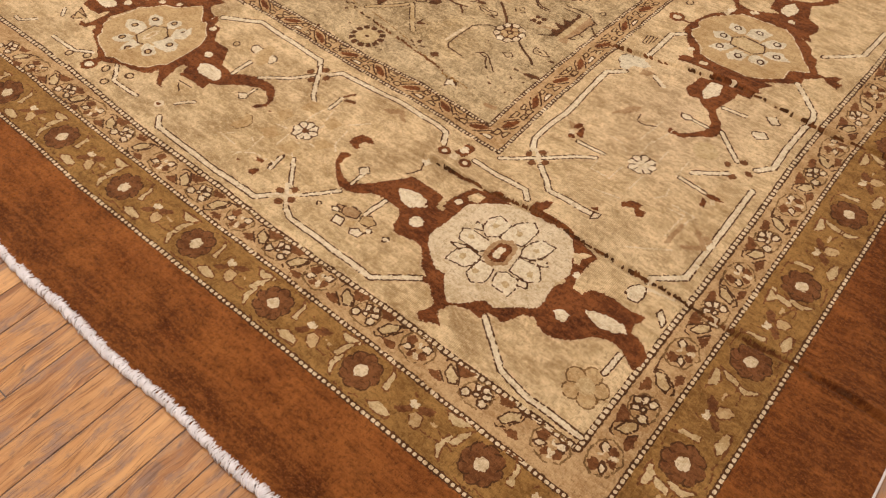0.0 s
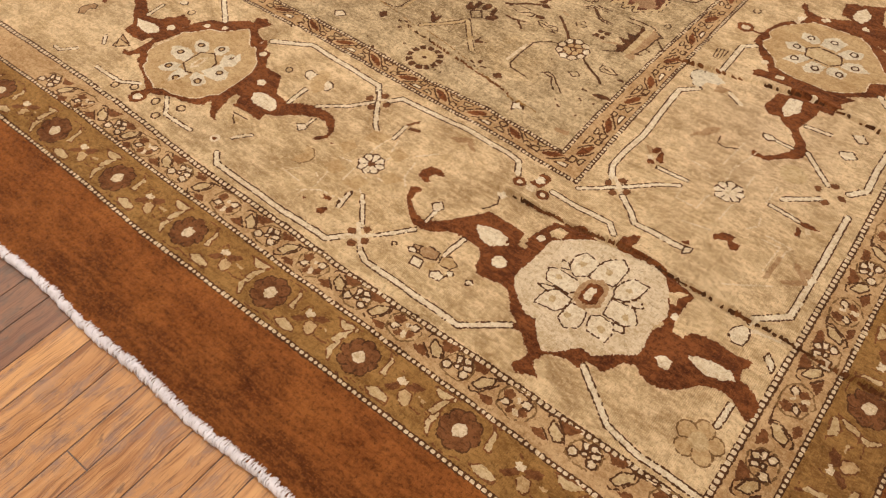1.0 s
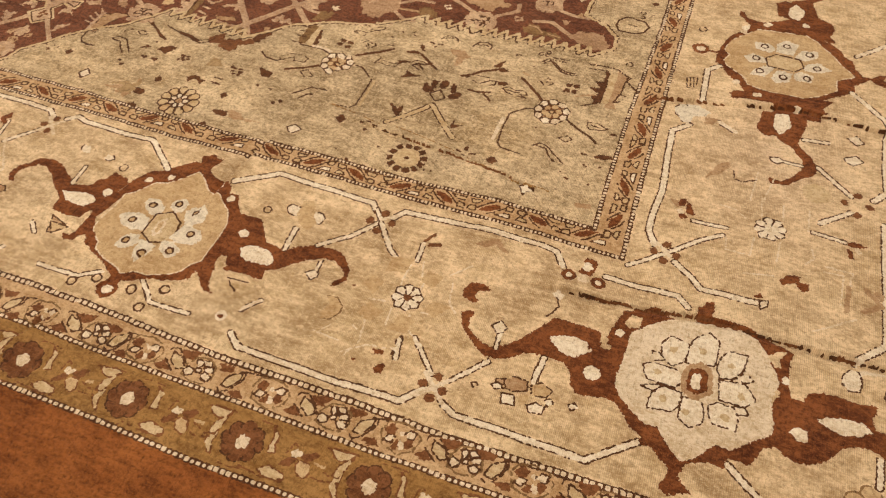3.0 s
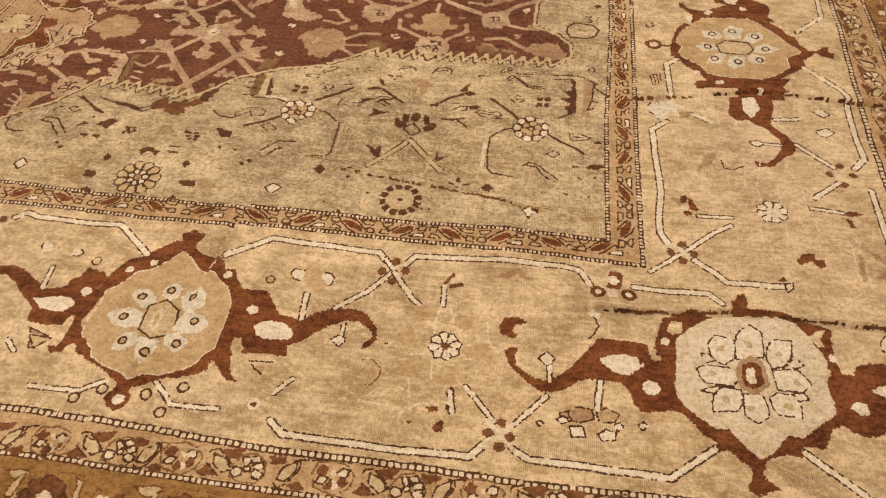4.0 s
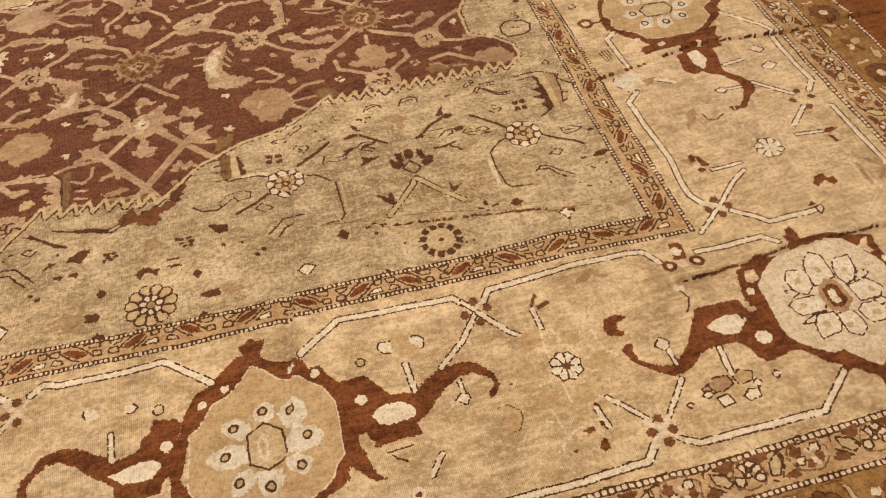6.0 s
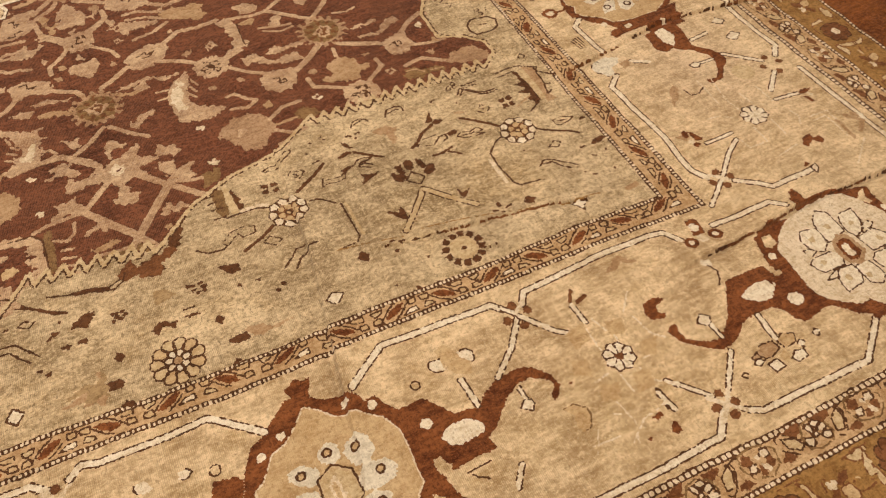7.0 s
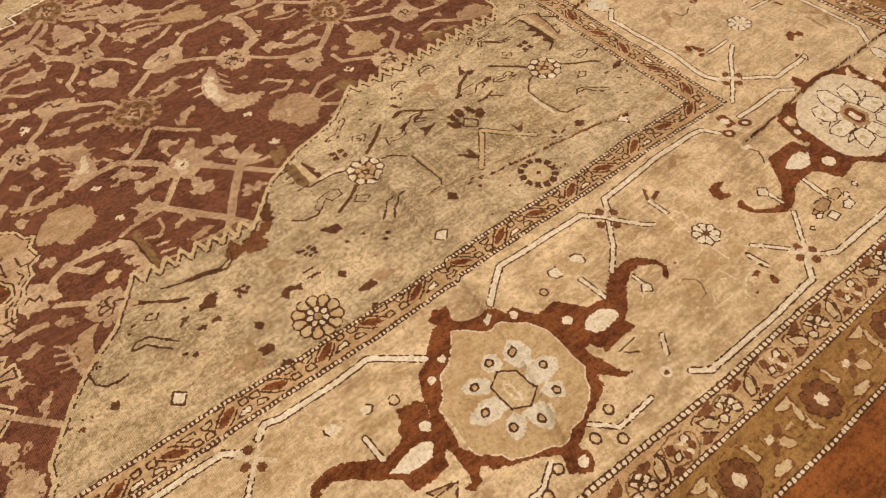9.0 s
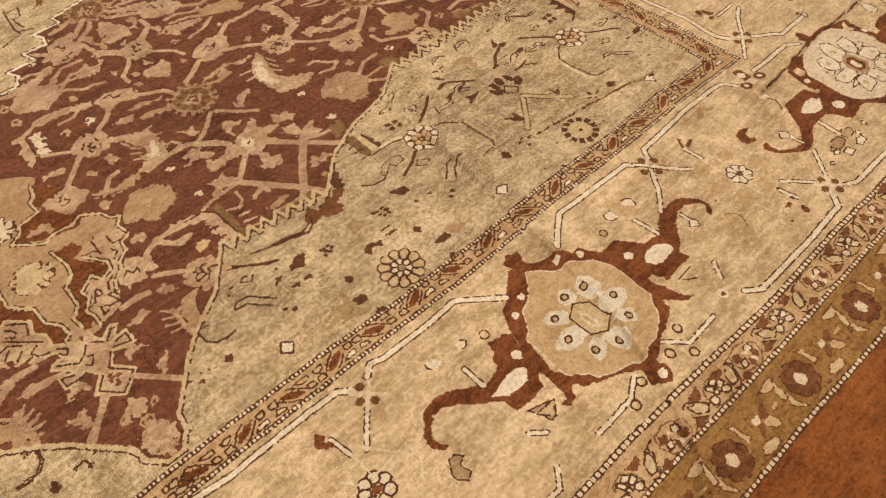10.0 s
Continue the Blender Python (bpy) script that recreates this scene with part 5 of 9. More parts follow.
bar("main_border", 0.8, -44.5, -1.9, -44.2, -5.9, rim=0.33)
fill("main_border", "petal", "ivory", -47, -0.4, -45.3, 1.5, -43.2, 0.1, -43.9, -1.5, -45.2, -2.1, edge='dark', width=0.36)
pinwheel(-68.5, 0.4, 3.0, True)
pinwheel(10.8, 49.1, 3.1, False)
line("main_border", "thread", "pale", 0.45, -71.4, 10.1, -71.4, 3.5)
line("main_border", "thread", "pale", 0.45, -66, 9.6, -66.3, 3.8)
line("main_border", "thread", "pale", 0.45, -70.9, -3.7, -70.5, -8.4)
line("main_border", "thread", "pale", 0.45, -66, -4.2, -65.8, -8)
line("main_border", "thread", "pale", 0.45, -77.6, -3.1, -73.2, -2.2)
line("main_border", "thread", "pale", 0.45, -64, -2.6, -59.9, -1.8)
line("main_border", "thread", "pale", 0.45, -59.7, 8.2, -58.3, 2, -56.1, -0.2)
line("main_border", "thread", "pale", 0.45, -65.7, -7.6, -63.2, -9.2)
line("main_border", "thread", "pale", 0.45, -68.6, 12.1, -67.5, 7.5)
line("main_border", "thread", "pale", 0.45, -56.4, 14.8, -61, 9.9)
bar("main_border", 1, -65.8, -11.2, -65, -15.9)
bar("main_border", 1.1, -33.1, -5.1, -33.8, -11.9)
fill("main_border", "petal", "tan", -40.1, -13, -38, -11.6, -35, -11.9, -34.5, -14.2, -37.1, -15.3, -39.2, -15.1, edge='dark', width=0.36)
fill("main_border", "petal", "ivory", -42.5, -15, -41, -14.1, -39.6, -15.3, -41.4, -16.1, edge='dark', width=0.36)
fill("main_border", "petal", "ivory", -39.7, -16.4, -36.7, -16.1, -36, -18.5, -39.1, -18.8, edge='dark', width=0.36)
fill("main_border", "petal", "gold", -34, -12.5, -31.9, -11.4, -29.1, -12.7, -30.2, -14.6, -33.4, -15, edge='dark', width=0.36)
fill("main_border", "petal", "gold", -35.7, -15.9, -34, -15.1, -33.8, -17.3, -35.2, -18.2)
fill("main_border", "petal", "ivory", -33.7, -17.5, -31.9, -16.3, -29.6, -16.8, -30.1, -18.7, -32.7, -19, edge='dark', width=0.36)
fill("main_border", "petal", "ivory", -25.2, -14.6, -24, -13.6, -22.8, -14.6, -24.3, -15.8, edge='dark', width=0.36)
fill("main_border", "petal", "ivory", -30.3, -15.1, -28.9, -14.5, -28.3, -15.6, -29.5, -16.5, edge='dark', width=0.36)
fill("main_border", "petal", "cream", -46.8, -16.1, -45.7, -15.6, -45.2, -16.4, -46, -17.1, edge='dark', width=0.36)

# corner palmette: pale body, eight outlined petals, ringed heart
fill("main_border", "palmette", "pale", -16.2, 7.8, -11, 12.7, -7, 14.6, -1.2, 15.7, 2.3, 16.1, 7.2, 16.5, 10.8, 15.3, 13.2, 12.6, 14.2, 10.2, 15.8, 7.7, 16.8, 5.3, 15.6, 0.9, 16.3, -3.5, 16.7, -7, 14.6, -8.9, 11.7, -11.3, 8.8, -13.7, 5.9, -13.4, 4, -15.2, 2.4, -17.6, -0.6, -19.8, -2.2, -18.4, -4.7, -15.6, -6.4, -13.5, -9.4, -13.5, -11.8, -11.7, -14.8, -9.4, -16.9, -6.5, -16.9, -4.5, -16.4, 0.4, -16.2, 4)
fill("main_border", "petal", "ivory", -2.4, 10.2, -1.3, 11.7, 1, 13.5, 3.4, 11.6, 3.4, 8.1, 3, 5.1, -0.7, 4, -2.9, 3.9, -3.1, 6.5, edge='dark', width=0.34)
fill("main_border", "petal", "ivory", 4.3, 8, 5.4, 9.9, 9.8, 10, 9.2, 6, 7.5, 3.2, 4.5, 2.3, 3.5, 4.8, edge='dark', width=0.34)
fill("main_border", "petal", "ivory", 4.4, 2, 9.9, 2.7, 12.1, 0.3, 12.5, -0.9, 10.6, -2.9, 5, -3.1, 4.7, -0.6, edge='dark', width=0.34)
fill("main_border", "petal", "ivory", 4.8, -3.8, 9.5, -3.9, 9.2, -8.3, 9.2, -9.3, 4.6, -8.9, 3.4, -7.1, 3, -5, edge='dark', width=0.34)
fill("main_border", "petal", "ivory", -2.5, -4.5, 1.9, -4.6, 2.6, -7.7, 2.4, -9.7, -0.1, -11.5, -2.6, -9.9, -2.6, -7.2, edge='dark', width=0.34)
fill("main_border", "petal", "ivory", -8.8, -5.3, -6.5, -3.4, -2.8, -3.7, -2.8, -7.2, -4.2, -9.1, -9.3, -9.6, -9.1, -7.3, edge='dark', width=0.34)
fill("main_border", "petal", "ivory", -11.9, 0.7, -9.8, 1.9, -4.7, 1.7, -2.8, -0.9, -4.4, -2.9, -10.2, -3, -11.4, -1.1, edge='dark', width=0.34)
fill("main_border", "petal", "ivory", -8.8, 7.8, -7.2, 9.9, -4.1, 9.2, -2.9, 8.8, -3.2, 4.2, -5.8, 2.3, -8.5, 4, -8.7, 6, edge='dark', width=0.34)
fill("main_border", "petal", "ivory", -10.6, 4.7, -8.9, 4.8, -7.5, 3.2, -9.9, 2.4, edge='dark', width=0.34)
fill("main_border", "petal", "ivory", 7.8, 3.9, 10.2, 5.2, 11.7, 4, 9.6, 2.7, edge='dark', width=0.34)
fill("main_border", "petal", "ivory", 8.1, -3.4, 10.7, -3.2, 11.4, -4.7, 9, -5.3, edge='dark', width=0.34)
fill("main_border", "petal", "ivory", -11.5, -5, -9.2, -3.8, -7.1, -3.3, -8.4, -5.3, edge='dark', width=0.34)
disc("main_border", "speck", "buff", 0.1, 8.1, 0.85)
disc("main_border", "speck", "buff", -6.1, 6.5, 0.85)
disc("main_border", "speck", "buff", 6.6, 6.3, 0.85)
disc("main_border", "speck", "buff", 9.4, -0.6, 0.85)
disc("main_border", "speck", "buff", 6.7, -6.7, 0.85)
disc("main_border", "speck", "buff", -1.3, -8, 0.85)
disc("main_border", "speck", "buff", -6.3, -6.5, 0.85)
disc("main_border", "speck", "buff", -8.6, -0.3, 0.85)
fill("main_border", "heart", "tan", -2.7, 3.5, 0.1, 5.1, 2.7, 4.1, 3.4, 0.7, 3.6, -2.2, -0.1, -4.8, -3, -3.4, -3.6, -0.1)
fill("main_border", "heart", "brown", -1.7, 2.6, 0.5, 3.7, 2.1, 2.4, 2.4, -1.4, 0.5, -3.2, -1.8, -2.6, -2.3, -0.2)
fill("main_border", "heart_core", "ivory", -1, 1.7, 0.8, 2.2, 0.9, -0.1, 0.7, -2, -1.2, -1.9, -1.4, -0)
bar("main_border", 1.3, -25, 22.1, -7.6, 21.2, -5, 18.3)

# the east side: ribbons, crossing, leaves and threads
bar("main_border", 1.4, -14.2, 82.4, -18.3, 78.8, -18, 69.9, -17, 54.7, -18, 44.8, -17.8, 40, -15.7, 36.1)
bar("main_border", 1, -20.7, 27.7, -13.1, 33.4, -5.2, 40.4, -0.2, 43.5)
line("main_border", "stem", "pale", 1, -15.1, 36.6, -9.4, 31.3)
bar("main_border", 1.3, -10, 31.7, -5.5, 27.9, -2.9, 25, 7.5, 24.8, 11, 25.1)
fill("main_border", "leaf", "brown", 8.8, 26.6, 10.6, 27.8, 11.1, 26.3)
fill("main_border", "petal", "ivory", 10.4, 25.7, 12.4, 26.2, 12.4, 24.8, 10.8, 23.3, edge='dark', width=0.36)
disc("main_border", "square", "umber", -12.6, 36.7, 1.15)
disc("main_border", "square", "umber", -15.5, 33.9, 1.15)
disc("main_border", "square", "umber", -9.9, 33.7, 1.15)
disc("main_border", "square", "umber", -12.7, 31.2, 1.15)
disc("main_border", "square", "umber", 31.4, 68.6, 1.15)
disc("main_border", "square", "umber", 28.2, 65.4, 1.15)
disc("main_border", "square", "umber", 34.3, 65.4, 1.15)
disc("main_border", "square", "umber", 31.5, 61.7, 1.15)
bar("main_border", 0.9, -7.8, 46.7, -2.7, 46.3, 0.5, 46.4)
fill("main_border", "leaf", "brown", -12.1, 53.2, -10.4, 53.6, -10.3, 50.9, -12.1, 50.3)
fill("main_border", "leaf", "brown", -10.1, 53, -8.9, 51.8, -7.9, 49.3, -7.3, 48.2, -9.6, 48.3, -10.3, 50.3)
fill("main_border", "leaf", "brown", -12, 47.9, -10.4, 48.3, -8.9, 47.2, -10.9, 46.4)
fill("main_border", "leaf", "tan", -15.1, 52.5, -12.3, 52.4, -12, 49.9, -13.4, 50.9)
disc("main_border", "bud", "pale", -11.4, 49, 0.9)
fill("main_border", "leaf", "brown", 14.1, 33, 16.3, 35.2, 18.8, 35.9, 18.7, 33.8, 21, 34.1, 21, 31.9, 19.1, 31.2, 17.7, 33.2, 14.9, 31.5)
line("main_border", "thread", "pale", 0.45, 6, 69.6, 5.2, 58.2)
line("main_border", "thread", "pale", 0.45, 10.3, 68, 8.3, 57.9)
line("main_border", "thread", "pale", 0.45, -1.9, 54.1, 1.8, 53.7, 4.8, 51.2)
line("main_border", "thread", "pale", 0.45, 13.5, 58.8, 13.7, 52.5)
line("main_border", "thread", "pale", 0.45, 19.9, 59.2, 19.9, 52.4)
line("main_border", "thread", "pale", 0.45, 13.5, 45.4, 13.1, 38.3)
line("main_border", "thread", "pale", 0.45, 7.3, 45.1, 6.9, 39.3)
line("main_border", "thread", "pale", 0.45, 19.6, 51.9, 26.9, 52.1)
line("main_border", "thread", "pale", 0.45, 24.6, 41.3, 30.9, 41.1, 30.3, 38.8, 30, 29.4)
line("main_border", "thread", "pale", 0.45, 23.9, 39.3, 28.5, 39.6, 28.2, 30.6)
line("main_border", "thread", "pale", 0.45, 0.8, 43.2, 1, 39, 7, 38.8)
line("main_border", "thread", "pale", 0.45, 7.9, 60.5, 8.5, 52)
line("main_border", "thread", "pale", 0.45, 21, 45.6, 21.7, 42.6, 19.6, 39.9)
line("main_border", "thread", "pale", 0.45, 13, 34, 6.1, 32.9)
line("main_border", "thread", "pale", 0.45, 22.6, 20.7, 28.8, 25.3, 31.9, 27.6)
bar("main_border", 1.1, 29.8, 62.1, 22.5, 55.5)
bar("main_border", 0.9, 21, 51.7, 28.7, 50.9)
fill("main_border", "leaf", "brown", 29, 51.3, 31.2, 52.1, 34.2, 51.3, 32.2, 50.1, 29.5, 50)
fill("main_border", "leaf", "brown", 28.9, 49.2, 30.2, 49.1, 30.8, 46, 29.5, 45.7)
disc("main_border", "bud", "pale", 31.8, 49.1, 0.9)
line("main_border", "stem", "dark", 0.36, -0.3, 68.5, 0.2, 64.6, 2.7, 64.1, 6, 66.2)
bar("main_border", 1.4, 28.6, 110.6, 37.7, 101.1, 38.8, 96.9, 38.2, 92.5, 38, 81.5, 38.5, 71.8, 35.3, 68.2)
bar("main_border", 1.4, -9.6, 111.1, -12.7, 108.6, -12.5, 100.1, -12.3, 93)
fill("main_border", "floret", "blue", -19.3, 89.2, -17.2, 91, -12.9, 91, -9, 89.3, -10.4, 86.9, -13.8, 86.1, -13.8, 83.3, -16.5, 83.2, -17.6, 85.3, -19, 86.6)
fill("main_border", "leaf", "tan", -10.3, 86.7, -6.2, 87.7, -7.8, 84.6, -10.4, 83.7)
line("main_border", "stem", "dark", 0.4, -19.2, 88.7, -17, 91, -15.9, 89.8)
line("main_border", "stem", "dark", 0.4, -19.3, 86.7, -17.7, 85, -16.5, 83.2, -13.8, 83.1, -11.5, 84.3)
bar("main_border", 0.9, -6.4, 86.2, -1.5, 83.2)
fill("main_border", "petal", "cream", -18.3, 102.4, -15.1, 103.4, -14.8, 98.5, -17.4, 97.7, edge='dark', width=0.36)
line("main_border", "stem", "dark", 0.36, -17, 102.5, -16.4, 98.2)
line("main_border", "stem", "dark", 0.36, -16.1, 102.7, -15.5, 98.6)
bar("main_border", 0.9, 16.7, 85.9, 23.3, 86.9)
fill("main_border", "petal", "ivory", 27.9, 90.2, 30.4, 92, 32.5, 89.7, 30.5, 87.9, edge='dark', width=0.36)
fill("main_border", "petal", "ivory", 27.5, 82.4, 30.5, 83.8, 32.6, 81.8, 29.8, 79.7, 27.7, 81.2, edge='dark', width=0.36)
bar("main_border", 1, 21.1, 76.1, 29.7, 67.9)
bar("main_border", 0.7, 12.1, 75.7, 17, 75.6, rim=0.33)
fill("main_border", "petal", "ivory", 8.3, 76.1, 10.9, 77, 12.4, 75.6, 10.6, 74.2, 9.1, 74.6, edge='dark', width=0.36)
disc("main_border", "petal", "buff", 21.2, 66.1, 3.6)
fill("main_border", "leaf", "tan", -4.6, 68.9, -2, 70.9, -0.9, 69.2, -4.1, 65.1, -7.2, 62.6)
fill("main_border", "leaf", "tan", 35.9, 38.2, 38.3, 37, 37.6, 34.8, 35.8, 36.3)
petals("main_border", "gold", 36.1, -17.5, 3.1, 2.2, 5, 20, "moss", 0.36)
disc("main_border", "flower_heart", "buff", 36.1, -17.5, 2.2)
bar("main_border", 1.1, 37.7, -5.8, 37.5, -12)
fill("main_border", "petal", "ivory", 29.4, 9.8, 29.5, 11.9, 31.3, 14.1, 33.1, 13.9, 33.8, 11.4, 33.3, 8.9, 31, 8.4, edge='dark', width=0.36)
line("main_border", "stem", "pale", 1, 33.5, 13.8, 39.4, 14.9)
fill("main_border", "petal", "ivory", 38.2, 9.1, 38.8, 10.8, 41.2, 8.3, 41.1, 6.1, edge='dark', width=0.36)
line("main_border", "leaf", "tan", 1.2, 29.5, 29.1, 29.9, 36.3)
line("main_border", "leaf", "tan", 1.3, 33.9, 37.2, 37.6, 33.6)
line("main_border", "leaf", "tan", 1.3, 33.4, 30.5, 36.9, 33.3)

line("spandrel", "stem", "dark", 0.5, -208.3, 65.4, -208.1, 61.9, -206.3, 59.7, -204.1, 59.3, -201.1, 59.3)
disc("main_border", "ring", "brown", -138.2, -21.9, 2.7)
disc("main_border", "ring_eye", "ivory", -138, -22.1, 1.35)
line("main_border", "vine", "brown", 1.2, -136.4, -17.4, -137.2, -20.4)

# spandrel: outlined leaves, stalks and small brown leaves below the field
fill("spandrel", "petal", "spandrel", -124.2, 93.2, -121.9, 93.9, -118.6, 94.3, -116.5, 96.8, -114.2, 97.3, -114.5, 96.3, -116.9, 94.6, -119.3, 92.6, -123.5, 92.6, edge='dark', width=0.36)
knot_dot(-108.3, 97.2, 0.5)
knot_dot(-104.6, 98.3, 0.5)
knot_dot(-104.3, 97, 0.5)
knot_dot(-110.7, 93.7, 0.5)
line("spandrel", "stem", "dark", 0.5, -110.4, 89.2, -108.4, 89.7)
line("spandrel", "stem", "dark", 0.5, -95.5, 98.3, -94.4, 100.2, -92, 100.7, -90.4, 99.7, -89.4, 97.8)
line("spandrel", "stem", "dark", 0.5, -94.1, 99.1, -91.7, 99.6)
line("spandrel", "stem", "dark", 0.5, -84.6, 98.1, -83.2, 100.7, -80.6, 101, -78.6, 100, -78.7, 97.9, -79.8, 98.6)
line("spandrel", "stem", "dark", 0.5, -83.2, 99.2, -80.6, 99.9, -79.8, 99.1)
knot_dot(-97.7, 95.5, 0.6)
knot_dot(-97, 95.1, 0.6)
knot_dot(-94.8, 95.4, 0.6)
knot_dot(-94, 95.5, 0.6)
knot_dot(-95.7, 93.5, 0.6)
fill("spandrel", "leaf", "sepia", -100.5, 93.8, -99.4, 92.9, -98, 90.3, -99.5, 90.2, -100.5, 92.3)
fill("spandrel", "leaf", "sepia", -103.6, 88, -101.8, 89.2, -99.9, 89.5, -98, 88.6, -100.2, 88.1, -102.1, 87.6)
line("spandrel", "stem", "sepia", 1, -98.4, 88.4, -94.4, 85.3, -92.5, 83.9)
line("spandrel", "stem", "dark", 0.6, -92.5, 83.9, -91.4, 83.1)
fill("spandrel", "petal", "spandrel", -118.4, 87.7, -115.9, 89.8, -113.5, 87.4, -115.6, 85.2, edge='dark', width=0.36)
fill("spandrel", "petal", "spandrel", -116.7, 87.5, -115.8, 88.4, -114.8, 87.5, -115.7, 86.4, edge='dark', width=0.36)
line("spandrel", "stem", "sepia", 1, -107.9, 88, -111.6, 84.8, -115.5, 82.4, -117.8, 81.1)
fill("spandrel", "petal", "spandrel", -111, 79.6, -109.9, 82.7, -108.2, 81.6, -105, 81.3, -103.4, 82.7, -104, 80.5, -106.6, 79.6, -109, 80.3, edge='dark', width=0.36)
fill("spandrel", "leaf", "sepia", -104.5, 83.3, -102.6, 83.8, -99.8, 84, -101.8, 82.6, -103.7, 82.3)
line("spandrel", "stem", "dark", 0.5, -100.2, 83.5, -98.9, 85.1, -96.6, 85.3, -94.6, 84.6, -96.1, 83.8, -98.2, 83.8, -99.2, 82.3, -96.6, 80.8)
line("spandrel", "stem", "dark", 0.5, -98.5, 82.9, -96.9, 83, -95.6, 81.6)
fill("spandrel", "leaf", "sepia", -102, 75.2, -100.1, 76.8, -99.7, 78.2, -100.5, 79.9, -98.5, 78.5, -94.2, 78.2, -96.9, 77.2, -99.2, 76.3)
fill("spandrel", "palm", "sepia", -92.8, 75.6, -91.7, 76.2, -90.8, 74.9, -89.3, 74.5, -88.6, 73.1, -90.5, 71.6, -92.4, 72.9)
fill("spandrel", "palm", "sepia", -90.7, 77.9, -88.4, 78.1, -88.4, 74.4, -89.8, 74.4, -90.6, 76)
fill("spandrel", "palm", "sepia", -87.6, 78.2, -86.5, 79.2, -85.4, 78, -85.7, 75.3, -86.8, 74.9, -87.9, 76)
fill("spandrel", "palm", "sepia", -84.6, 78.1, -82.7, 77.5, -82.2, 74.4, -83.7, 73.7, -84.5, 75.6)
fill("spandrel", "palm", "sepia", -83.2, 73.6, -81.8, 75.1, -80, 74.4, -80.7, 71.8, -83.1, 71, -84.3, 72.7)
fill("spandrel", "petal", "spandrel", -87, 74.3, -84.4, 71.1, -86.7, 68.7, -89.6, 71.7, edge='dark', width=0.5)
bar("spandrel", 1.3, -86.7, 67, -92.1, 60.8, -97, 55.6, colour='buff', rim=0.34)
bar("spandrel", 1.3, -86.6, 66.6, -81.8, 61, -76.6, 55.3, colour='buff', rim=0.34)
fill("spandrel", "leaf", "sepia", -99.3, 63.9, -97.3, 63, -96.2, 62.1, -95.1, 64.7, -94.4, 61.3, -95.1, 58.7, -96.3, 60, -97.8, 61.6)
fill("spandrel", "leaf", "sepia", -78.5, 64, -78.1, 60.8, -74.3, 62.7, -76.3, 60.8, -78.1, 58.7, -79.1, 60.3)
fill("spandrel", "leaf", "tan", -90.8, 93.9, -88.5, 94.4, -85.9, 94.9, -83.3, 92.6, -85.2, 90.8, -86.1, 86.5, -87, 86.6, -87.2, 90.6, -89.9, 91.3, teeth=0.3)
line("spandrel", "stem", "dark", 0.5, -116, 76.5, -113.6, 76.3, -110, 73)
line("spandrel", "stem", "dark", 0.5, -108.7, 72.2, -108.4, 59.3, -109.8, 57.8, -115, 57.3)
line("spandrel", "stem", "buff", 0.9, -107.6, 71.6, -107.3, 59.8)
fill("spandrel", "petal", "spandrel", -131.2, 68.5, -129.2, 70, -126.5, 67.8, -128.6, 66.4, edge='dark', width=0.36)
line("spandrel", "stem", "dark", 0.5, -129, 58.4, -126.5, 60.6, -124.5, 63, -121.8, 63.8)
line("spandrel", "stem", "dark", 0.5, -126.2, 57.1, -124.2, 59.9, -121.3, 61.6, -118.8, 62)
fill("spandrel", "square", "sepia", -111.6, 52.6, -110, 54.6, -108.2, 52.5, -109.9, 50.5)
knot_dot(-103.7, 53.2, 0.45)
knot_dot(-103, 53.3, 0.45)
knot_dot(-102.1, 54, 0.45)
knot_dot(-101.2, 53.9, 0.45)
knot_dot(-99.7, 52.9, 0.45)
knot_dot(-98.8, 53.1, 0.45)
knot_dot(-101.5, 50.8, 0.75)
knot_dot(-95.3, 45.8, 0.42)
knot_dot(-106.1, 40.8, 0.42)
knot_dot(-79.9, 41.4, 0.42)
knot_dot(-78, 41.9, 0.42)
knot_dot(-55.3, 67.3, 0.42)
knot_dot(-101.4, 37.8, 0.8)
knot_dot(-130.7, 54.2, 0.8)
fill("spandrel", "petal", "ivory", -123.3, 44.2, -121.4, 45.8, -118.8, 44.5, -119.6, 43.4, -121.1, 42.1, -122.5, 43.2, edge='dark', width=0.4)
square_ring(-86, 44.2, 4.75)
open_dot(-62.6, 101.8, 0.7)
open_dot(-60.7, 101.9, 0.7)
open_dot(-62.8, 100.3, 0.7)
open_dot(-60.7, 100.3, 0.7)
line("spandrel", "stem", "dark", 0.5, -59.2, 99.9, -53.5, 100)
line("spandrel", "stem", "dark", 0.5, -59, 98.8, -53.9, 98.7)
line("spandrel", "stem", "dark", 0.5, -59.7, 98.9, -57.1, 96, -54.8, 93.9, -52.3, 93.2, -49.4, 93.6)
line("spandrel", "stem", "dark", 0.5, -58.1, 97.9, -55.5, 95.3, -53, 94.2, -50.1, 94.4)
line("spandrel", "stem", "dark", 0.5, -61.4, 96.7, -59.7, 98.9)
line("spandrel", "stem", "dark", 0.5, -60.8, 96.1, -59.1, 98)
knot_dot(-69.7, 97.7, 0.42)
knot_dot(-69, 98.1, 0.42)
knot_dot(-66.1, 97.5, 0.42)
knot_dot(-65.3, 97.2, 0.42)
knot_dot(-63.6, 93.7, 0.42)
knot_dot(-62.6, 93.8, 0.42)

# spandrel: comb and flowers in the corner
fill("spandrel", "comb", "tan", -38.1, 99.6, -35, 97.4, -35.4, 91, -36.8, 85.2, -35.2, 82.1, -38.9, 81.8, -38.5, 90.1, -38.2, 95.9)
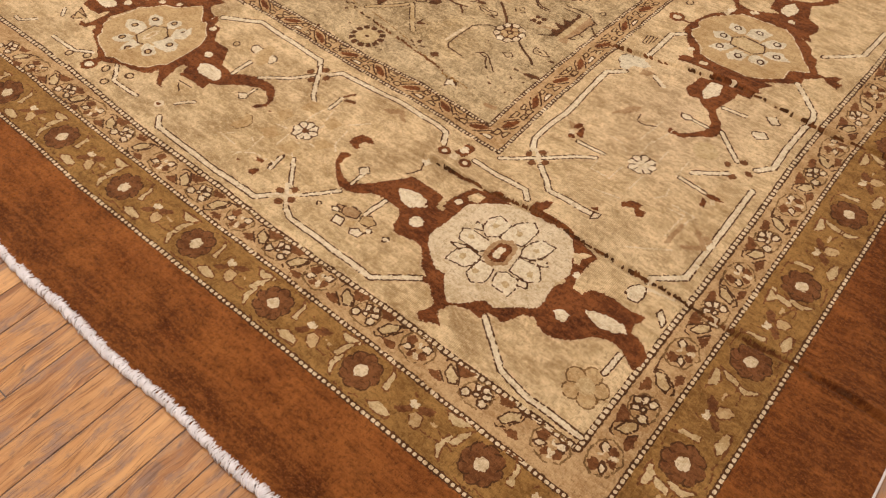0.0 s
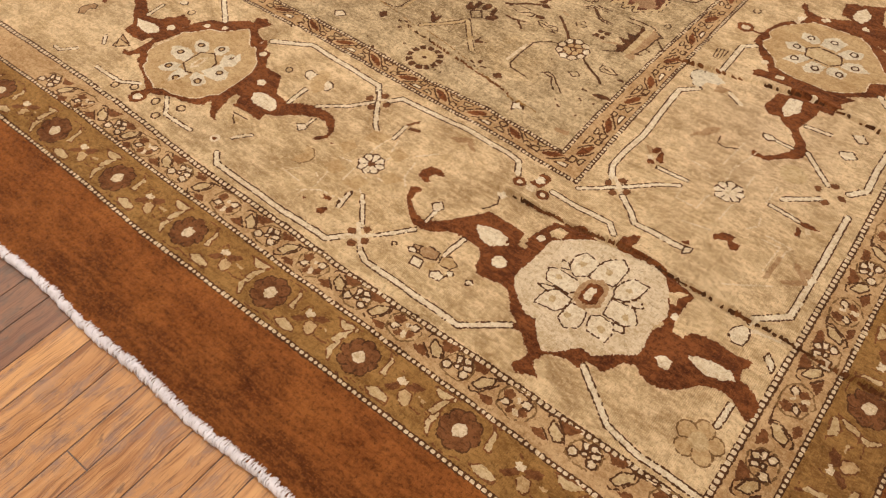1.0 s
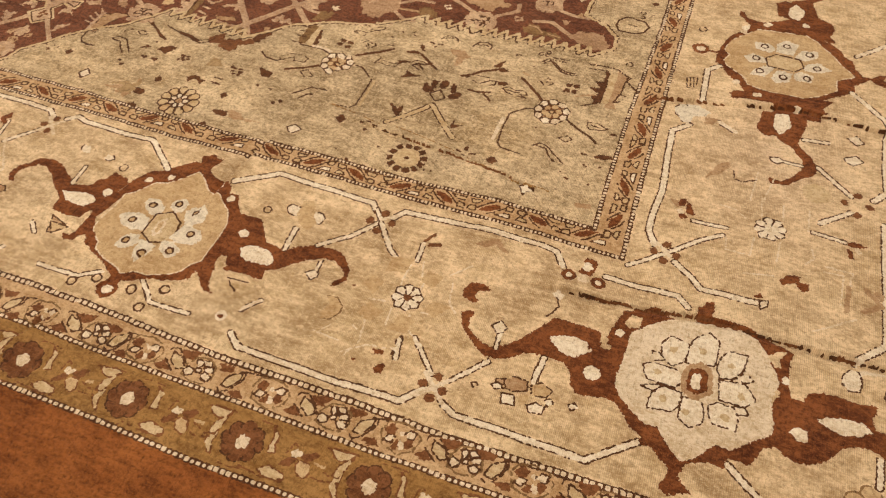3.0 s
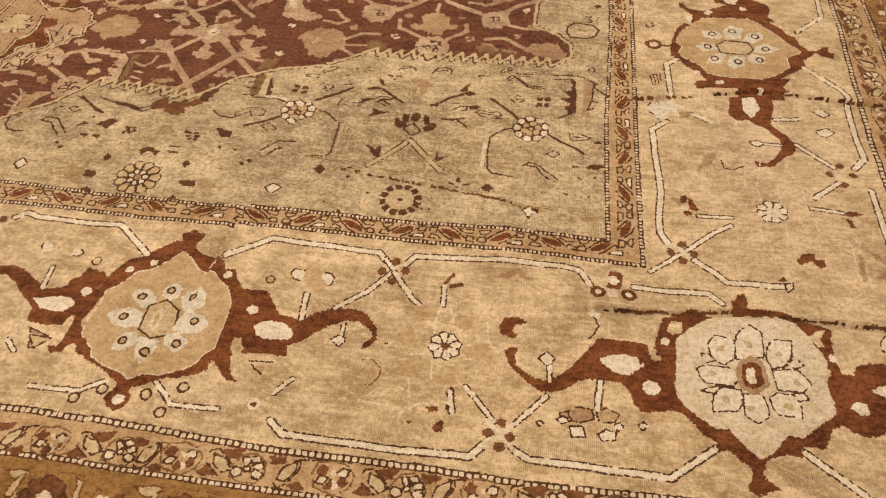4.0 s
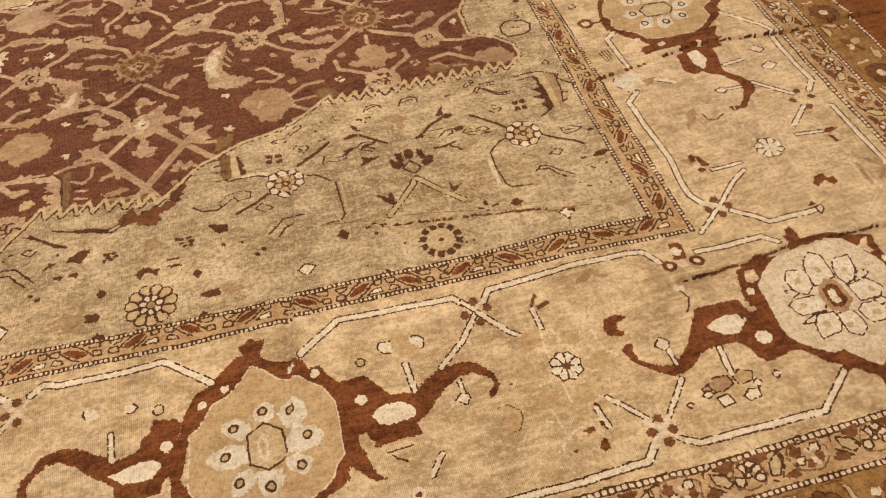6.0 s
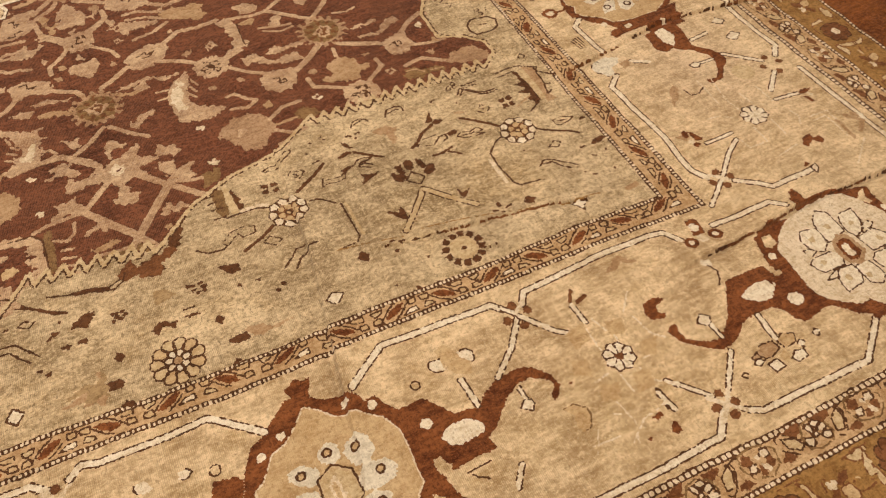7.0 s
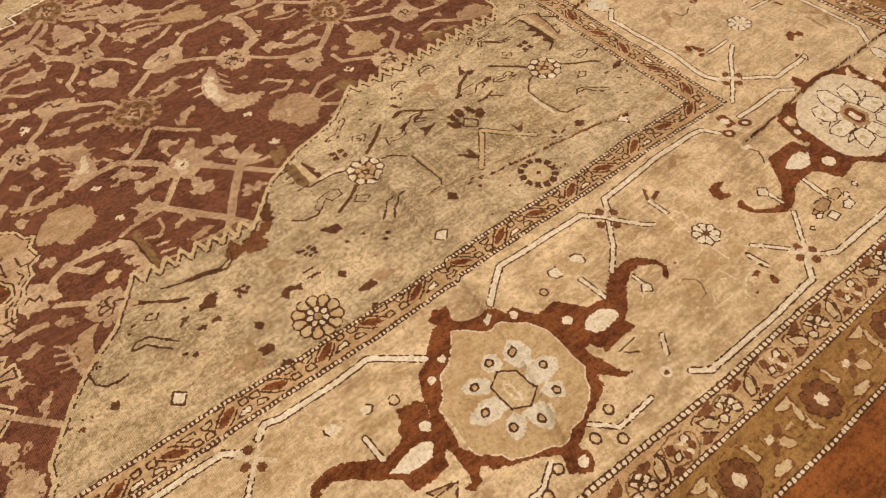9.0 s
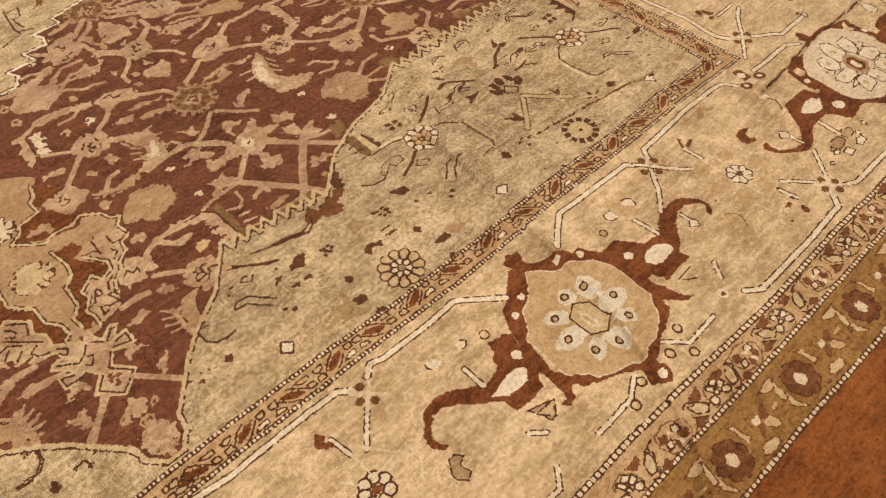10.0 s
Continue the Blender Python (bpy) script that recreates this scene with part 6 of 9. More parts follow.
fill("spandrel", "comb", "sepia", -41.8, 98.9, -39.9, 97.9, -40.1, 90.3, -40.2, 83.6, -43, 81.5, -42.3, 83.8, -44.1, 86, -41.6, 87.2, -45.3, 89.3, -41.7, 89.9, -44.2, 93, -41.5, 93.2)
fill("spandrel", "comb", "buff", -40.4, 98.8, -38, 98.2, -37.9, 91.3, -38.2, 83.6, -40.2, 83.4, -40.2, 91.5)
line("spandrel", "stem", "dark", 0.5, -47.5, 99.9, -42.7, 100.6, -38.5, 100.4, -34.9, 97.9, -35.3, 91, -36.8, 85.2)
line("spandrel", "stem", "dark", 0.5, -47.4, 98, -41.3, 98.9)
line("spandrel", "stem", "dark", 0.6, -42.6, 82.2, -45.3, 80.6)
line("spandrel", "stem", "dark", 0.5, -34.9, 98.2, -33.8, 97.2, -35, 95.6, -32.8, 93.2, -30.5, 91.4)
line("spandrel", "stem", "tan", 0.6, -42.1, 86.5, -45.6, 85.2, -48.1, 84)
line("spandrel", "stem", "dark", 0.5, -36.8, 85.2, -34.8, 86.2)
line("spandrel", "stem", "dark", 0.5, -36.1, 89.1, -33.6, 89)
fill("spandrel", "petal", "spandrel", -37, 103.7, -35.5, 104.9, -34.3, 103.7, -35.7, 102.5, edge='dark', width=0.36)
knot_square(-50.8, 88.5, 0.95)
knot_square(-48.6, 88.5, 0.95)
knot_square(-50.9, 86, 0.95)
knot_square(-48.8, 86, 0.95)
fill("spandrel", "petal", "spandrel", -59.5, 87.5, -57.5, 89.7, -55.4, 87.5, -57.8, 85.6, edge='dark', width=0.36)
knot_dot(-57.5, 87.7, 0.6)
fill("spandrel", "leaf", "sepia", -75.4, 90.2, -74, 92.1, -72.3, 93.9, -72.9, 90.7, -74.5, 89.4)
fill("spandrel", "leaf", "sepia", -74.3, 89.1, -71.9, 90.6, -70, 88.9, -72.4, 87.9)
line("spandrel", "stem", "sepia", 1, -74.2, 88.6, -78, 86.8, -80.9, 83.8, -83.1, 82.4)
fill("spandrel", "petal", "spandrel", -81.7, 82.2, -78.9, 84.3, -74.7, 84.5, -74.3, 83.1, -77.2, 80.8, -79.1, 81.5, edge='dark', width=0.36)
line("spandrel", "stem", "dark", 0.5, -74.4, 83.3, -72.1, 83.3, -72.2, 81.7, -73.9, 81.1)
fill("spandrel", "leaf", "sepia", -72.1, 83.3, -69.9, 84, -68.2, 83.3, -69.3, 82, -71.2, 82)
fill("spandrel", "petal", "spandrel", -69.5, 81.1, -67.6, 82.1, -65.3, 81.1, -62.8, 82, -61.6, 80.3, -63.8, 79.8, -61.6, 78.8, -65.5, 78.8, -67.9, 79.5, edge='dark', width=0.36)
line("spandrel", "stem", "dark", 0.5, -67.8, 80.7, -65.9, 80.3, -64.2, 80.5)
line("spandrel", "stem", "sepia", 1, -65.3, 87.6, -61.7, 84.5, -58.7, 81.4, -56.9, 79.3)
line("spandrel", "leaf", "tan", 0.8, -65.5, 89.9, -63.3, 89.4)
line("spandrel", "stem", "sepia", 0.8, -78.9, 77, -76.1, 77, -72.7, 78.2)
line("spandrel", "stem", "sepia", 0.8, -74.2, 76.8, -71.5, 74.4)
pale_flower(-52.8, 75.3, 5.0)
line("spandrel", "stem", "dark", 0.5, -57.9, 75, -60, 74.5, -63, 72.1, -64.3, 70.5, -64.4, 64, -64, 58, -62.4, 56.2, -57, 55.7)
line("spandrel", "stem", "pale", 1.1, -65.4, 68.4, -65.6, 58.8)
fill("spandrel", "petal", "spandrel", -41.9, 74.4, -38.7, 74.5, -35.7, 73, -37.5, 72.1, -40.8, 71.5, -41.7, 73, edge='dark', width=0.36)
line("spandrel", "stem", "dark", 0.5, -40.5, 73.3, -38.1, 73)
fill("spandrel", "leaf", "sepia", -35.5, 70.7, -33.5, 72.1, -32, 70.6)
line("spandrel", "stem", "dark", 0.8, -47.7, 73.2, -44.1, 70.5, -39.8, 68.3, -37.6, 66.3)
fill("spandrel", "petal", "spandrel", -48.2, 65.5, -45.8, 66.9, -44.3, 65.7, -45.9, 64.3, edge='dark', width=0.36)
line("spandrel", "stem", "dark", 0.5, -54.4, 60.1, -52.5, 61.6, -50.3, 61, -47.6, 58.4, -44.8, 56)
line("spandrel", "stem", "dark", 0.5, -53.6, 60.5, -50.4, 59.9, -48.9, 57.3, -47, 55.6)
fill("spandrel", "leaf", "sepia", -37.5, 60.7, -35.3, 62.6, -32.4, 62.9, -31.9, 61.6, -34.2, 60.5)
knot_dot(-40.3, 61, 0.5)
knot_dot(-39.6, 61.1, 0.5)
knot_dot(-39, 57, 0.5)
knot_dot(-38.3, 56.6, 0.5)
knot_dot(-34.5, 57.4, 0.5)
knot_dot(-44.3, 52.5, 0.5)
knot_dot(-42.7, 51.1, 0.5)
knot_dot(-42, 50.9, 0.5)
knot_dot(-36.1, 50.6, 0.5)
knot_dot(-71.4, 53.2, 0.7)
knot_dot(-71.3, 52.3, 0.7)
line("spandrel", "stem", "sepia", 0.6, -73.9, 51.2, -72.5, 50.9)
line("spandrel", "stem", "sepia", 0.7, -69.9, 51, -68.3, 51.4)
fill("spandrel", "leaf", "sepia", -65, 50.3, -63.3, 52.1, -61.7, 50.2, -62.6, 48.9, -64.2, 49.2)
knot_dot(-71.5, 49.8, 0.5)
fill("spandrel", "petal", "ivory", -53.4, 44.6, -51.9, 45.1, -49.3, 44, -51.1, 42.5, -51.8, 41.1, -52.5, 42.7, edge='dark', width=0.4)
line("spandrel", "leaf", "tan", 1.6, -37.2, 42.6, -34.3, 43.1)
open_dot(-36.7, 131.9, 0.8)
open_dot(-33.6, 132.5, 0.8)
open_dot(-36.5, 129.4, 0.8)
open_dot(-33.5, 130, 0.8)
fill("spandrel", "petal", "spandrel", -43.4, 125.6, -41.1, 127.8, -35, 127.1, -33.4, 124.5, -34.6, 121, -37.2, 119.5, -42.5, 120.2, -43.8, 122.7, edge='dark', width=0.7)
line("spandrel", "stem", "dark", 0.5, -40.1, 124.1, -37.2, 123.7)
line("spandrel", "stem", "dark", 0.5, -47.2, 140.5, -43, 143.3, -38.9, 145.1)
line("spandrel", "stem", "dark", 0.5, -46.9, 143.1, -44.2, 144.8)
fill("spandrel", "petal", "spandrel", -45.6, 138.7, -44, 140.1, -42.9, 138.4, -44.3, 136.9, edge='dark', width=0.36)
fill("spandrel", "leaf", "sepia", -35.2, 138.1, -33.5, 139.2, -32.3, 138.1, -33.8, 137)
fill("spandrel", "petal", "spandrel", -38.2, 143.4, -36.6, 144.8, -35.8, 143.1, -37.1, 141.9, edge='dark', width=0.36)

# spandrel: small motifs along the guard band
line("spandrel", "stem", "sepia", 0.8, -193.4, 77.3, -188.6, 75.1, -184.6, 71.5, -182.5, 70.2)
line("spandrel", "stem", "sepia", 1, -178.4, 74.4, -174.4, 74, -170.2, 72.3)
line("spandrel", "stem", "dark", 0.5, -170.2, 72.3, -165.6, 73.9)
fill("spandrel", "leaf", "sepia", -144.5, 66.4, -139, 65.2, -139.2, 62.9, -141.4, 62.5, -142.8, 64.3)
knot_dot(-152.3, 63.7, 0.75)
knot_dot(-149.2, 63.3, 0.75)
knot_dot(-151.2, 61.7, 0.75)
knot_dot(-149, 61.9, 0.75)
knot_dot(-170.6, 63.6, 0.75)
knot_dot(-168.4, 63.9, 0.75)
knot_dot(-170.9, 61.6, 0.75)
knot_dot(-168.8, 61.4, 0.75)
knot_dot(-150.6, 62.7, 0.01)
knot_dot(-169.8, 62.5, 0.01)
fill("spandrel", "leaf", "sepia", -163.2, 54.3, -162.3, 55.6, -160.3, 56.5, -159.1, 55.2, -161.3, 54.3, -162, 52.8)
fill("spandrel", "leaf", "sepia", -159, 53.9, -157.2, 55, -157.8, 53)
line("spandrel", "stem", "dark", 0.5, -154.9, 57.1, -152.3, 57.2)
line("spandrel", "stem", "dark", 0.5, -154.3, 54.7, -152.2, 54.9)
fill("spandrel", "square", "sepia", -173.1, 51.1, -171.9, 52.9, -170.2, 51, -171.5, 49.7)
fill("spandrel", "square", "sepia", -149.2, 50.4, -148, 52, -146.5, 50.5, -147.7, 49.1)
knot_dot(-182.8, 59.6, 0.75)
knot_dot(-179.1, 59.4, 0.75)
knot_dot(-140.7, 58.4, 0.75)
knot_dot(-130.7, 54.4, 0.75)
knot_dot(-132.5, 52.7, 0.75)
fill("spandrel", "leaf", "sepia", -137.5, 58.9, -135.2, 58.4, -135.9, 57.1)
fill("spandrel", "oval", "sepia", -176.5, 44.3, -175.2, 45.5, -172.8, 45.4, -171.4, 44.2, -172.5, 42.8, -175.3, 43.1)
fill("spandrel", "oval", "sepia", -147.8, 43.9, -145.9, 44.7, -142.9, 44.5, -142.9, 42.5, -145.5, 42.1, -147.4, 43)
fill("spandrel", "leaf", "sepia", -180.5, 64, -179.7, 65.7, -178.1, 66.6, -175.4, 67.3, -176.2, 65, -177.3, 63, -179, 64)
line("spandrel", "stem", "sepia", 0.6, -186, 63.1, -183.6, 64.9)
fill("spandrel", "leaf", "tan", -185.5, 44.3, -181.4, 44.8, -180.7, 46.6, -179.1, 46.8, -177.3, 45.3, -175.9, 44.3, -175.7, 41.6, -176.6, 39.9, -178.5, 41.9, -181.3, 41.8, -179.9, 43.2, -185.3, 43.4, teeth=0.3)
fill("spandrel", "leaf", "tan", -143.9, 45.5, -141.9, 46.3, -138.9, 45.6, -137.3, 44, -130.7, 44.2, -137.1, 42.8, -139.9, 42, -142.1, 42.6, teeth=0.3)
line("spandrel", "leaf", "tan", 1.2, -176.8, 48.9, -175.7, 46.8)
great_flower(-159.6, 44.1)
fill("spandrel", "leaf", "sepia", -173.6, 38.4, -172.4, 39.5, -170.6, 38.4, -171.4, 37.1)
fill("spandrel", "leaf", "sepia", -148.9, 37.5, -147.5, 38.7, -146.1, 37.4)

# spandrel: comb and serrated leaves by the second saw-toothed edge
fill("spandrel", "comb", "moss", -139, 92.2, -135.9, 91.6, -136.2, 82.6, -137.9, 80.8, -139.2, 84)
fill("spandrel", "comb", "sepia", -134.6, 92, -133.5, 89.2, -132.7, 87.2, -132, 84.8, -132.1, 82.5, -134, 82.2)
fill("spandrel", "comb", "buff", -135.9, 92.1, -134.4, 91.7, -133.9, 82.6, -133.9, 80.9, -135.7, 81.6, -136, 84.1)
line("spandrel", "finger", "spandrel", 0.8, -133, 89.3, -129.2, 88.2)
line("spandrel", "finger", "spandrel", 0.8, -132.7, 87.2, -129.5, 86)
line("spandrel", "finger", "spandrel", 0.8, -132.6, 84.9, -129.5, 83.5)
line("spandrel", "stem", "dark", 0.55, -140.9, 87.6, -138.2, 87.9)
line("spandrel", "stem", "dark", 0.55, -140.7, 85.1, -137.6, 85.1)
line("spandrel", "stem", "dark", 0.55, -140.7, 81.8, -137.5, 81.7)
line("spandrel", "stem", "dark", 0.55, -141.1, 90.1, -138.4, 90.4)
line("spandrel", "stem", "dark", 0.5, -137.5, 80.8, -133.8, 81.1, -129.1, 80.6, -126.5, 79.5)
line("spandrel", "stem", "pale", 1, -133.2, 81.7, -128.7, 81.4, -126.5, 80.5)
knot_square(-125.1, 87.5, 0.9)
knot_square(-122.5, 87.2, 0.9)
knot_square(-125.3, 85.4, 0.9)
knot_square(-122.6, 85, 0.9)
pale_flower(-122.1, 75.9, 5.0)
fill("spandrel", "serrated_leaf", "sepia", -161.2, 77.2, -159, 76.9, -157.8, 78.3, -156.2, 76.3, -154.5, 76.3, -156, 74.1, -155.8, 72.2, -158.2, 72.2, -158.8, 70.3, -160.8, 71.7, -161.7, 73.3, -161.9, 75.5, teeth=0.5)
fill("spandrel", "serrated_leaf", "sepia", -151.8, 83.3, -148.8, 84.2, -148, 82.4, -149.8, 81.2, -148.3, 79.8, -150.5, 79.4, -149.4, 77.6, -152.1, 77, -151.3, 74.4, -153.8, 77, teeth=0.4)
fill("spandrel", "leaf", "sepia", -179.2, 66.1, -178.1, 65.8, -176.8, 66.2, -174.4, 67, -175.3, 64.7, -176.8, 62.6, -178.2, 64, -179.5, 64.1)
line("spandrel", "stem", "sepia", 0.8, -191.5, 77.3, -189, 75.4, -184.9, 72.2, -180.7, 69.4)
fill("spandrel", "petal", "spandrel", -192, 70.5, -190.3, 71.6, -188, 70.4, -189.4, 68.9, edge='dark', width=0.36)
knot_dot(-182.7, 67.6, 0.6)
knot_dot(-196.4, 69.1, 0.6)
knot_dot(-194.7, 70.8, 0.6)
knot_dot(-184.2, 64.5, 0.75)
knot_dot(-178.3, 59.7, 0.75)
knot_dot(-178.2, 59.1, 0.75)
fill("spandrel", "leaf", "sepia", -163.3, 54.8, -161.3, 55.3, -159.8, 56.5, -158.5, 55.1, -156.7, 55.2, -158.2, 53.8, -160.6, 54.7, -161.7, 53.2)
line("spandrel", "stem", "sepia", 0.7, -177.8, 73.7, -174.5, 73, -169, 71.1)
fill("spandrel", "oval", "sepia", -177.7, 60.7, -177.2, 59.4, -177.9, 58, -178.6, 59)
knot_dot(-181.7, 59.6, 0.8)
knot_dot(-181.9, 59.1, 0.8)
knot_dot(-194.3, 70.9, 0.5)
knot_dot(-196.4, 69.2, 0.5)
knot_dot(-182.7, 67.6, 0.5)
line("spandrel", "stem", "sepia", 0.6, -184.4, 63.9, -182.7, 64.7)
line("spandrel", "stem", "dark", 0.5, -198, 64.7, -196, 66.1, -193.2, 65.7, -190.5, 62.7, -188, 59.7)
line("spandrel", "stem", "dark", 0.5, -196.6, 64, -194.5, 64, -192.5, 61.3, -190.4, 59.1)
line("spandrel", "stem", "dark", 0.5, -198, 64.7, -196.6, 64)
knot_dot(-188.6, 55.6, 0.75)
knot_dot(-186.9, 53.9, 0.75)
line("spandrel", "stem", "dark", 0.5, -204.4, 58.9, -201.1, 59.3)
fill("spandrel", "petal", "spandrel", -140.8, 73.1, -138.4, 75.5, -135.5, 76.2, -131.8, 75.4, -132.1, 73, -135.6, 72.7, -136.3, 74.4, -139.8, 72, edge='dark', width=0.36)
line("spandrel", "stem", "sepia", 1, -127.3, 73.1, -131.6, 70.2, -136.4, 68.2)
line("spandrel", "stem", "dark", 0.6, -147.7, 73.8, -145.1, 71.8, -141.4, 71.2, -139.8, 72)
knot_dot(-214, 55.5, 0.5)
knot_dot(-212.1, 54.7, 0.5)
knot_dot(-216.9, 55.1, 0.5)
knot_dot(-214.9, 53.3, 0.8)

# the field: stepped outline, lattice and blossoms
FIELD_EDGE = [(-48.6, 147.9)] + pairs((-54, 138.7, -54.6, 124.8, -46, 120.8, -42.2, 115.9, -42.1, 110.2, -48.2, 104.7)) + toothed(-48.2, 104.7, -107.0, 104.8, 15, 4.0) + pairs((-117, 98.9, -131.9, 95.6, -144.4, 89.7, -157.1, 78.3)) + toothed(-157.1, 78.3, -190.6, 81.9, 8, 4.4) + pairs((-197.5, 73.5, -203.1, 69.5, -208.8, 65.7, -214.7, 60.2, -223.5, 49.9, -224.4, 45.4, -227.4, 41.8, -233.1, 45.9, -234.1, 49.7, -242.5, 58.3, -250.7, 66.1, -257.3, 69))
half = [p for p in FIELD_EDGE if p[0] > FIELD_MIDDLE]
whole_field = half + [(2 * FIELD_MIDDLE - x, y) for x, y in half[::-1]]
whole_field = whole_field + [(x, RUG_Y0 + RUG_Y1 - y) for x, y in whole_field[::-1]]
outline("field", "field", whole_field, "brown field with a tan lattice of blossoms")
edge_pts = half + [(2 * FIELD_MIDDLE - x, y) for x, y in half[::-1]]


def field_ribbon():
    """The pale ribbon along the field's edge, with a dark thread on its outer side."""
    where, x, y = grid_in(edge_pts, 3)
    d, within = reach(edge_pts, x, y), inside(whole_field, x, y)
    lay(where, (d < 0.95) & (d >= 0.52) & ~within, piece("field", "outline", "dark"))
    lay(where, d < 0.5, piece("field", "field_edge", "buff"))


field_ribbon()
fill("spandrel", "leaf", "dark", -251.7, 56.2, -250.6, 55, -251.7, 53, -252.8, 54.5)
line("spandrel", "stem", "dark", 0.5, -251, 64.9, -251.1, 62.2, -253.2, 59.8, -255.6, 60.1, -257.8, 60)
line("spandrel", "stem", "dark", 0.5, -246.9, 55.3, -244.2, 55.3, -243.7, 53.5)
fill("spandrel", "dot", "dark", -243.9, 54.5, -243.1, 53.7, -243.8, 52.9)

# the field: stems, leaves and blossoms round the far rosettes
fill("field", "blossom", "lattice", -170.1, 199, -175.2, 191.7, -178.9, 191.1, -182.4, 193, -185.5, 192.8, -185.6, 194.6, -181.7, 196.3, -180.7, 199.6, -176.7, 200, -173, 200.2, teeth=0.3)
line("field", "squiggle", "dark", 0.45, -179.4, 196.9, -177.3, 197.4, -177.6, 195.1, -175.6, 195.7, -177.1, 193.6, -179.1, 195.3)
line("field", "stem", "lattice", 1.8, -171.1, 198.3, -167.3, 201.8, -163.7, 205.6)
fill("field", "bud", "tan", -188, 187.8, -185.9, 188.1, -185.1, 185.6, -187.3, 185.3, teeth=0.15)
line("field", "stem", "lattice", 1.4, -175.6, 185.1, -182.6, 185.5, -188.4, 181.1)
fill("field", "leaf", "lattice", -175.3, 183, -174.5, 178.8, -171.3, 178.1, -173.6, 175.4, -177, 174.2, -179.2, 175.7, -181.2, 175.7, -181.3, 178.7, -178.1, 179.6, teeth=0.3)
line("field", "stem", "lattice", 1.4, -181.3, 177.5, -186.9, 178.3)
line("field", "stem", "lattice", 1.4, -175.7, 169.2, -179.1, 170.3, -182.2, 170.2, -186.9, 174.4, -189.5, 175.1)
fill("field", "blossom", "lattice", -204.1, 178.5, -200.8, 182.7, -196.8, 184.6, -194.6, 184.3, -191.4, 183, -187.9, 180.2, -188, 175.4, -190.3, 172, -193.1, 171, -194.7, 168.7, -198.9, 171.6, -203.1, 174.7, teeth=0.3)
fill("field", "bud", "lattice", -206.8, 172.6, -204.9, 172.9, -203.1, 170.7, -204.8, 169.1, -206.8, 170, teeth=0.15)
bud_eye(-205.2, 171.4)
fill("field", "bud", "tan", -188.5, 170.1, -186.3, 170.6, -185.1, 167.7, -186.7, 166.2, -188.6, 167.4, teeth=0.15)
fill("field", "leaf", "lattice", -183.8, 162.9, -188.7, 165.3, -193.5, 167.2, -198.2, 167.4, -203.2, 166.7, -200.1, 163.5, -194.7, 163.1, -188.4, 162.3, -184.3, 160.7, teeth=0.3)
line("field", "stem", "lattice", 1.2, -188.4, 162.3, -191.8, 160.2, -196.2, 160.2)
fill("field", "bud", "pale", -190.3, 155.9, -188.2, 157.2, -186.2, 155.5, -187.9, 153.2, -189.9, 154.1, teeth=0.15)
bud_eye(-188.5, 155.6)
fill("field", "blossom", "lattice", -183.3, 162.7, -180.5, 163, -178, 163.2, -175, 163.2, -171.7, 160.6, -170.4, 155.3, -172.7, 154.9, -177, 156.2, -180.5, 155.2, -182.5, 155.8, -182.5, 158.1, teeth=0.3)
line("field", "squiggle", "dark", 0.45, -180.2, 161.5, -177.7, 162, -178, 159.6, -175.2, 159.9, -176.5, 158.8, -178.4, 158.9)
line("field", "stem", "lattice", 1.7, -180.9, 156.4, -185.4, 151.7, -190.7, 148.1)
line("field", "stem", "lattice", 1.7, -171.3, 155.4, -164.5, 151.2, -163.1, 148.5)
fill("field", "leaf", "lattice", -178.3, 151.5, -174.7, 151.5, -171.2, 151.1, -166, 148.8, -167.8, 147.6, -171.6, 149.1, -173.7, 149.7, -177, 149.3, teeth=0.3)
fill("field", "leaf", "lattice", -183.7, 149.6, -181.4, 149.4, -178.8, 148.6, -176.9, 148.5, -178.9, 146, -181.3, 147, -184.1, 147.8, teeth=0.3)
fill("field", "leaf", "tan", -176.3, 146, -173.6, 145.8, -170.5, 144.9, -167.1, 143.7, -167.4, 141.7, -172.5, 143.3, -174.6, 143.2, -176.5, 144.3, teeth=0.3)
fill("field", "leaf", "lattice", -162.9, 197.1, -160.8, 199.7, -157.7, 197.4, -156.6, 193.4, -155.2, 190.1, -152.1, 189.7, -152.3, 187, -155.9, 188.9, -159.5, 190.3, -161.5, 188.7, -163.3, 192, -165, 191, teeth=0.3)
fill("field", "leaf", "tan", -168.4, 189.9, -163.2, 189.5, -162.3, 187.3, -166.6, 187.2, teeth=0.3)
fill("field", "leaf", "lattice", -158.1, 206.6, -153.9, 204.2, -147.8, 200.8, -142, 198.8, -134.5, 192, -138.8, 188.9, -143.3, 189.2, -146.8, 194.8, -151.4, 198.6, -155.8, 202.7, teeth=0.3)
line("field", "squiggle", "dark", 0.45, -144.6, 195.4, -142.5, 195.8, -142.3, 193.1, -139.8, 193.4, -140.3, 191)
fill("field", "bud", "rose", -153.5, 194.5, -151, 195.3, -149.7, 192.9, -151.4, 190.9, -153.7, 192.3, teeth=0.15)
fill("field", "bud", "lattice", -150, 184.6, -147.6, 184, -146.7, 181.7, -148.5, 180.7, -150.1, 182.4, teeth=0.15)
bud_eye(-148.3, 182.9)
line("field", "stem", "lattice", 1.8, -149.8, 190.6, -149.2, 186.2, -152.8, 182.9, -156.7, 180.5)
line("field", "stem", "lattice", 1.6, -171, 191.7, -170.5, 185.9, -163.5, 179.5)
line("field", "stem", "lattice", 1.5, -156.4, 172.1, -150.8, 166.3, -149.6, 162.9)
field_flower(-159.8, 176.6, 4.3)
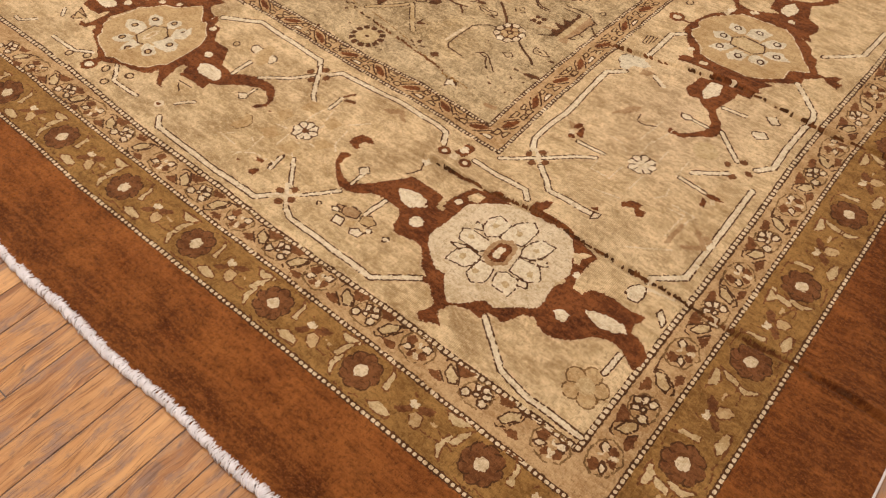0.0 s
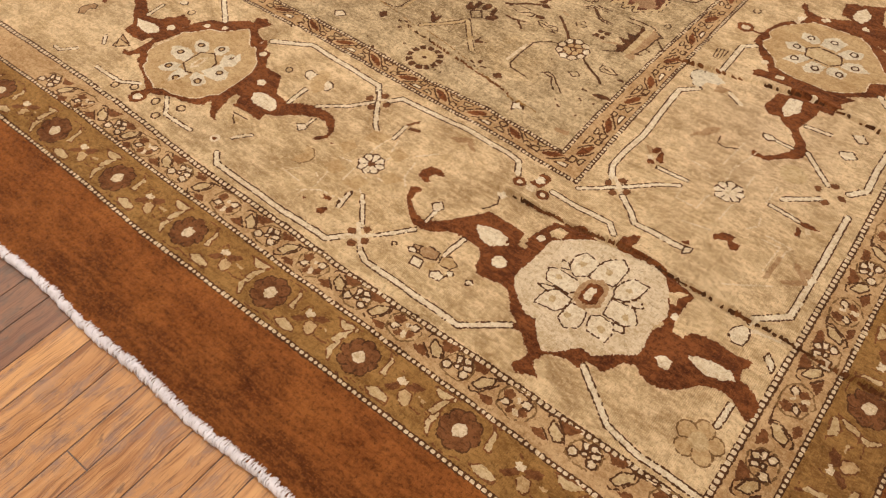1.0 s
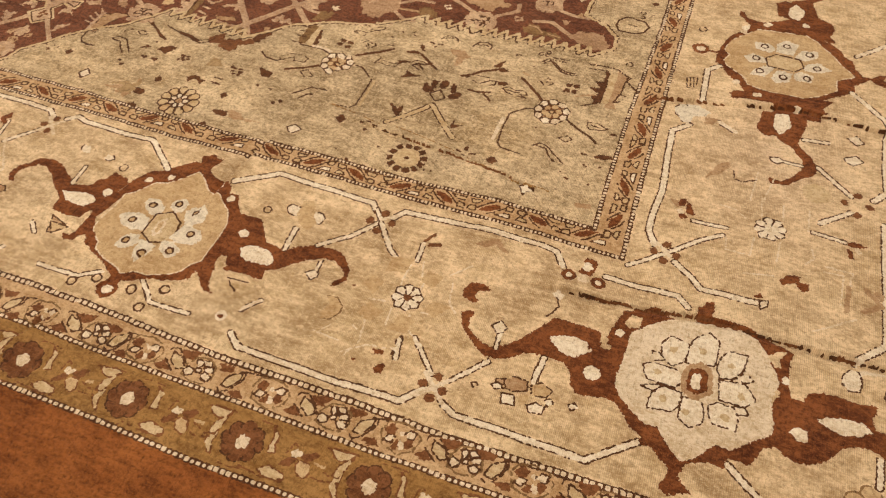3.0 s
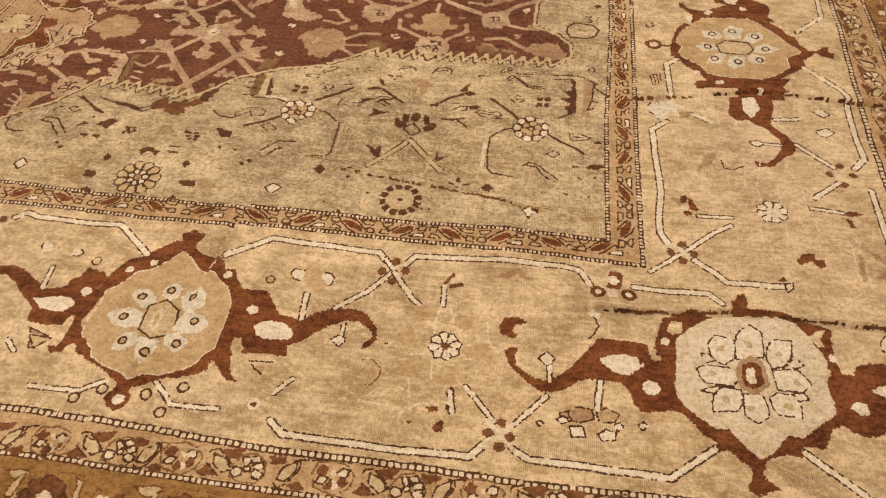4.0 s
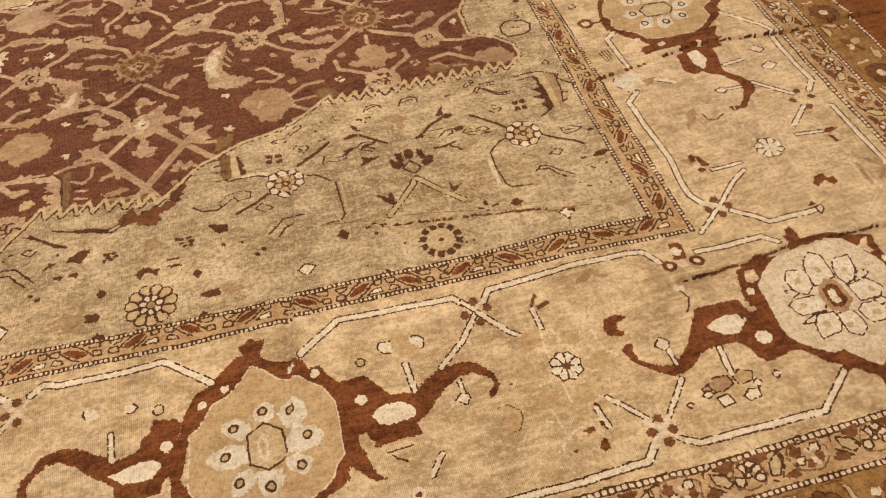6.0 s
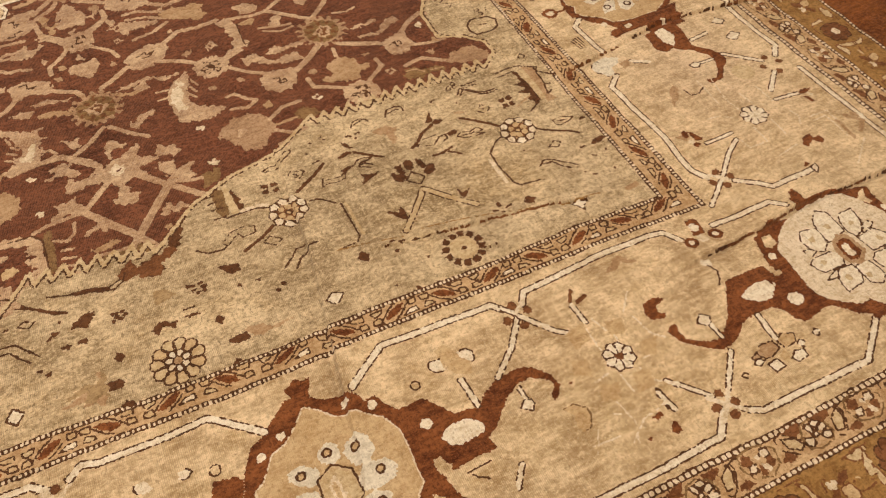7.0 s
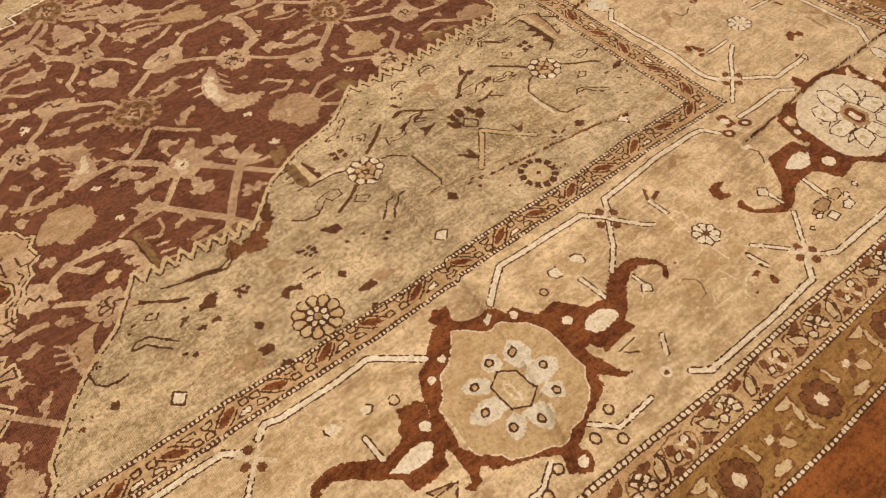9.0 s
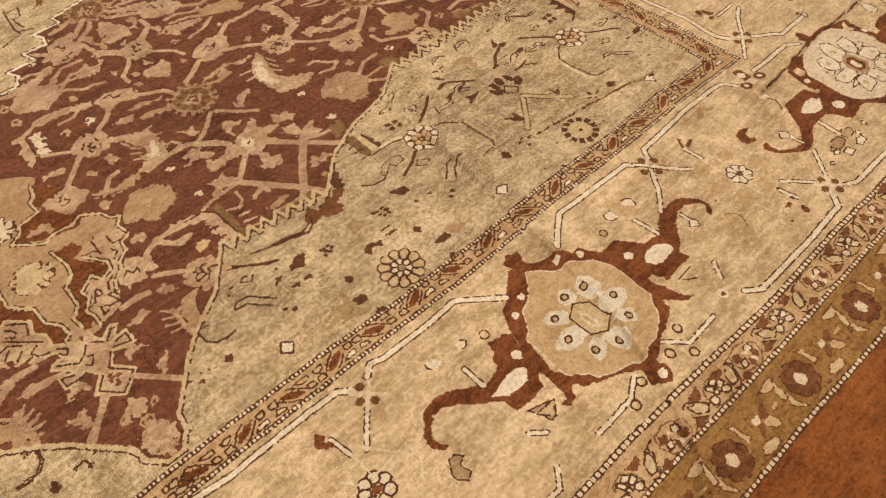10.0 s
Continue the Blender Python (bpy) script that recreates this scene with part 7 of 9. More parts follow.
fill("field", "bud", "lattice", -172.9, 183.6, -170.6, 184.7, -169.1, 182.7, -171, 181.2, teeth=0.15)
bud_eye(-171.2, 183.1)
fill("field", "bud", "tan", -169.6, 194.8, -167.3, 195.7, -166.6, 192.7, -168.8, 191.8, teeth=0.15)
fill("field", "bud", "lattice", -173.3, 171.6, -171.4, 173.1, -170, 170.8, -171.6, 169.1, teeth=0.15)
line("field", "stem", "lattice", 1.6, -163.7, 174, -166.9, 170, -170.2, 167.2, -170.3, 163.2)
fill("field", "bud", "rose", -169.7, 160.6, -167.9, 161.2, -167.6, 159.2, -169.1, 158.8, teeth=0.15)
fill("field", "blossom", "lattice", -165.1, 164, -163.2, 165.4, -160.9, 164.7, -157.1, 165, -155.7, 162.7, -157.6, 158.3, -160, 155.8, -161.8, 157.3, -163.3, 160.1, -164.3, 161.2, teeth=0.3)
fill("field", "leaf", "lattice", -161.2, 171.4, -159.8, 168.7, -158.7, 165.8, -160.7, 166.2, -162.4, 167.9, teeth=0.3)
fill("field", "bud", "tan", -167.7, 166.8, -165.3, 166.3, -164.9, 163.8, -167.5, 163.6, teeth=0.15)
fill("field", "leaf", "lattice", -149, 177, -145.6, 178.1, -145.7, 181.6, -142.4, 179.5, -137.8, 177.6, -134.6, 177.2, -134.9, 175, -140.7, 175, -143.6, 174.7, -144.6, 172.5, -147, 175.9, teeth=0.3)
line("field", "stem", "lattice", 1.3, -143.9, 184.5, -139.3, 184.5, -131.2, 180.5)
line("field", "stem", "lattice", 1.3, -143.3, 169.3, -137.2, 170.4, -131.5, 174)
fill("field", "blossom", "tan", -132.7, 180.1, -128.3, 181.4, -123.5, 179.4, -120.3, 177.1, -118.4, 172.6, -121.8, 169.7, -126.1, 172.2, -131.1, 175.4, teeth=0.3)
fill("field", "bud", "lattice", -150, 172.2, -147.7, 173, -146.3, 170.6, -148.6, 169, teeth=0.15)
bud_eye(-148.5, 171)
fill("field", "bud", "rose", -153.3, 160.2, -151.5, 161, -150.7, 158.8, -152.5, 158.1, teeth=0.15)
fill("field", "blossom", "lattice", -145.2, 162.8, -142.1, 164, -138.5, 164.3, -135, 163.4, -134.3, 160.3, -137.2, 154.4, -141.5, 153.2, -144.7, 153.4, -147.8, 154.5, -148.4, 158.6, -147.6, 160.8, teeth=0.3)
line("field", "squiggle", "dark", 0.45, -144.4, 159.6, -141.5, 161.1, -141.4, 159.3, -138.8, 160.5, -140.6, 158.4, -143, 158.2)
line("field", "stem", "lattice", 1.7, -148.2, 155.8, -152.4, 152.9, -157.4, 149.8)
fill("field", "leaf", "lattice", -154.7, 146.7, -150.1, 147.7, -146.1, 148.1, -142.6, 148.3, -138.1, 146.6, -134.7, 146.5, -134.3, 145.2, -138.5, 144.4, -141.4, 146.1, -145, 146.5, -148.2, 146.5, -150.6, 145.7, teeth=0.3)
fill("field", "leaf", "tan", -156, 146.4, -150.2, 143.6, -146, 143.4, -147.2, 142.2, -152.5, 142.8, teeth=0.3)
fill("field", "bud", "lattice", -132.7, 169.5, -130.5, 170, -130.1, 167.7, -132.2, 167.1, teeth=0.15)
moss_rosette(-160.5, 141.1, 7.2)
line("field", "stem", "lattice", 1.5, -158.8, 131, -153.9, 125.9, -149.2, 121.8)
line("field", "stem", "lattice", 1.6, -160.2, 131.3, -164.8, 126.7, -170.1, 122.7)

# the field: fans, combs and blossoms of the middle
line("field", "stem", "lattice", 1.8, -135.3, 162.8, -129.6, 167.1, -123.1, 166.1, -116.3, 167)
fill("field", "comb", "lattice", -117.7, 166.8, -112.7, 165.1, -110.7, 161.1, -111.3, 153.8, -109.3, 149.8, -113.4, 147.9, -117.7, 146.4, -119.7, 146.6, -114.9, 150, -115.4, 153.3, -113.3, 155, -115.1, 156.9, -113.6, 158.2, -115.7, 159.4, -114.8, 161.3, -116.9, 164.5, teeth=0.15)
line("field", "squiggle", "dark", 0.4, -110.9, 161.8, -111.3, 154.4, -111.5, 150.2, -108.9, 150.4)
line("field", "stem", "lattice", 1.6, -113.4, 147.9, -120.2, 145.3)
fill("field", "bud", "lattice", -123.9, 155.6, -120.6, 156.8, -120.1, 153.5, -122.4, 152.1, teeth=0.15)
bud_eye(-122, 154.5)
fill("field", "bud", "rose", -132.2, 155, -128.3, 155.5, -128.3, 153.7, -130.8, 152.6, teeth=0.15)
line("field", "stem", "lattice", 1.7, -138.7, 154.6, -131.6, 150.8, -127.2, 147.2)
line("field", "stem", "lattice", 1.5, -119.4, 141.3, -114.9, 136.6, -110.1, 133.4)
field_flower(-124.2, 144, 4.5)
fill("field", "blossom", "lattice", -111.2, 135, -106.2, 133.5, -102.1, 132.4, -101.8, 129.7, -101.9, 126.7, -105.2, 123.4, -109, 122.8, -112, 125.1, -112.6, 128.8, -112.5, 131.9, teeth=0.3)
line("field", "squiggle", "dark", 0.45, -108.8, 129.8, -106.7, 129.4, -107.5, 126.6, -105.2, 126.9, -105.3, 128, -107.9, 127.9)
fill("field", "leaf", "lattice", -106.9, 143.5, -103, 145.1, -101.3, 142.4, -96.6, 143.4, -93.9, 142, -99.9, 141, -103.7, 141.1, -106.6, 142.2, teeth=0.3)
fill("field", "leaf", "lattice", -114.7, 144.6, -110.4, 143.8, -106.9, 138.8, -102.5, 138, -97.9, 138.9, -97.6, 136.1, -94.9, 134.8, -99.8, 135.1, -104.6, 135.4, -108.8, 138, -111.9, 140.3, -114.2, 139, -114.1, 140.7, teeth=0.3)
line("field", "stem", "lattice", 2.2, -89.7, 139.1, -95.5, 134, -101.1, 130)
fill("field", "bud", "rose", -97.4, 128.9, -95.2, 128.4, -94.9, 126.3, -97.1, 126.3, teeth=0.15)
fill("field", "blossom", "rose", -129.4, 114.9, -125.8, 117.1, -122.6, 116.7, -119.5, 117.6, -115, 112.9, -114.4, 109.4, -116.6, 105.6, -119.9, 103.1, -122.9, 102.3, -126.3, 103.9, -128.5, 108.1, -130.5, 111.3, teeth=0.3)
fill("field", "blossom_heart", "lattice", -125.6, 111.7, -123.1, 112.4, -122, 110.4, -124.1, 108.7, -126.2, 109.6, teeth=0.3)
line("field", "stem", "lattice", 1.4, -115.4, 112.5, -110.5, 115.8, -104.7, 116.2)
fill("field", "bud", "tan", -115.5, 120.1, -112.7, 120.7, -112.5, 117.9, -115.1, 117.6, teeth=0.15)
line("field", "stem", "lattice", 1.2, -124.2, 127.9, -121.4, 128.4, -118.7, 124.3, -116.1, 122.5, -119.7, 120.3, -124.5, 121.6)
fill("field", "leaf", "moss", -108.6, 111.8, -104.4, 113.7, -102.8, 111.3, -100.5, 109.7, -104.1, 107.1, -107.7, 108.7, teeth=0.3)
line("field", "stem", "tan", 1, -114.4, 109.4, -107.9, 109.8)
line("field", "stem", "lattice", 1.4, -115.1, 107.3, -111.5, 104.4, -107.1, 103.9)
fill("field", "leaf", "lattice", -116.8, 101.8, -113.8, 101.9, -113.6, 99.4, -116.4, 99.5, teeth=0.3)
fill("field", "comb", "lattice", -131.8, 145.7, -131.6, 142.9, -133, 137.8, -134.4, 133.1, -132.3, 128, -128.2, 125.8, -124.6, 122.9, -129.6, 121.1, -135, 121.5, -138.7, 122.6, -140.2, 128.1, -140.2, 134.1, -139.5, 138.3, -136, 142.2, teeth=0.2)
fill("field", "comb", "pale", -136.1, 141.5, -134.3, 141.4, -135.8, 136.2, -136.7, 131.3, -135.4, 127.5, -138.7, 128.5, -139.3, 133.2, -138.6, 137.4, teeth=0.2)
line("field", "finger", "lattice", 0.8, -142.9, 139.8, -138.5, 139)
line("field", "finger", "lattice", 0.8, -142.9, 135.7, -139.6, 135.9)
line("field", "finger", "lattice", 0.8, -131.8, 140.9, -130.2, 137.5)
line("field", "finger", "lattice", 0.8, -132.7, 137.6, -131.5, 134.6)
line("field", "finger", "lattice", 0.8, -133.6, 134.3, -132.1, 131.9)
fill("field", "bud", "rose", -128.4, 135.2, -125.7, 135, -124.8, 133.2, -127.2, 133.1, teeth=0.15)
fill("field", "bud", "rose", -119.5, 134.7, -116.7, 134.4, -116.1, 132, -118.2, 132.4, teeth=0.15)
fill("field", "bud", "pale", -136.4, 118.9, -133.9, 119.5, -133.1, 117.5, -135.4, 116.7, teeth=0.15)
fill("field", "bud", "pale", -136.9, 103.5, -134, 104.3, -133.3, 102.1, -135.4, 101.2, teeth=0.15)
fill("field", "leaf", "lattice", -149.1, 145.3, -144.6, 147, -143.5, 143.7, -146.5, 142.7, teeth=0.3)
fill("field", "leaf", "lattice", -152.7, 131.2, -151.8, 128.7, -149.9, 131.4, -145.2, 132, -145.3, 130.5, -149.4, 128.5, -151.3, 125.9, -152.2, 127.6, teeth=0.3)

# the field: comb, flower and large blossoms beside the medallion
fill("field", "comb", "lattice", -199, 165.7, -203.3, 164.6, -206.5, 162.5, -207, 157.1, -207.6, 151.5, -210, 149, -211.2, 150.2, -210.4, 152.7, -210.8, 156.5, -210.9, 158.3, -209, 159.2, -210.2, 162.8, -206.8, 164.6, -203.1, 166.2, teeth=0.2)
fill("field", "comb", "pale", -205.4, 162.1, -203.1, 162.3, -201.4, 160.5, -203.4, 160.4, -201.6, 157.2, -203.9, 158.5, -202.1, 154.1, -204.6, 155.7, -202.8, 151.3, -205.1, 152.4, -203.4, 149.6, -206.5, 151.1, -206.5, 155.5, teeth=0.1)
line("field", "squiggle", "dark", 0.4, -199.8, 165.4, -206.4, 162.4, -207.6, 151.8, -198.9, 146)
line("field", "stem", "lattice", 1.4, -198.7, 146.5, -206.3, 151.2)
fill("field", "bud", "lattice", -197.8, 156.8, -195.3, 157.1, -194.5, 154.5, -196.7, 153.1, teeth=0.15)
bud_eye(-196.3, 155.3)
field_flower(-193.5, 145, 4.6)
fill("field", "comb", "lattice", -189.4, 145.3, -184.9, 142.4, -180.6, 139.8, -177.9, 138.8, -177.5, 135.2, -177.6, 131.8, -178.3, 127.6, -180.6, 124.5, -183.6, 123.6, -187.4, 124.2, -189.6, 125, -187.4, 126.1, -185.6, 127.2, -185.4, 130.1, -183.2, 129.9, -182.9, 132.3, -183.5, 134.6, -185.3, 138.3, -189.4, 142.9, teeth=0.25)
fill("field", "comb", "pale", -180.4, 134.6, -179.4, 132.9, -179.8, 129.1, -181.9, 126.5, -184, 126.7, -184, 128.6, -182, 129.3, teeth=0.2)
line("field", "finger", "lattice", 0.8, -179.1, 139, -176.3, 139.4)
line("field", "finger", "lattice", 0.8, -178.6, 135.6, -175.7, 134.5)
line("field", "finger", "lattice", 0.8, -185.8, 135.3, -183.9, 133.3)
line("field", "finger", "lattice", 0.8, -186.9, 133, -184.6, 131.4)
line("field", "finger", "lattice", 0.8, -187.7, 130.1, -185.4, 128.8)
line("field", "finger", "lattice", 0.8, -186.7, 139.3, -185.8, 136.6)
line("field", "stem", "lattice", 2, -187, 123.7, -179, 124.9, -173.3, 124.5, -166.2, 118.6, -164.2, 115.5)
line("field", "stem", "lattice", 0.9, -178.9, 129.6, -175.6, 128.6, -174.1, 126.4, -176.2, 125.5)
fill("field", "leaf", "tan", -188.5, 124.3, -192.7, 125.7, -195, 124.8, -198.2, 124, -204, 126.5, -204, 124.9, -199.4, 122, -194.8, 122.1, -191.1, 122.1, teeth=0.3)
line("field", "squiggle", "dark", 0.4, -204.3, 125.9, -200.7, 122.8, -195.4, 122)
fill("field", "bud", "lattice", -194.2, 137.1, -191.2, 138.1, -190.1, 134.3, -193.8, 133.4, teeth=0.15)
fill("field", "bud", "tan", -201, 135.4, -199.1, 136.1, -197.7, 134.7, -199.4, 132.5, -201.2, 133.4, teeth=0.15)
line("field", "stem", "lattice", 1.5, -193.6, 129.5, -196.8, 128.8, -200.3, 124.5)
fill("field", "bud", "pale", -183.7, 120.3, -181.5, 120.8, -180.8, 118.3, -182.8, 118.1, teeth=0.15)
line("field", "stem", "lattice", 1.7, -198.6, 142.9, -202.9, 138.4, -207.3, 134.2)
fill("field", "leaf", "lattice", -211.3, 142.2, -209.1, 143.8, -206.7, 143.3, -203.8, 143.6, -203.8, 140.9, -205.4, 139.9, -207.8, 141.1, -209, 142.3, -211.2, 140.4, teeth=0.3)
fill("field", "bud", "lattice", -214, 140.2, -211.8, 140.1, -210.5, 138.2, -212.9, 138, teeth=0.15)
fill("field", "blossom", "lattice", -216.6, 135.6, -214.3, 135.1, -211.6, 133.6, -209.6, 134.1, -206.6, 134.8, -204.9, 133, -204, 129.8, -204.5, 127.2, -206.3, 126.1, -208.9, 125.6, -211, 123.9, -213.2, 125.5, -214.4, 128.2, -215.3, 131.3, -216.7, 133.6, teeth=0.3)
line("field", "squiggle", "dark", 0.45, -212.5, 130.2, -210.8, 130.9, -210.8, 132.2, -209.2, 131.8, -209.9, 130, -208.7, 129.4, -210.3, 128.5, -212, 128.5)
fill("field", "bud", "lattice", -204.3, 121.8, -201.9, 122.2, -200.7, 119.7, -203.2, 118.3, -204.6, 119.7, teeth=0.15)
fill("field", "blossom", "tan", -199.3, 115.8, -196, 118.5, -193.1, 118.7, -190.6, 117.7, -187.4, 116, -186, 113.7, -186.7, 109, -188.7, 107.1, -190.9, 105.8, -194.3, 104.7, -196.5, 105.5, -198.2, 108.7, -200, 108.5, -202.3, 110, -201.5, 113.6, teeth=0.3)
fill("field", "blossom_heart", "lattice", -194.9, 113.5, -193.3, 113.9, -192.5, 112.2, -193.9, 110.9, -195.3, 111.7, teeth=0.3)
fill("field", "bud", "pale", -183.5, 105.2, -181.3, 105.7, -180.8, 103.6, -182.8, 103.5, teeth=0.15)
fill("field", "leaf", "lattice", -174.4, 131.3, -171.8, 131.5, -169.7, 130.1, -167.7, 131.6, -167.1, 130.3, -168.2, 127.7, -167, 125.5, -169.3, 126, -171.4, 128.9, teeth=0.3)

# the field: the star and its square lattice
line("field", "stem", "lattice", 2, -155.9, 108.4, -148.5, 100, -140.8, 92.1)
line("field", "stem", "lattice", 1.3, -147, 100.6, -142.9, 98.9, -140, 98.4, -137.1, 97.9)
line("field", "stem", "lattice", 1.7, -162.7, 108.8, -167.7, 103.9, -170.6, 101)
line("field", "stem", "lattice", 1.8, -164.8, 116.1, -171.5, 122.7)
line("field", "stem", "lattice", 2.4, -146.2, 102.3, -153.9, 93.1, -160, 84.8, -161.6, 81.8)
line("field", "stem", "lattice", 2.2, -171.9, 101.7, -166.4, 94.2, -159.6, 85.4, -156.7, 80.5)
fill("field", "star", "lattice", -161.6, 116.3, -157.4, 117.3, -155.2, 118, -152.3, 120.2, -152.2, 118.6, -153.8, 115.5, -151.4, 113, -148.2, 111.5, -150.9, 110, -154, 110.3, -151.9, 105.3, -156.2, 107.3, -159.6, 105.6, -162.9, 107.3, -165.2, 109.7, -168.6, 109.2, -169.9, 112.2, -165.4, 112.9, -165.5, 115.8, -163, 114.3, teeth=0.35)
fill("field", "leaf", "lattice", -161.7, 123.6, -160, 125.2, -157.9, 123.7, -155.7, 121.4, -156.7, 119.5, -158.5, 121.4, -159.8, 119.8, -159.1, 117, -161.2, 117, -161.9, 119.8, teeth=0.3)
fill("field", "leaf", "lattice", -149, 115.3, -147.7, 117.7, -144.3, 115.2, -141.7, 111.8, -144, 109.4, -145.5, 112, -147.9, 112.3, teeth=0.3)
fill("field", "leaf", "lattice", -148.4, 109.9, -145.4, 108.6, -145.5, 105.1, -141.4, 106.3, -139.4, 105.7, -141.5, 103.1, -139.8, 99.2, -144.7, 100.7, -146.9, 102, -148, 104.8, -149.5, 107, teeth=0.3)
fill("field", "leaf", "lattice", -159.7, 107.4, -158.1, 104, -158.7, 101.3, -156.2, 100.7, -158, 97.2, -161.4, 98.1, -163.8, 101.5, -161.7, 101.7, -161.5, 104.2, teeth=0.3)
fill("field", "leaf", "lattice", -178, 121.8, -174.3, 121.4, -171.7, 120.8, -171.3, 118.4, -169.3, 114.9, -171.8, 114.8, -174.1, 117.2, -177.2, 117, -179.4, 116.6, -176.3, 118.4, teeth=0.3)
fill("field", "leaf", "lattice", -175, 111.4, -173, 115.3, -171.3, 112.6, -168.2, 112.1, -170.1, 109.7, -173, 108.7, teeth=0.3)
fill("field", "star", "lattice", -179.3, 107.8, -176.7, 106, -174, 107.1, -171.4, 108, -172.2, 105.2, -170.5, 102.2, -169.5, 98.9, -172.6, 99.3, -175.1, 101.2, -178.2, 100.4, -180.6, 99.4, -179.9, 102.1, -177.4, 103.6, teeth=0.35)
fill("field", "star_heart", "pale", -161.4, 113.7, -159.4, 114.4, -157.6, 113.2, -157.2, 110.8, -159.1, 109.2, -161.3, 109.5, -162.2, 111.7, teeth=0.3)
bud_eye(-159.5, 112)
fill("field", "leaf", "lattice", -168.5, 96.7, -166.2, 94.4, -167.1, 90.2, -168.7, 92.2, -171.1, 91.5, -173.1, 90.9, -172.3, 92.8, -170.1, 93.7, teeth=0.3)
fill("field", "leaf", "lattice", -150.6, 94.7, -148.7, 91.7, -145.9, 91.2, -145.2, 89.1, -148.1, 89.5, -150.2, 90.9, -150.6, 89, -152.9, 90.1, -152, 92.8, teeth=0.3)
fill("field", "leaf", "tan", -154.5, 87.1, -151.8, 86.6, -150.4, 84.2, -152.5, 84.4, teeth=0.3)
fill("field", "leaf", "moss", -139.1, 100, -134, 100.2, -134.5, 95.3, -139.7, 93.4, -139.9, 95.8, teeth=0.2)
fill("field", "leaf", "moss", -160.4, 83.3, -156.5, 80.3, -158.9, 78.8, -161.7, 81.4, teeth=0.1)
fill("field", "leaf", "moss", -169.4, 83.5, -162.3, 82.9, -164.5, 80.6, -169.6, 80.7, teeth=0.1)
line("field", "stem", "lattice", 1, -169.6, 83.3, -161.7, 82.9)
fill("field", "leaf", "tan", -172.7, 87.7, -169.1, 86.5, -165.1, 87.9, -164.8, 86.4, -167.9, 84.7, -170.1, 83.9, teeth=0.3)

# the field, towards its tip
line("field", "stem", "lattice", 1.7, -87.8, 153.1, -95.4, 159.7, -100.4, 164.7)
line("field", "stem", "lattice", 1.7, -87.8, 153.1, -78.2, 162.5)
line("field", "stem", "lattice", 1.6, -114, 165.6, -105.1, 163.8, -100.1, 164.5, -90.9, 170.4)
fill("field", "leaf", "lattice", -102.7, 155, -100.1, 158.5, -97.8, 160.8, -95.8, 158.8, -97.9, 155.7, -101.4, 154.2, teeth=0.3)
line("field", "stem", "lattice", 1.1, -105.2, 155.8, -99.6, 154.5, -94.8, 153.7)
line("field", "stem", "lattice", 1, -104.1, 153.7, -99, 151.2, -94.5, 152.1)
fill("field", "leaf", "lattice", -109.7, 171.6, -106, 172, -102.9, 169.3, -101.2, 170.9, -101.8, 166.3, -105.3, 165.8, -108.1, 166.5, teeth=0.3)
fill("field", "bud", "lattice", -89.7, 165.7, -86.6, 167.7, -84.8, 164.6, -87.4, 161.2, -89.2, 163.4, teeth=0.15)
fill("field", "leaf", "tan", -111, 161.6, -108.2, 162.7, -104.7, 162.1, -106.5, 158.8, -109.2, 159, teeth=0.3)
line("field", "stem", "lattice", 0.9, -80.5, 153, -75.9, 151.3, -72.8, 152.4)
fill("field", "leaf", "lattice", -79.7, 142.6, -75.9, 142.7, -72.6, 142.9, -70.8, 145.1, -68.3, 142.8, -72.2, 141.5, -77.8, 141, teeth=0.3)
line("field", "stem", "lattice", 2, -84.2, 136.4, -78.4, 133.5, -73, 130.9)
fill("field", "leaf", "lattice", -77.9, 137.8, -74.6, 136.8, -70.7, 136.9, -67.4, 140.4, -63.3, 142, -61.4, 138.9, -63.2, 138.2, -65.9, 138.7, -69.5, 135.9, -73.5, 134.7, -77.1, 135.9, teeth=0.3)
fill("field", "blossom", "lattice", -74.4, 131, -70.4, 130.6, -66.7, 132.7, -63.5, 133.6, -62.7, 130.2, -62.3, 125.6, -65.4, 123, -68.5, 122.5, -70.8, 123.9, -72.2, 127.2, teeth=0.3)
line("field", "squiggle", "dark", 0.45, -70.4, 127.8, -68, 129.2, -68.2, 126.5, -66.1, 127.3, -66.4, 128.9, -68.6, 128.1)
line("field", "stem", "lattice", 1.8, -63.6, 133.3, -59.4, 137, -54.6, 139.7, -52.8, 138.1)
line("field", "stem", "lattice", 1.4, -63.7, 125.4, -57.2, 123.6, -53.1, 123.1)
fill("field", "bud", "pale", -59.2, 134.2, -56.7, 134.9, -55.5, 132.3, -58, 131.6, teeth=0.15)
fill("field", "leaf", "tan", -58.2, 123.8, -55.5, 126.5, -54.2, 123.1)
fill("field", "bud", "rose", -61.3, 120.1, -58.5, 120.5, -57.7, 118.6, -60.2, 117.7, teeth=0.15)
fill("field", "blossom", "rose", -57.9, 113.2, -53.9, 116.3, -49.4, 116.6, -45.8, 115.4, -43.7, 111.7, -44.2, 107.5, -48, 107.8, -55.1, 110.8, teeth=0.3)
fill("field", "squiggle", "tan", -51.3, 115.3, -49.4, 114.8, -49.4, 113.8, -51.3, 114.3)
line("field", "stem", "lattice", 1.6, -69.7, 116.5, -63.8, 117.6, -57.7, 113.5)
fill("field", "leaf", "moss", -70.8, 114.5, -67.6, 114.5, -65.6, 111.9, -58.6, 111.3, -58.7, 109.7, -64.8, 110.1, -66.8, 108.7, -71.3, 109.9, -72.4, 111.9, teeth=0.3)
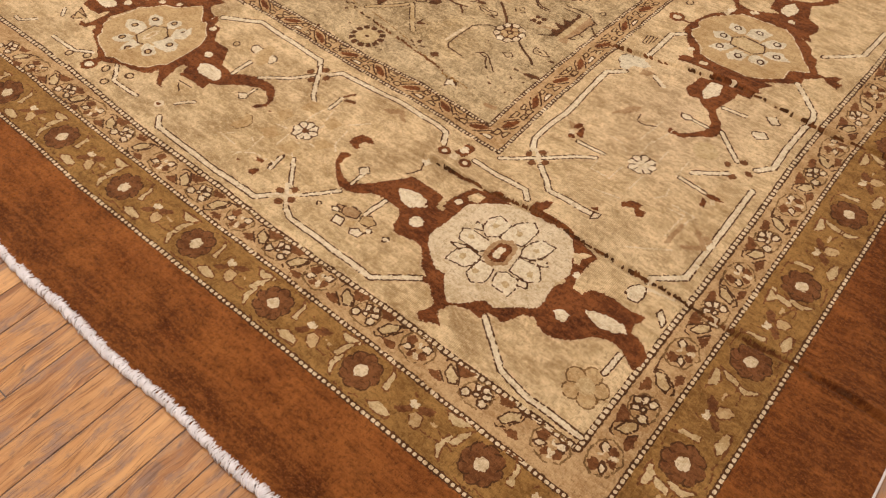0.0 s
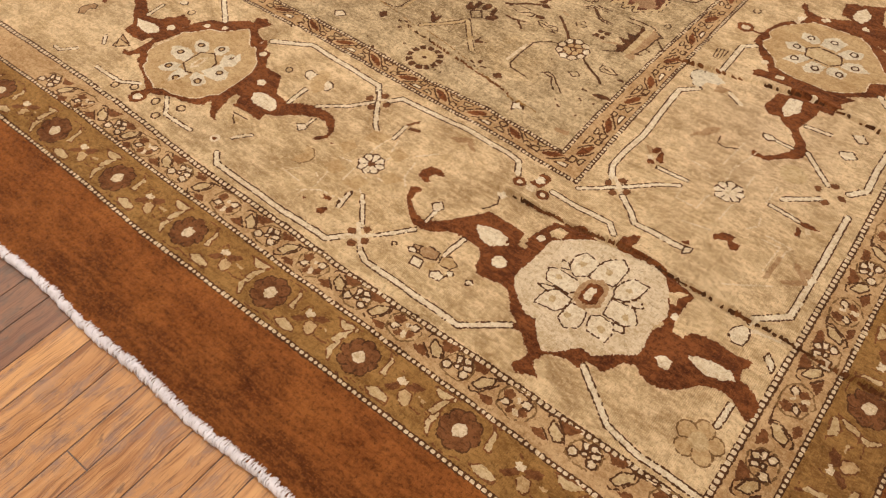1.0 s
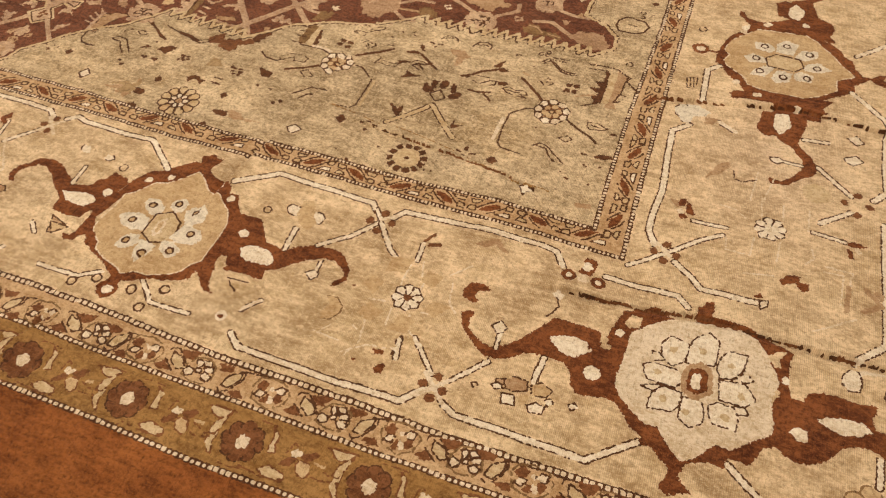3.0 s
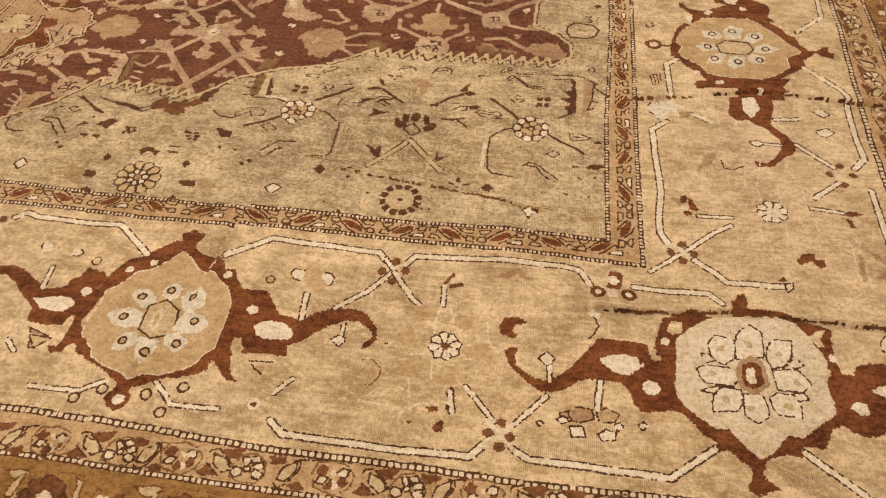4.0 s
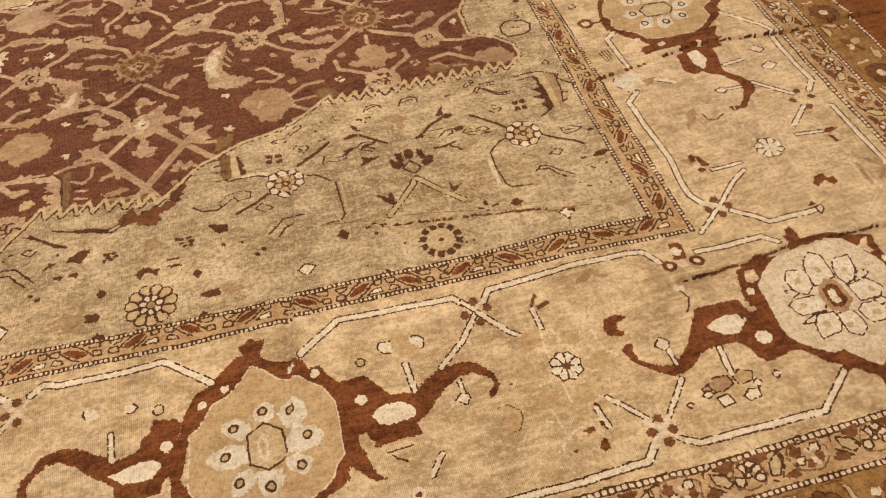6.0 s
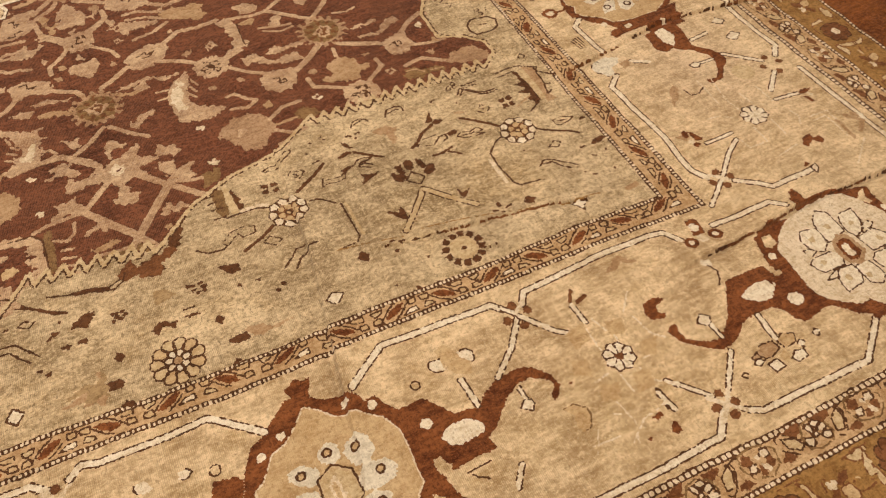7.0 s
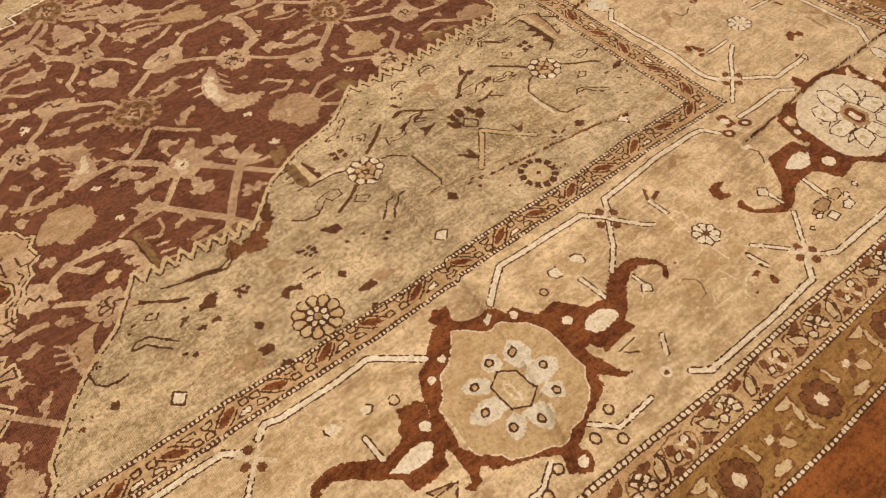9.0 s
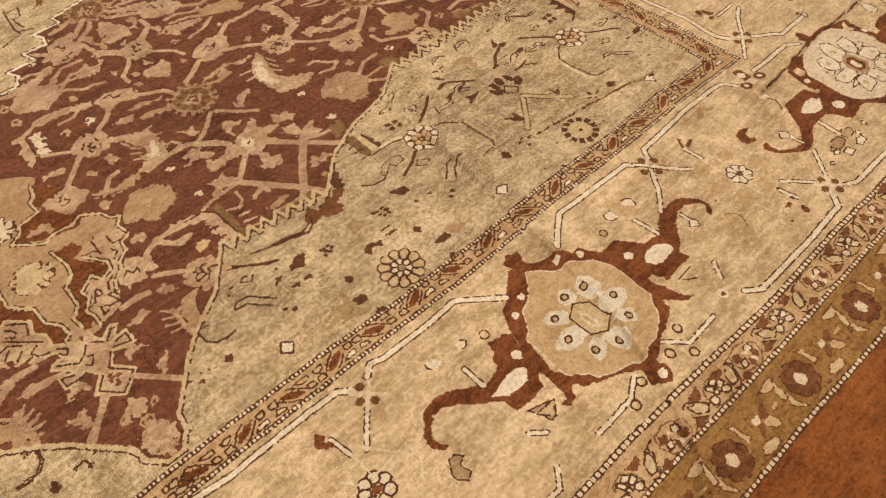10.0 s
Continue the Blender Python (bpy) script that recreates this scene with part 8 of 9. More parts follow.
line("field", "outline", "tan", 0.5, -70.7, 113.8, -67.9, 113.7, -65.9, 111.4, -59.4, 110.7)
fill("field", "blossom", "tan", -91.4, 128.5, -87.4, 129.8, -83.4, 127.6, -82.3, 123.6, -79.3, 123.4, -79.9, 120.8, -83.6, 120.7, -84.5, 118.1, -88.9, 118.5, -93.2, 119.9, -95.9, 122.5, -91.5, 123.3, teeth=0.3)
fill("field", "bud", "rose", -80.4, 128.2, -78.2, 128.5, -77, 126.7, -79.3, 126.4, teeth=0.15)
line("field", "stem", "lattice", 1.5, -76.7, 123.8, -76.2, 120.1, -83, 114.8)
fill("field", "bud", "lattice", -76.7, 116.8, -74.1, 117.8, -72.8, 115.7, -75, 114.2, teeth=0.15)
bud_eye(-74.7, 116.3)
field_flower(-86.4, 111.3, 4.6)
line("field", "stem", "lattice", 1.5, -99.2, 124.9, -98.7, 120.4, -94.2, 117.7, -89.9, 115.3)
fill("field", "bud", "rose", -98.2, 128.1, -95.9, 128.7, -94.9, 126.7, -97, 125.4, teeth=0.15)
fill("field", "bud", "pale", -101.5, 116.2, -99.2, 117.3, -97.7, 115.2, -99.5, 113.8, teeth=0.15)
bud_eye(-99.6, 115.7)
fill("field", "leaf", "moss", -107.9, 110.8, -104.1, 113, -101.7, 110, -99.1, 108.7, -102.8, 107.7, -106.5, 107.7, teeth=0.3)
line("field", "stem", "lattice", 1.4, -87.1, 134.7, -87.3, 130.7)
moss_rosette(-86.9, 145.2, 7.4)

# pale corner ground beyond the field
fill("field", "corner_ground", "spandrel", -208.3, 269.2, -241.2, 179.4, -213, 189.5, -202.7, 187.5, -197.6, 187.4, -194.3, 192.6, -196.2, 196.6, -192.1, 196.2, -186.5, 196, -187.8, 202.1, -183.1, 201.7, -180.1, 200.8, -178.7, 205.7, -181, 210.3, -176.5, 209.9, -170.5, 209.8, -171.4, 214.6, -166, 215.4, -158.1, 216.6, -149.5, 218, -140.9, 242.3, ragged=0.2)
line("field", "outline", "dark", 1.7, -158.1, 216.6, -166, 215.4, -171.4, 214.6, -170.5, 209.8, -176.5, 209.9, -181, 210.3, -178.7, 205.7, -180.1, 200.8, -183.1, 201.7, -187.8, 202.1, -186.5, 196, -192.1, 196.2, -196.2, 196.6, -194.3, 192.6, -197.6, 187.4, -202.7, 187.5)
line("field", "outline", "ivory", 0.9, -158.1, 216.6, -166, 215.4, -171.4, 214.6, -170.5, 209.8, -176.5, 209.9, -181, 210.3, -178.7, 205.7, -180.1, 200.8, -183.1, 201.7, -187.8, 202.1, -186.5, 196, -192.1, 196.2, -196.2, 196.6, -194.3, 192.6, -197.6, 187.4, -202.7, 187.5)
line("field", "stem", "dark", 0.6, -181.6, 231.1, -183.6, 217.8, -183.5, 215.8, -178.4, 213.3)
line("field", "stem", "dark", 0.6, -181.9, 229, -176.7, 230.1, -178.6, 224, -181.5, 223.7, -180.9, 216.9, -178.9, 217.6)
line("field", "stem", "dark", 0.6, -191.1, 210.5, -183, 213.4, -183.5, 215.8)
fill("field", "leaf", "umber", -175.2, 223.5, -172.1, 226.2, -169.6, 228.7, -168.2, 227.2, -170.2, 222.2, -170.9, 226)

# the field: comb by the second saw-toothed edge
fill("field", "comb", "lattice", -198.2, 99.1, -194, 100.2, -189.8, 99.7, -185.6, 98.9, -182.9, 96.4, -182.5, 91.1, -182.5, 83.8, -185.6, 81.6, -189.6, 81.6, -190.9, 83.2, -187.8, 84.2, -185.6, 84.1, -187.9, 86.4, -185, 86.6, -187.8, 90.3, -184.9, 90.7, -188, 93.4, -186, 94.4, -191.8, 97, teeth=0.1)
fill("field", "comb", "field", -198.3, 98.8, -195.8, 98.5, -190.4, 97, -186.6, 95.8, -185.9, 93.8, -188, 93.4, -192.2, 95.1, -195.1, 94.7, -197.5, 96.6, teeth=0.1)
fill("field", "comb", "moss", -182.5, 98.3, -180.2, 97.8, -180.2, 91.9, -180.6, 84.7, -182.2, 82, -182.5, 83.8, -182.1, 90.3, -182.3, 95.5, teeth=0.1)
line("field", "squiggle", "dark", 0.55, -191.1, 98.7, -187.9, 98.5, -184.9, 98.5, -182.5, 95.2, -182.4, 90, -182.3, 84.1, -185.1, 82.5)
line("field", "stem", "lattice", 1.4, -199.9, 98.9, -196.6, 94.4, -192.2, 93.8)
line("field", "stem", "lattice", 1.2, -184.4, 99, -180.9, 100, -174, 100.4)
line("field", "stem", "lattice", 1, -179.8, 93.6, -176.6, 92.1, -174.6, 94, -174.2, 97.8)
line("field", "finger", "lattice", 0.7, -178.8, 89.5, -175.7, 89)
line("field", "finger", "lattice", 0.7, -178.8, 87, -175.6, 85.9)
line("field", "finger", "lattice", 0.7, -178.7, 84.4, -175.6, 82.9)
line("field", "finger", "lattice", 0.7, -178.4, 82.1, -175.4, 80.3)
fill("field", "bud", "gold", -194, 88.7, -192.4, 90.2, -189.4, 89.6, -189.3, 87.5, -191.3, 86.3, -193.7, 86.5, teeth=0.2)


# stepped end of the field and the outlined medallion
fill("field", "medallion", "tan", -241.6, 227.6, -229.8, 166.3, -219.4, 151.1, -214.2, 147.4, -211.9, 144.4, -214.3, 140.6, -215.3, 135.4, -216.8, 129.9, -223.3, 128.6, -227, 125.9, -220.3, 120.5, -212.1, 118.3, -209.6, 120.8, -204.6, 116.8, -202.3, 113.3, -205.2, 106.2, -208.1, 101.7, -211.8, 96, -215.2, 92.9, -223.9, 83.9, -228.7, 83.5, -230.3, 89.9, -233.5, 94.8, -234.2, 101, -238.1, 105.6, -237.5, 111.8, -243, 119.9, -267.6, 147.5, ragged=0.2)
# medallion: brown bands, outlined strips and pale ribbons
fill("field", "medallion_panel", "brown", -213.6, 141.3, -208.6, 136.2, -217, 132, -217, 135.7, -215.2, 137.6, ragged=0.2)
fill("field", "medallion_panel", "brown", -217.7, 130.5, -214.3, 129.2, -213, 126, -210.5, 121.7, -213.2, 120.9, -218.1, 121.7, -221.4, 120.7, -226.7, 124.9, -223.9, 127.6, -223.7, 129.2, ragged=0.2)
fill("field", "leaf", "tan", -219.2, 126.3, -217.8, 126.3, -217.4, 123.4, -218.8, 122, -219.4, 123.7, teeth=0.2)
fill("field", "dot", "tan", -223, 125.7, -221.7, 126.1, -221.5, 124.2, -222.9, 123.7, teeth=0.1)
fill("field", "medallion_strip", "lattice", -216.5, 107.8, -212.6, 101.9, -213.2, 99.1, -216.6, 97.4, -217.9, 100.8, -222.6, 97.1, -221.7, 94.4, -224.5, 90.8, -223.7, 88.4, -223.8, 85, -220.9, 85.5, -217.2, 86.5, -215.7, 90.5, -214.5, 94.1, -211.4, 96.7, -210, 99.8, -207, 101.4, -206.5, 105, -203.4, 106.7, -204.6, 110, -210.1, 112.8, ragged=0.2)
fill("field", "medallion_band", "brown", -221, 114.4, -216.3, 114.6, -214.8, 111, -217.2, 109.2, -218.9, 109, -215.7, 104.8, -212.6, 99.5, -216.4, 98, -217.7, 100.9, -222.3, 97.3, -221.6, 94.7, -224.7, 90.8, -224.3, 87.8, -226.1, 85.7, -227.6, 86.5, -227.2, 89.3, -226.8, 92.5, -224.9, 94.3, -224.4, 101.1, -221.1, 104.3, -220.7, 108.1, ragged=0.2)
fill("field", "medallion_band", "brown", -244.4, 110, -240, 106.6, -235.8, 101.3, -234.1, 98.6, -234.2, 95.2, -231.6, 91.4, -232.2, 87.3, -231.4, 85.1, -235.3, 87.2, -234.6, 91.1, -237.1, 94.6, -235.8, 97.7, -236, 99.2, -241.7, 102.9, -246.5, 105.2, ragged=0.2, teeth=0.3)
fill("field", "medallion_strip", "lattice", -245.8, 103.4, -242.1, 102, -240.6, 102.8, -235.8, 98, -237.2, 94.7, -234.8, 91.1, -235.4, 87.8, -231.2, 84.9, -230.5, 81.5, -232.6, 80, -234.7, 82.6, -236.1, 85.6, -238.1, 86, -239.9, 88.3, -239.3, 91, -242.1, 88.3, -244.1, 88.5, -243.6, 91, -245.4, 91.7, -246.8, 91.9, -250.7, 92.6, edge='buff', width=0.7, ragged=0.2)
fill("field", "knot", "lattice", -228.8, 83.8, -227, 85.5, -226.8, 82.3, -225.6, 80.6, -222.6, 83.2, -221.1, 82.3, -223.5, 78.9, -220.2, 79.3, -220.2, 74.7, -222.5, 74.5, -225.7, 76.2, -227.9, 72.8, -224.1, 67.9, -229.4, 63.1, -234.3, 68, -230.9, 72.6, -233.1, 75.7, -236.3, 73.8, -238.7, 74.3, -238.6, 78.9, -235.6, 77.2, -235.3, 78, -238.8, 81.7, -237.8, 82.8, -233.5, 79.6, -231.3, 80.5, -229.9, 82.3, edge='buff', width=0.7, ragged=0.2)
line("field", "outline", "dark", 1.5, -214.5, 142.2, -215.8, 138.2, -217.7, 136.4, -217.5, 131, -224.3, 130.1, -224.2, 127.9, -228.2, 125.1, -221.7, 119.4, -218.1, 121, -213.3, 120, -209.9, 121.7, -205, 118.2, -204.2, 115, -201.9, 113.7, -204.3, 111.1, -203.3, 106.6)
line("field", "outline", "buff", 0.7, -214.5, 142.2, -215.8, 138.2, -217.7, 136.4, -217.5, 131, -224.3, 130.1, -224.2, 127.9, -228.2, 125.1, -221.7, 119.4, -218.1, 121, -213.3, 120, -209.9, 121.7, -205, 118.2, -204.2, 115, -201.9, 113.7, -204.3, 111.1, -203.3, 106.6)
line("field", "outline", "dark", 1.5, -221.8, 115.2, -220.8, 108.7, -221.2, 104.7, -224.6, 101.4, -225, 94.2, -227.8, 91.3, -227.5, 87.3)
line("field", "outline", "buff", 0.7, -221.8, 115.2, -220.8, 108.7, -221.2, 104.7, -224.6, 101.4, -225, 94.2, -227.8, 91.3, -227.5, 87.3)
line("field", "outline", "dark", 1.5, -216.5, 107.8, -212.6, 101.9, -213.2, 99.1, -216.6, 97.4, -217.9, 100.8, -222.6, 97.1, -221.7, 94.4, -224.5, 90.8, -223.7, 88.4, -223.8, 85)
line("field", "outline", "buff", 0.7, -216.5, 107.8, -212.6, 101.9, -213.2, 99.1, -216.6, 97.4, -217.9, 100.8, -222.6, 97.1, -221.7, 94.4, -224.5, 90.8, -223.7, 88.4, -223.8, 85)
line("field", "outline", "dark", 1.5, -203.4, 106.7, -206.5, 105, -207, 101.4, -210, 99.8, -211.4, 96.7, -214.5, 94.1, -215.7, 90.5)
line("field", "outline", "buff", 0.7, -203.4, 106.7, -206.5, 105, -207, 101.4, -210, 99.8, -211.4, 96.7, -214.5, 94.1, -215.7, 90.5)
line("field", "outline", "dark", 1.5, -236, 128.9, -237.4, 115.6, -238.2, 106.5, -233.6, 101, -233.6, 95, -230.9, 91.3, -230.9, 87.8, -232.4, 86.6)
line("field", "outline", "buff", 0.7, -236, 128.9, -237.4, 115.6, -238.2, 106.5, -233.6, 101, -233.6, 95, -230.9, 91.3, -230.9, 87.8, -232.4, 86.6)
line("field", "squiggle", "dark", 0.52, -210.3, 112.4, -212.3, 111, -212.5, 107.7, -212.5, 105.4, -213.3, 107.7, -215.7, 107.7)
line("field", "squiggle", "dark", 0.52, -219.1, 95.5, -218.6, 93, -220, 93, -220, 94.7, -219.1, 95.5)
line("field", "squiggle", "dark", 0.52, -214.4, 91.2, -218, 91.7, -216.4, 88.1, -219.2, 88.3, -221.1, 89.8, -221.9, 86.8, -219.6, 87.5)
line("field", "squiggle", "dark", 0.52, -223.1, 91.3, -221.3, 91.8, -220.6, 93.6)
line("field", "squiggle", "dark", 0.52, -213.9, 96.8, -216.2, 95.3, -216.8, 92.8)
line("field", "squiggle", "dark", 0.52, -208.5, 109.8, -208.4, 106.2, -206.8, 106)
line("field", "squiggle", "dark", 0.52, -209.9, 105.1, -208.9, 103.1, -210.9, 101.1)
line("field", "squiggle", "dark", 0.52, -228.6, 72.3, -224.8, 67.7, -229.4, 63.9, -233.5, 68.1, -230.7, 71.6)
line("field", "squiggle", "dark", 0.52, -226.1, 76.1, -228.6, 72.4)
line("field", "squiggle", "dark", 0.52, -233.2, 75, -235.3, 74.5, -238.2, 74.9, -238.3, 77.5, -235.5, 76.4)
line("field", "squiggle", "dark", 0.52, -237.3, 81.7, -233.1, 78.6, -231, 79.7, -229.5, 81.9)
line("field", "squiggle", "dark", 0.52, -225.2, 79.3, -222.8, 81.9, -222, 81.6)
line("field", "squiggle", "dark", 0.52, -223.8, 77.9, -220.7, 78.4, -220.9, 75.4, -225, 76.8)
line("field", "squiggle", "dark", 0.52, -228.3, 81.9, -226.1, 79.8)
line("field", "squiggle", "dark", 0.52, -230.8, 78.7, -229.5, 78.3, -231.1, 75.9, -232.1, 77.1)
line("field", "squiggle", "dark", 0.52, -240.9, 101.5, -236.9, 98.1, -238.3, 94.6)
line("field", "squiggle", "dark", 0.52, -241.5, 100.2, -239.9, 97.9, -241, 96.6, -242.6, 98.3)
line("field", "squiggle", "dark", 0.52, -243.5, 94.2, -245.6, 91.9)
line("field", "squiggle", "dark", 0.52, -241.4, 91.6, -243.8, 89.1)
line("field", "squiggle", "dark", 0.52, -238.1, 90.5, -240.2, 89.1, -238.7, 87.1, -236.4, 86.5)
line("field", "squiggle", "dark", 0.52, -235.1, 86.1, -233, 84.4, -233.9, 82.7, -235.3, 84.5)
line("field", "squiggle", "dark", 0.52, -243.9, 98, -241, 94.9, -236.1, 89.9)
line("field", "squiggle", "dark", 0.52, -245.4, 94.9, -243.3, 95.7, -240.5, 93)
fill("field", "knot", "lattice", -230.5, 88.4, -227.8, 88.1, -228, 84.7, -230.5, 85, teeth=0.15)
disc("field", "dot", "umber", -229.3, 70.1, 0.75)
disc("field", "dot", "umber", -228.1, 69, 0.75)
disc("field", "dot", "umber", -230.6, 68.9, 0.75)
disc("field", "dot", "umber", -229.2, 67.5, 0.75)
petals("field", "buff", -229.5, 110.7, 4.2, 1.55, 10, 8, "dark", 0.4)
disc("field", "flower_heart", "buff", -229.5, 110.7, 3.0)
petals("field", "pale", -229.2, 132.4, 3.6, 1.4, 9, 8, "dark", 0.5)
disc("field", "flower_heart", "pale", -229.2, 132.4, 2.6)
fill("field", "leaf", "lattice", -224.6, 125.8, -221.6, 126.1, -218.2, 127, -218.6, 123.7, -221.7, 123.3, -223.8, 124, teeth=0.2)

# blossoms round the medallion
line("field", "stem", "lattice", 1.6, -185.1, 96.9, -193.5, 98.1, -199.2, 99, -203.5, 97, -206.8, 92.3, -208.4, 96.6)
line("field", "stem", "lattice", 1.6, -199.8, 98.1, -195.2, 92.7, -191.9, 93.6)
line("field", "stem", "lattice", 1.6, -206.4, 88.6, -199.1, 83.8)
line("field", "stem", "lattice", 1.6, -225.5, 66.3, -217.8, 57.5)
line("field", "stem", "lattice", 1.6, -232.9, 65.8, -238.1, 61, -241.3, 58.4)
line("field", "stem", "lattice", 1.9, -217.5, 85.3, -213.2, 85.8, -210.4, 84.9)
line("field", "stem", "lattice", 1.6, -239.2, 79.1, -242.2, 78.9, -245.9, 80.1)
fill("field", "blossom", "lattice", -212, 96.3, -209.8, 98.7, -205.6, 97.1, -203.7, 94.5, -205.3, 93.4, -203.9, 90.7, -207.3, 91.4, -207.5, 89.7, -210.8, 89.8, -213.4, 89.6, -213.9, 93, teeth=0.35)
line("field", "squiggle", "dark", 0.45, -212, 94.2, -210.5, 95.3, -209.9, 93.4, -208.1, 94.3, -208.3, 92.5)
fill("field", "leaf", "lattice", -219.4, 80, -216.8, 80.9, -214, 81.7, -212.4, 78.9, -215.1, 78.5, -217.2, 77.7, teeth=0.25)
fill("field", "leaf", "lattice", -222.7, 76.3, -218.5, 71.5, -218.7, 70.5, -222, 72.2, -223.9, 70.2, -224.3, 72.2, -222.6, 73.9, teeth=0.25)
fill("field", "leaf", "lattice", -220.4, 67.7, -219.1, 64.7, -216.7, 66.8, -215.7, 66, -219.8, 61.1, -220.7, 61.5, -220.4, 63.9, teeth=0.25)
fill("field", "leaf", "lattice", -243.6, 66.5, -241.4, 66.8, -240.4, 65.8, -238.3, 67.2, -237.8, 62.7, -239, 61.4, -240.7, 62.7, -241.8, 64.7, teeth=0.25)
fill("field", "leaf", "lattice", -241.2, 71.1, -237.5, 74.1, -233.5, 70.7, -234.2, 70.1, -237.5, 72.4, -239.7, 70.6, teeth=0.25)
fill("field", "leaf", "lattice", -247.4, 80.5, -244.9, 82.2, -243.5, 79.9, -241.9, 79.6, -239.1, 79.5, -238.9, 78.3, -242, 78, -245.3, 78.4, teeth=0.25)
fill("field", "leaf", "lattice", -249.2, 86.5, -247.1, 86.5, -246.3, 83.6, -249.1, 82.2, -250.7, 81.8, teeth=0.25)
fill("field", "leaf", "lattice", -208.6, 85, -205.6, 84.5, -204.3, 81.2, -207.3, 81.8, -208.8, 82.7, teeth=0.25)
fill("field", "leaf", "lattice", -217.8, 85.6, -215.2, 86.6, -210.2, 85.3, -212.6, 84, -215.6, 84.5, teeth=0.25)
fill("field", "leaf", "lattice", -240.5, 80.9, -238.7, 80.2, -240.7, 79, teeth=0.25)
fill("field", "bud", "lattice", -205.1, 103, -202.5, 105.3, -199.9, 103, -202.5, 100.7)
fill("field", "bud", "rose", -208, 82.5, -206, 84.3, -204, 82.5, -206, 80.7)
petals("field", "lattice", -196.3, 79.8, 4.4, 1.5, 11, 8, "", name="petal")
disc("field", "blossom", "lattice", -196.3, 79.8, 4.5)
petals("field", "lattice", -196.3, 79.8, 1.9, 1.1, 6, 0, "dark", 0.5)
disc("field", "flower_heart", "lattice", -196.3, 79.8, 0.8, "dark", 0.45)
fill("field", "leaf", "tan", -253.7, 76.7, -251.3, 74.5, -250.6, 69.7, -250.8, 66.9, -254, 67.6, -257, 69.6, -260.6, 73.1, -257.5, 80.1, edge="dark", width=0.4)
fill("field", "leaf", "field", -255.7, 72.4, -253.9, 71.1, -254.8, 68.7, -256.7, 70.3, teeth=0.2)
line("field", "finger", "lattice", 1.0, -250.3, 76.8, -250.1, 73.6, -250.3, 67.5)
line("field", "finger", "lattice", 1.0, -249.9, 76.9, -248.4, 76.4)
line("field", "finger", "lattice", 1.0, -249.9, 73.9, -247.6, 74.4)
line("field", "finger", "lattice", 1.0, -250, 72, -247, 71.9)
line("field", "finger", "lattice", 1.0, -250.1, 70.3, -247.2, 70)
line("field", "finger", "lattice", 1.0, -250.3, 68.6, -247.8, 67.8)
line("field", "finger", "lattice", 1.0, -253.2, 77.7, -251.3, 76.1, -250.5, 74)
fill("field", "bud", "lattice", -229.8, 62.2, -226.6, 59.7, -228.2, 56, -230.4, 56.7, -231.3, 59.6, teeth=0.2)
fill("field", "bud", "tan", -226.1, 59, -224, 57.4, -225, 55.6, -226.9, 56.2, teeth=0.2)
fill("field", "bud", "tan", -233.1, 59, -231.9, 59.2, -231.5, 57.3, -232.8, 55.7, -234.2, 56.5, teeth=0.2)
fill("field", "bud", "tan", -230.5, 55.3, -228.5, 56.4, -227.2, 54, -227.7, 52.5, -230, 52.4, -230.8, 53.6, teeth=0.2)
disc("field", "bud_eye", "field", -225.4, 57, 0.55)
disc("field", "bud_eye", "field", -232.9, 57.5, 0.55)
disc("field", "bud_eye", "field", -229.2, 54, 0.55)
petals("field", "lattice", -229.1, 48.2, 3.1, 1.1, 9, 8, "", name="petal")
disc("field", "blossom", "lattice", -229.1, 48.2, 3.2)
line("field", "stem", "lattice", 1.3, -229.4, 46.4, -229.2, 42.9)
disc("field", "flower_heart", "tan", -229.1, 48.2, 1.2)

# the field: fingered leaf at its edge and the small rosette
fill("field", "leaf", "tan", -208.1, 75.2, -205.4, 76.9, -201.8, 77.7, -199.7, 77.1, -202.9, 74.3, -204.8, 70.1, -205.4, 65.7, -208.7, 66.5, edge='dark', width=0.4)
line("field", "stem", "lattice", 1.3, -208.8, 75.7, -209.2, 71, -209, 66.5)
line("field", "finger", "lattice", 0.7, -209.6, 75.5, -211.2, 77.6)
line("field", "finger", "lattice", 0.7, -209.9, 73.7, -212.2, 75)
line("field", "finger", "lattice", 0.7, -210.1, 71.6, -212.7, 72.7)
line("field", "finger", "lattice", 0.7, -210.1, 69.6, -212.8, 70.2)

field_ribbon()

# spandrel: motifs by the guard band and the second saw-toothed edge
fill("spandrel", "square", "ivory", -195.4, 48.5, -193.2, 46.4, -195.1, 44.1, -197.3, 46.1, edge='dark', width=0.5)
fill("spandrel", "square", "sepia", -207.2, 55.2, -205.6, 54.3, -206.7, 52.3, -208.4, 53.3)
fill("spandrel", "serrated_leaf", "umber", -162.4, 79, -162.4, 76, -158.1, 77.6, -154.7, 77.9, -152.1, 77, -155.2, 75.3, -153.5, 74.1, -157.4, 72.7, -158.4, 69.5, -161.3, 71.4, -162.1, 73.9, -165.2, 73, -166.9, 74.1, teeth=0.8)
fill("spandrel", "leaf", "faded", -180, 47.4, -177.9, 46.5, -176.5, 47.5, -176.4, 49.4, -175.1, 47.6, -175.9, 45.6, -174.8, 43.8, -176.1, 43.2, -174.8, 41.4, -176.7, 42.9, -179, 41.5, -180.7, 43, -179.7, 45.4, -183.9, 44.8, -185.3, 44.9)
fill("spandrel", "leaf", "faded", -160.6, 66, -157.9, 65.5, -155.2, 62.8, -158, 61.9, -160.7, 61.5, -160.8, 63.8)
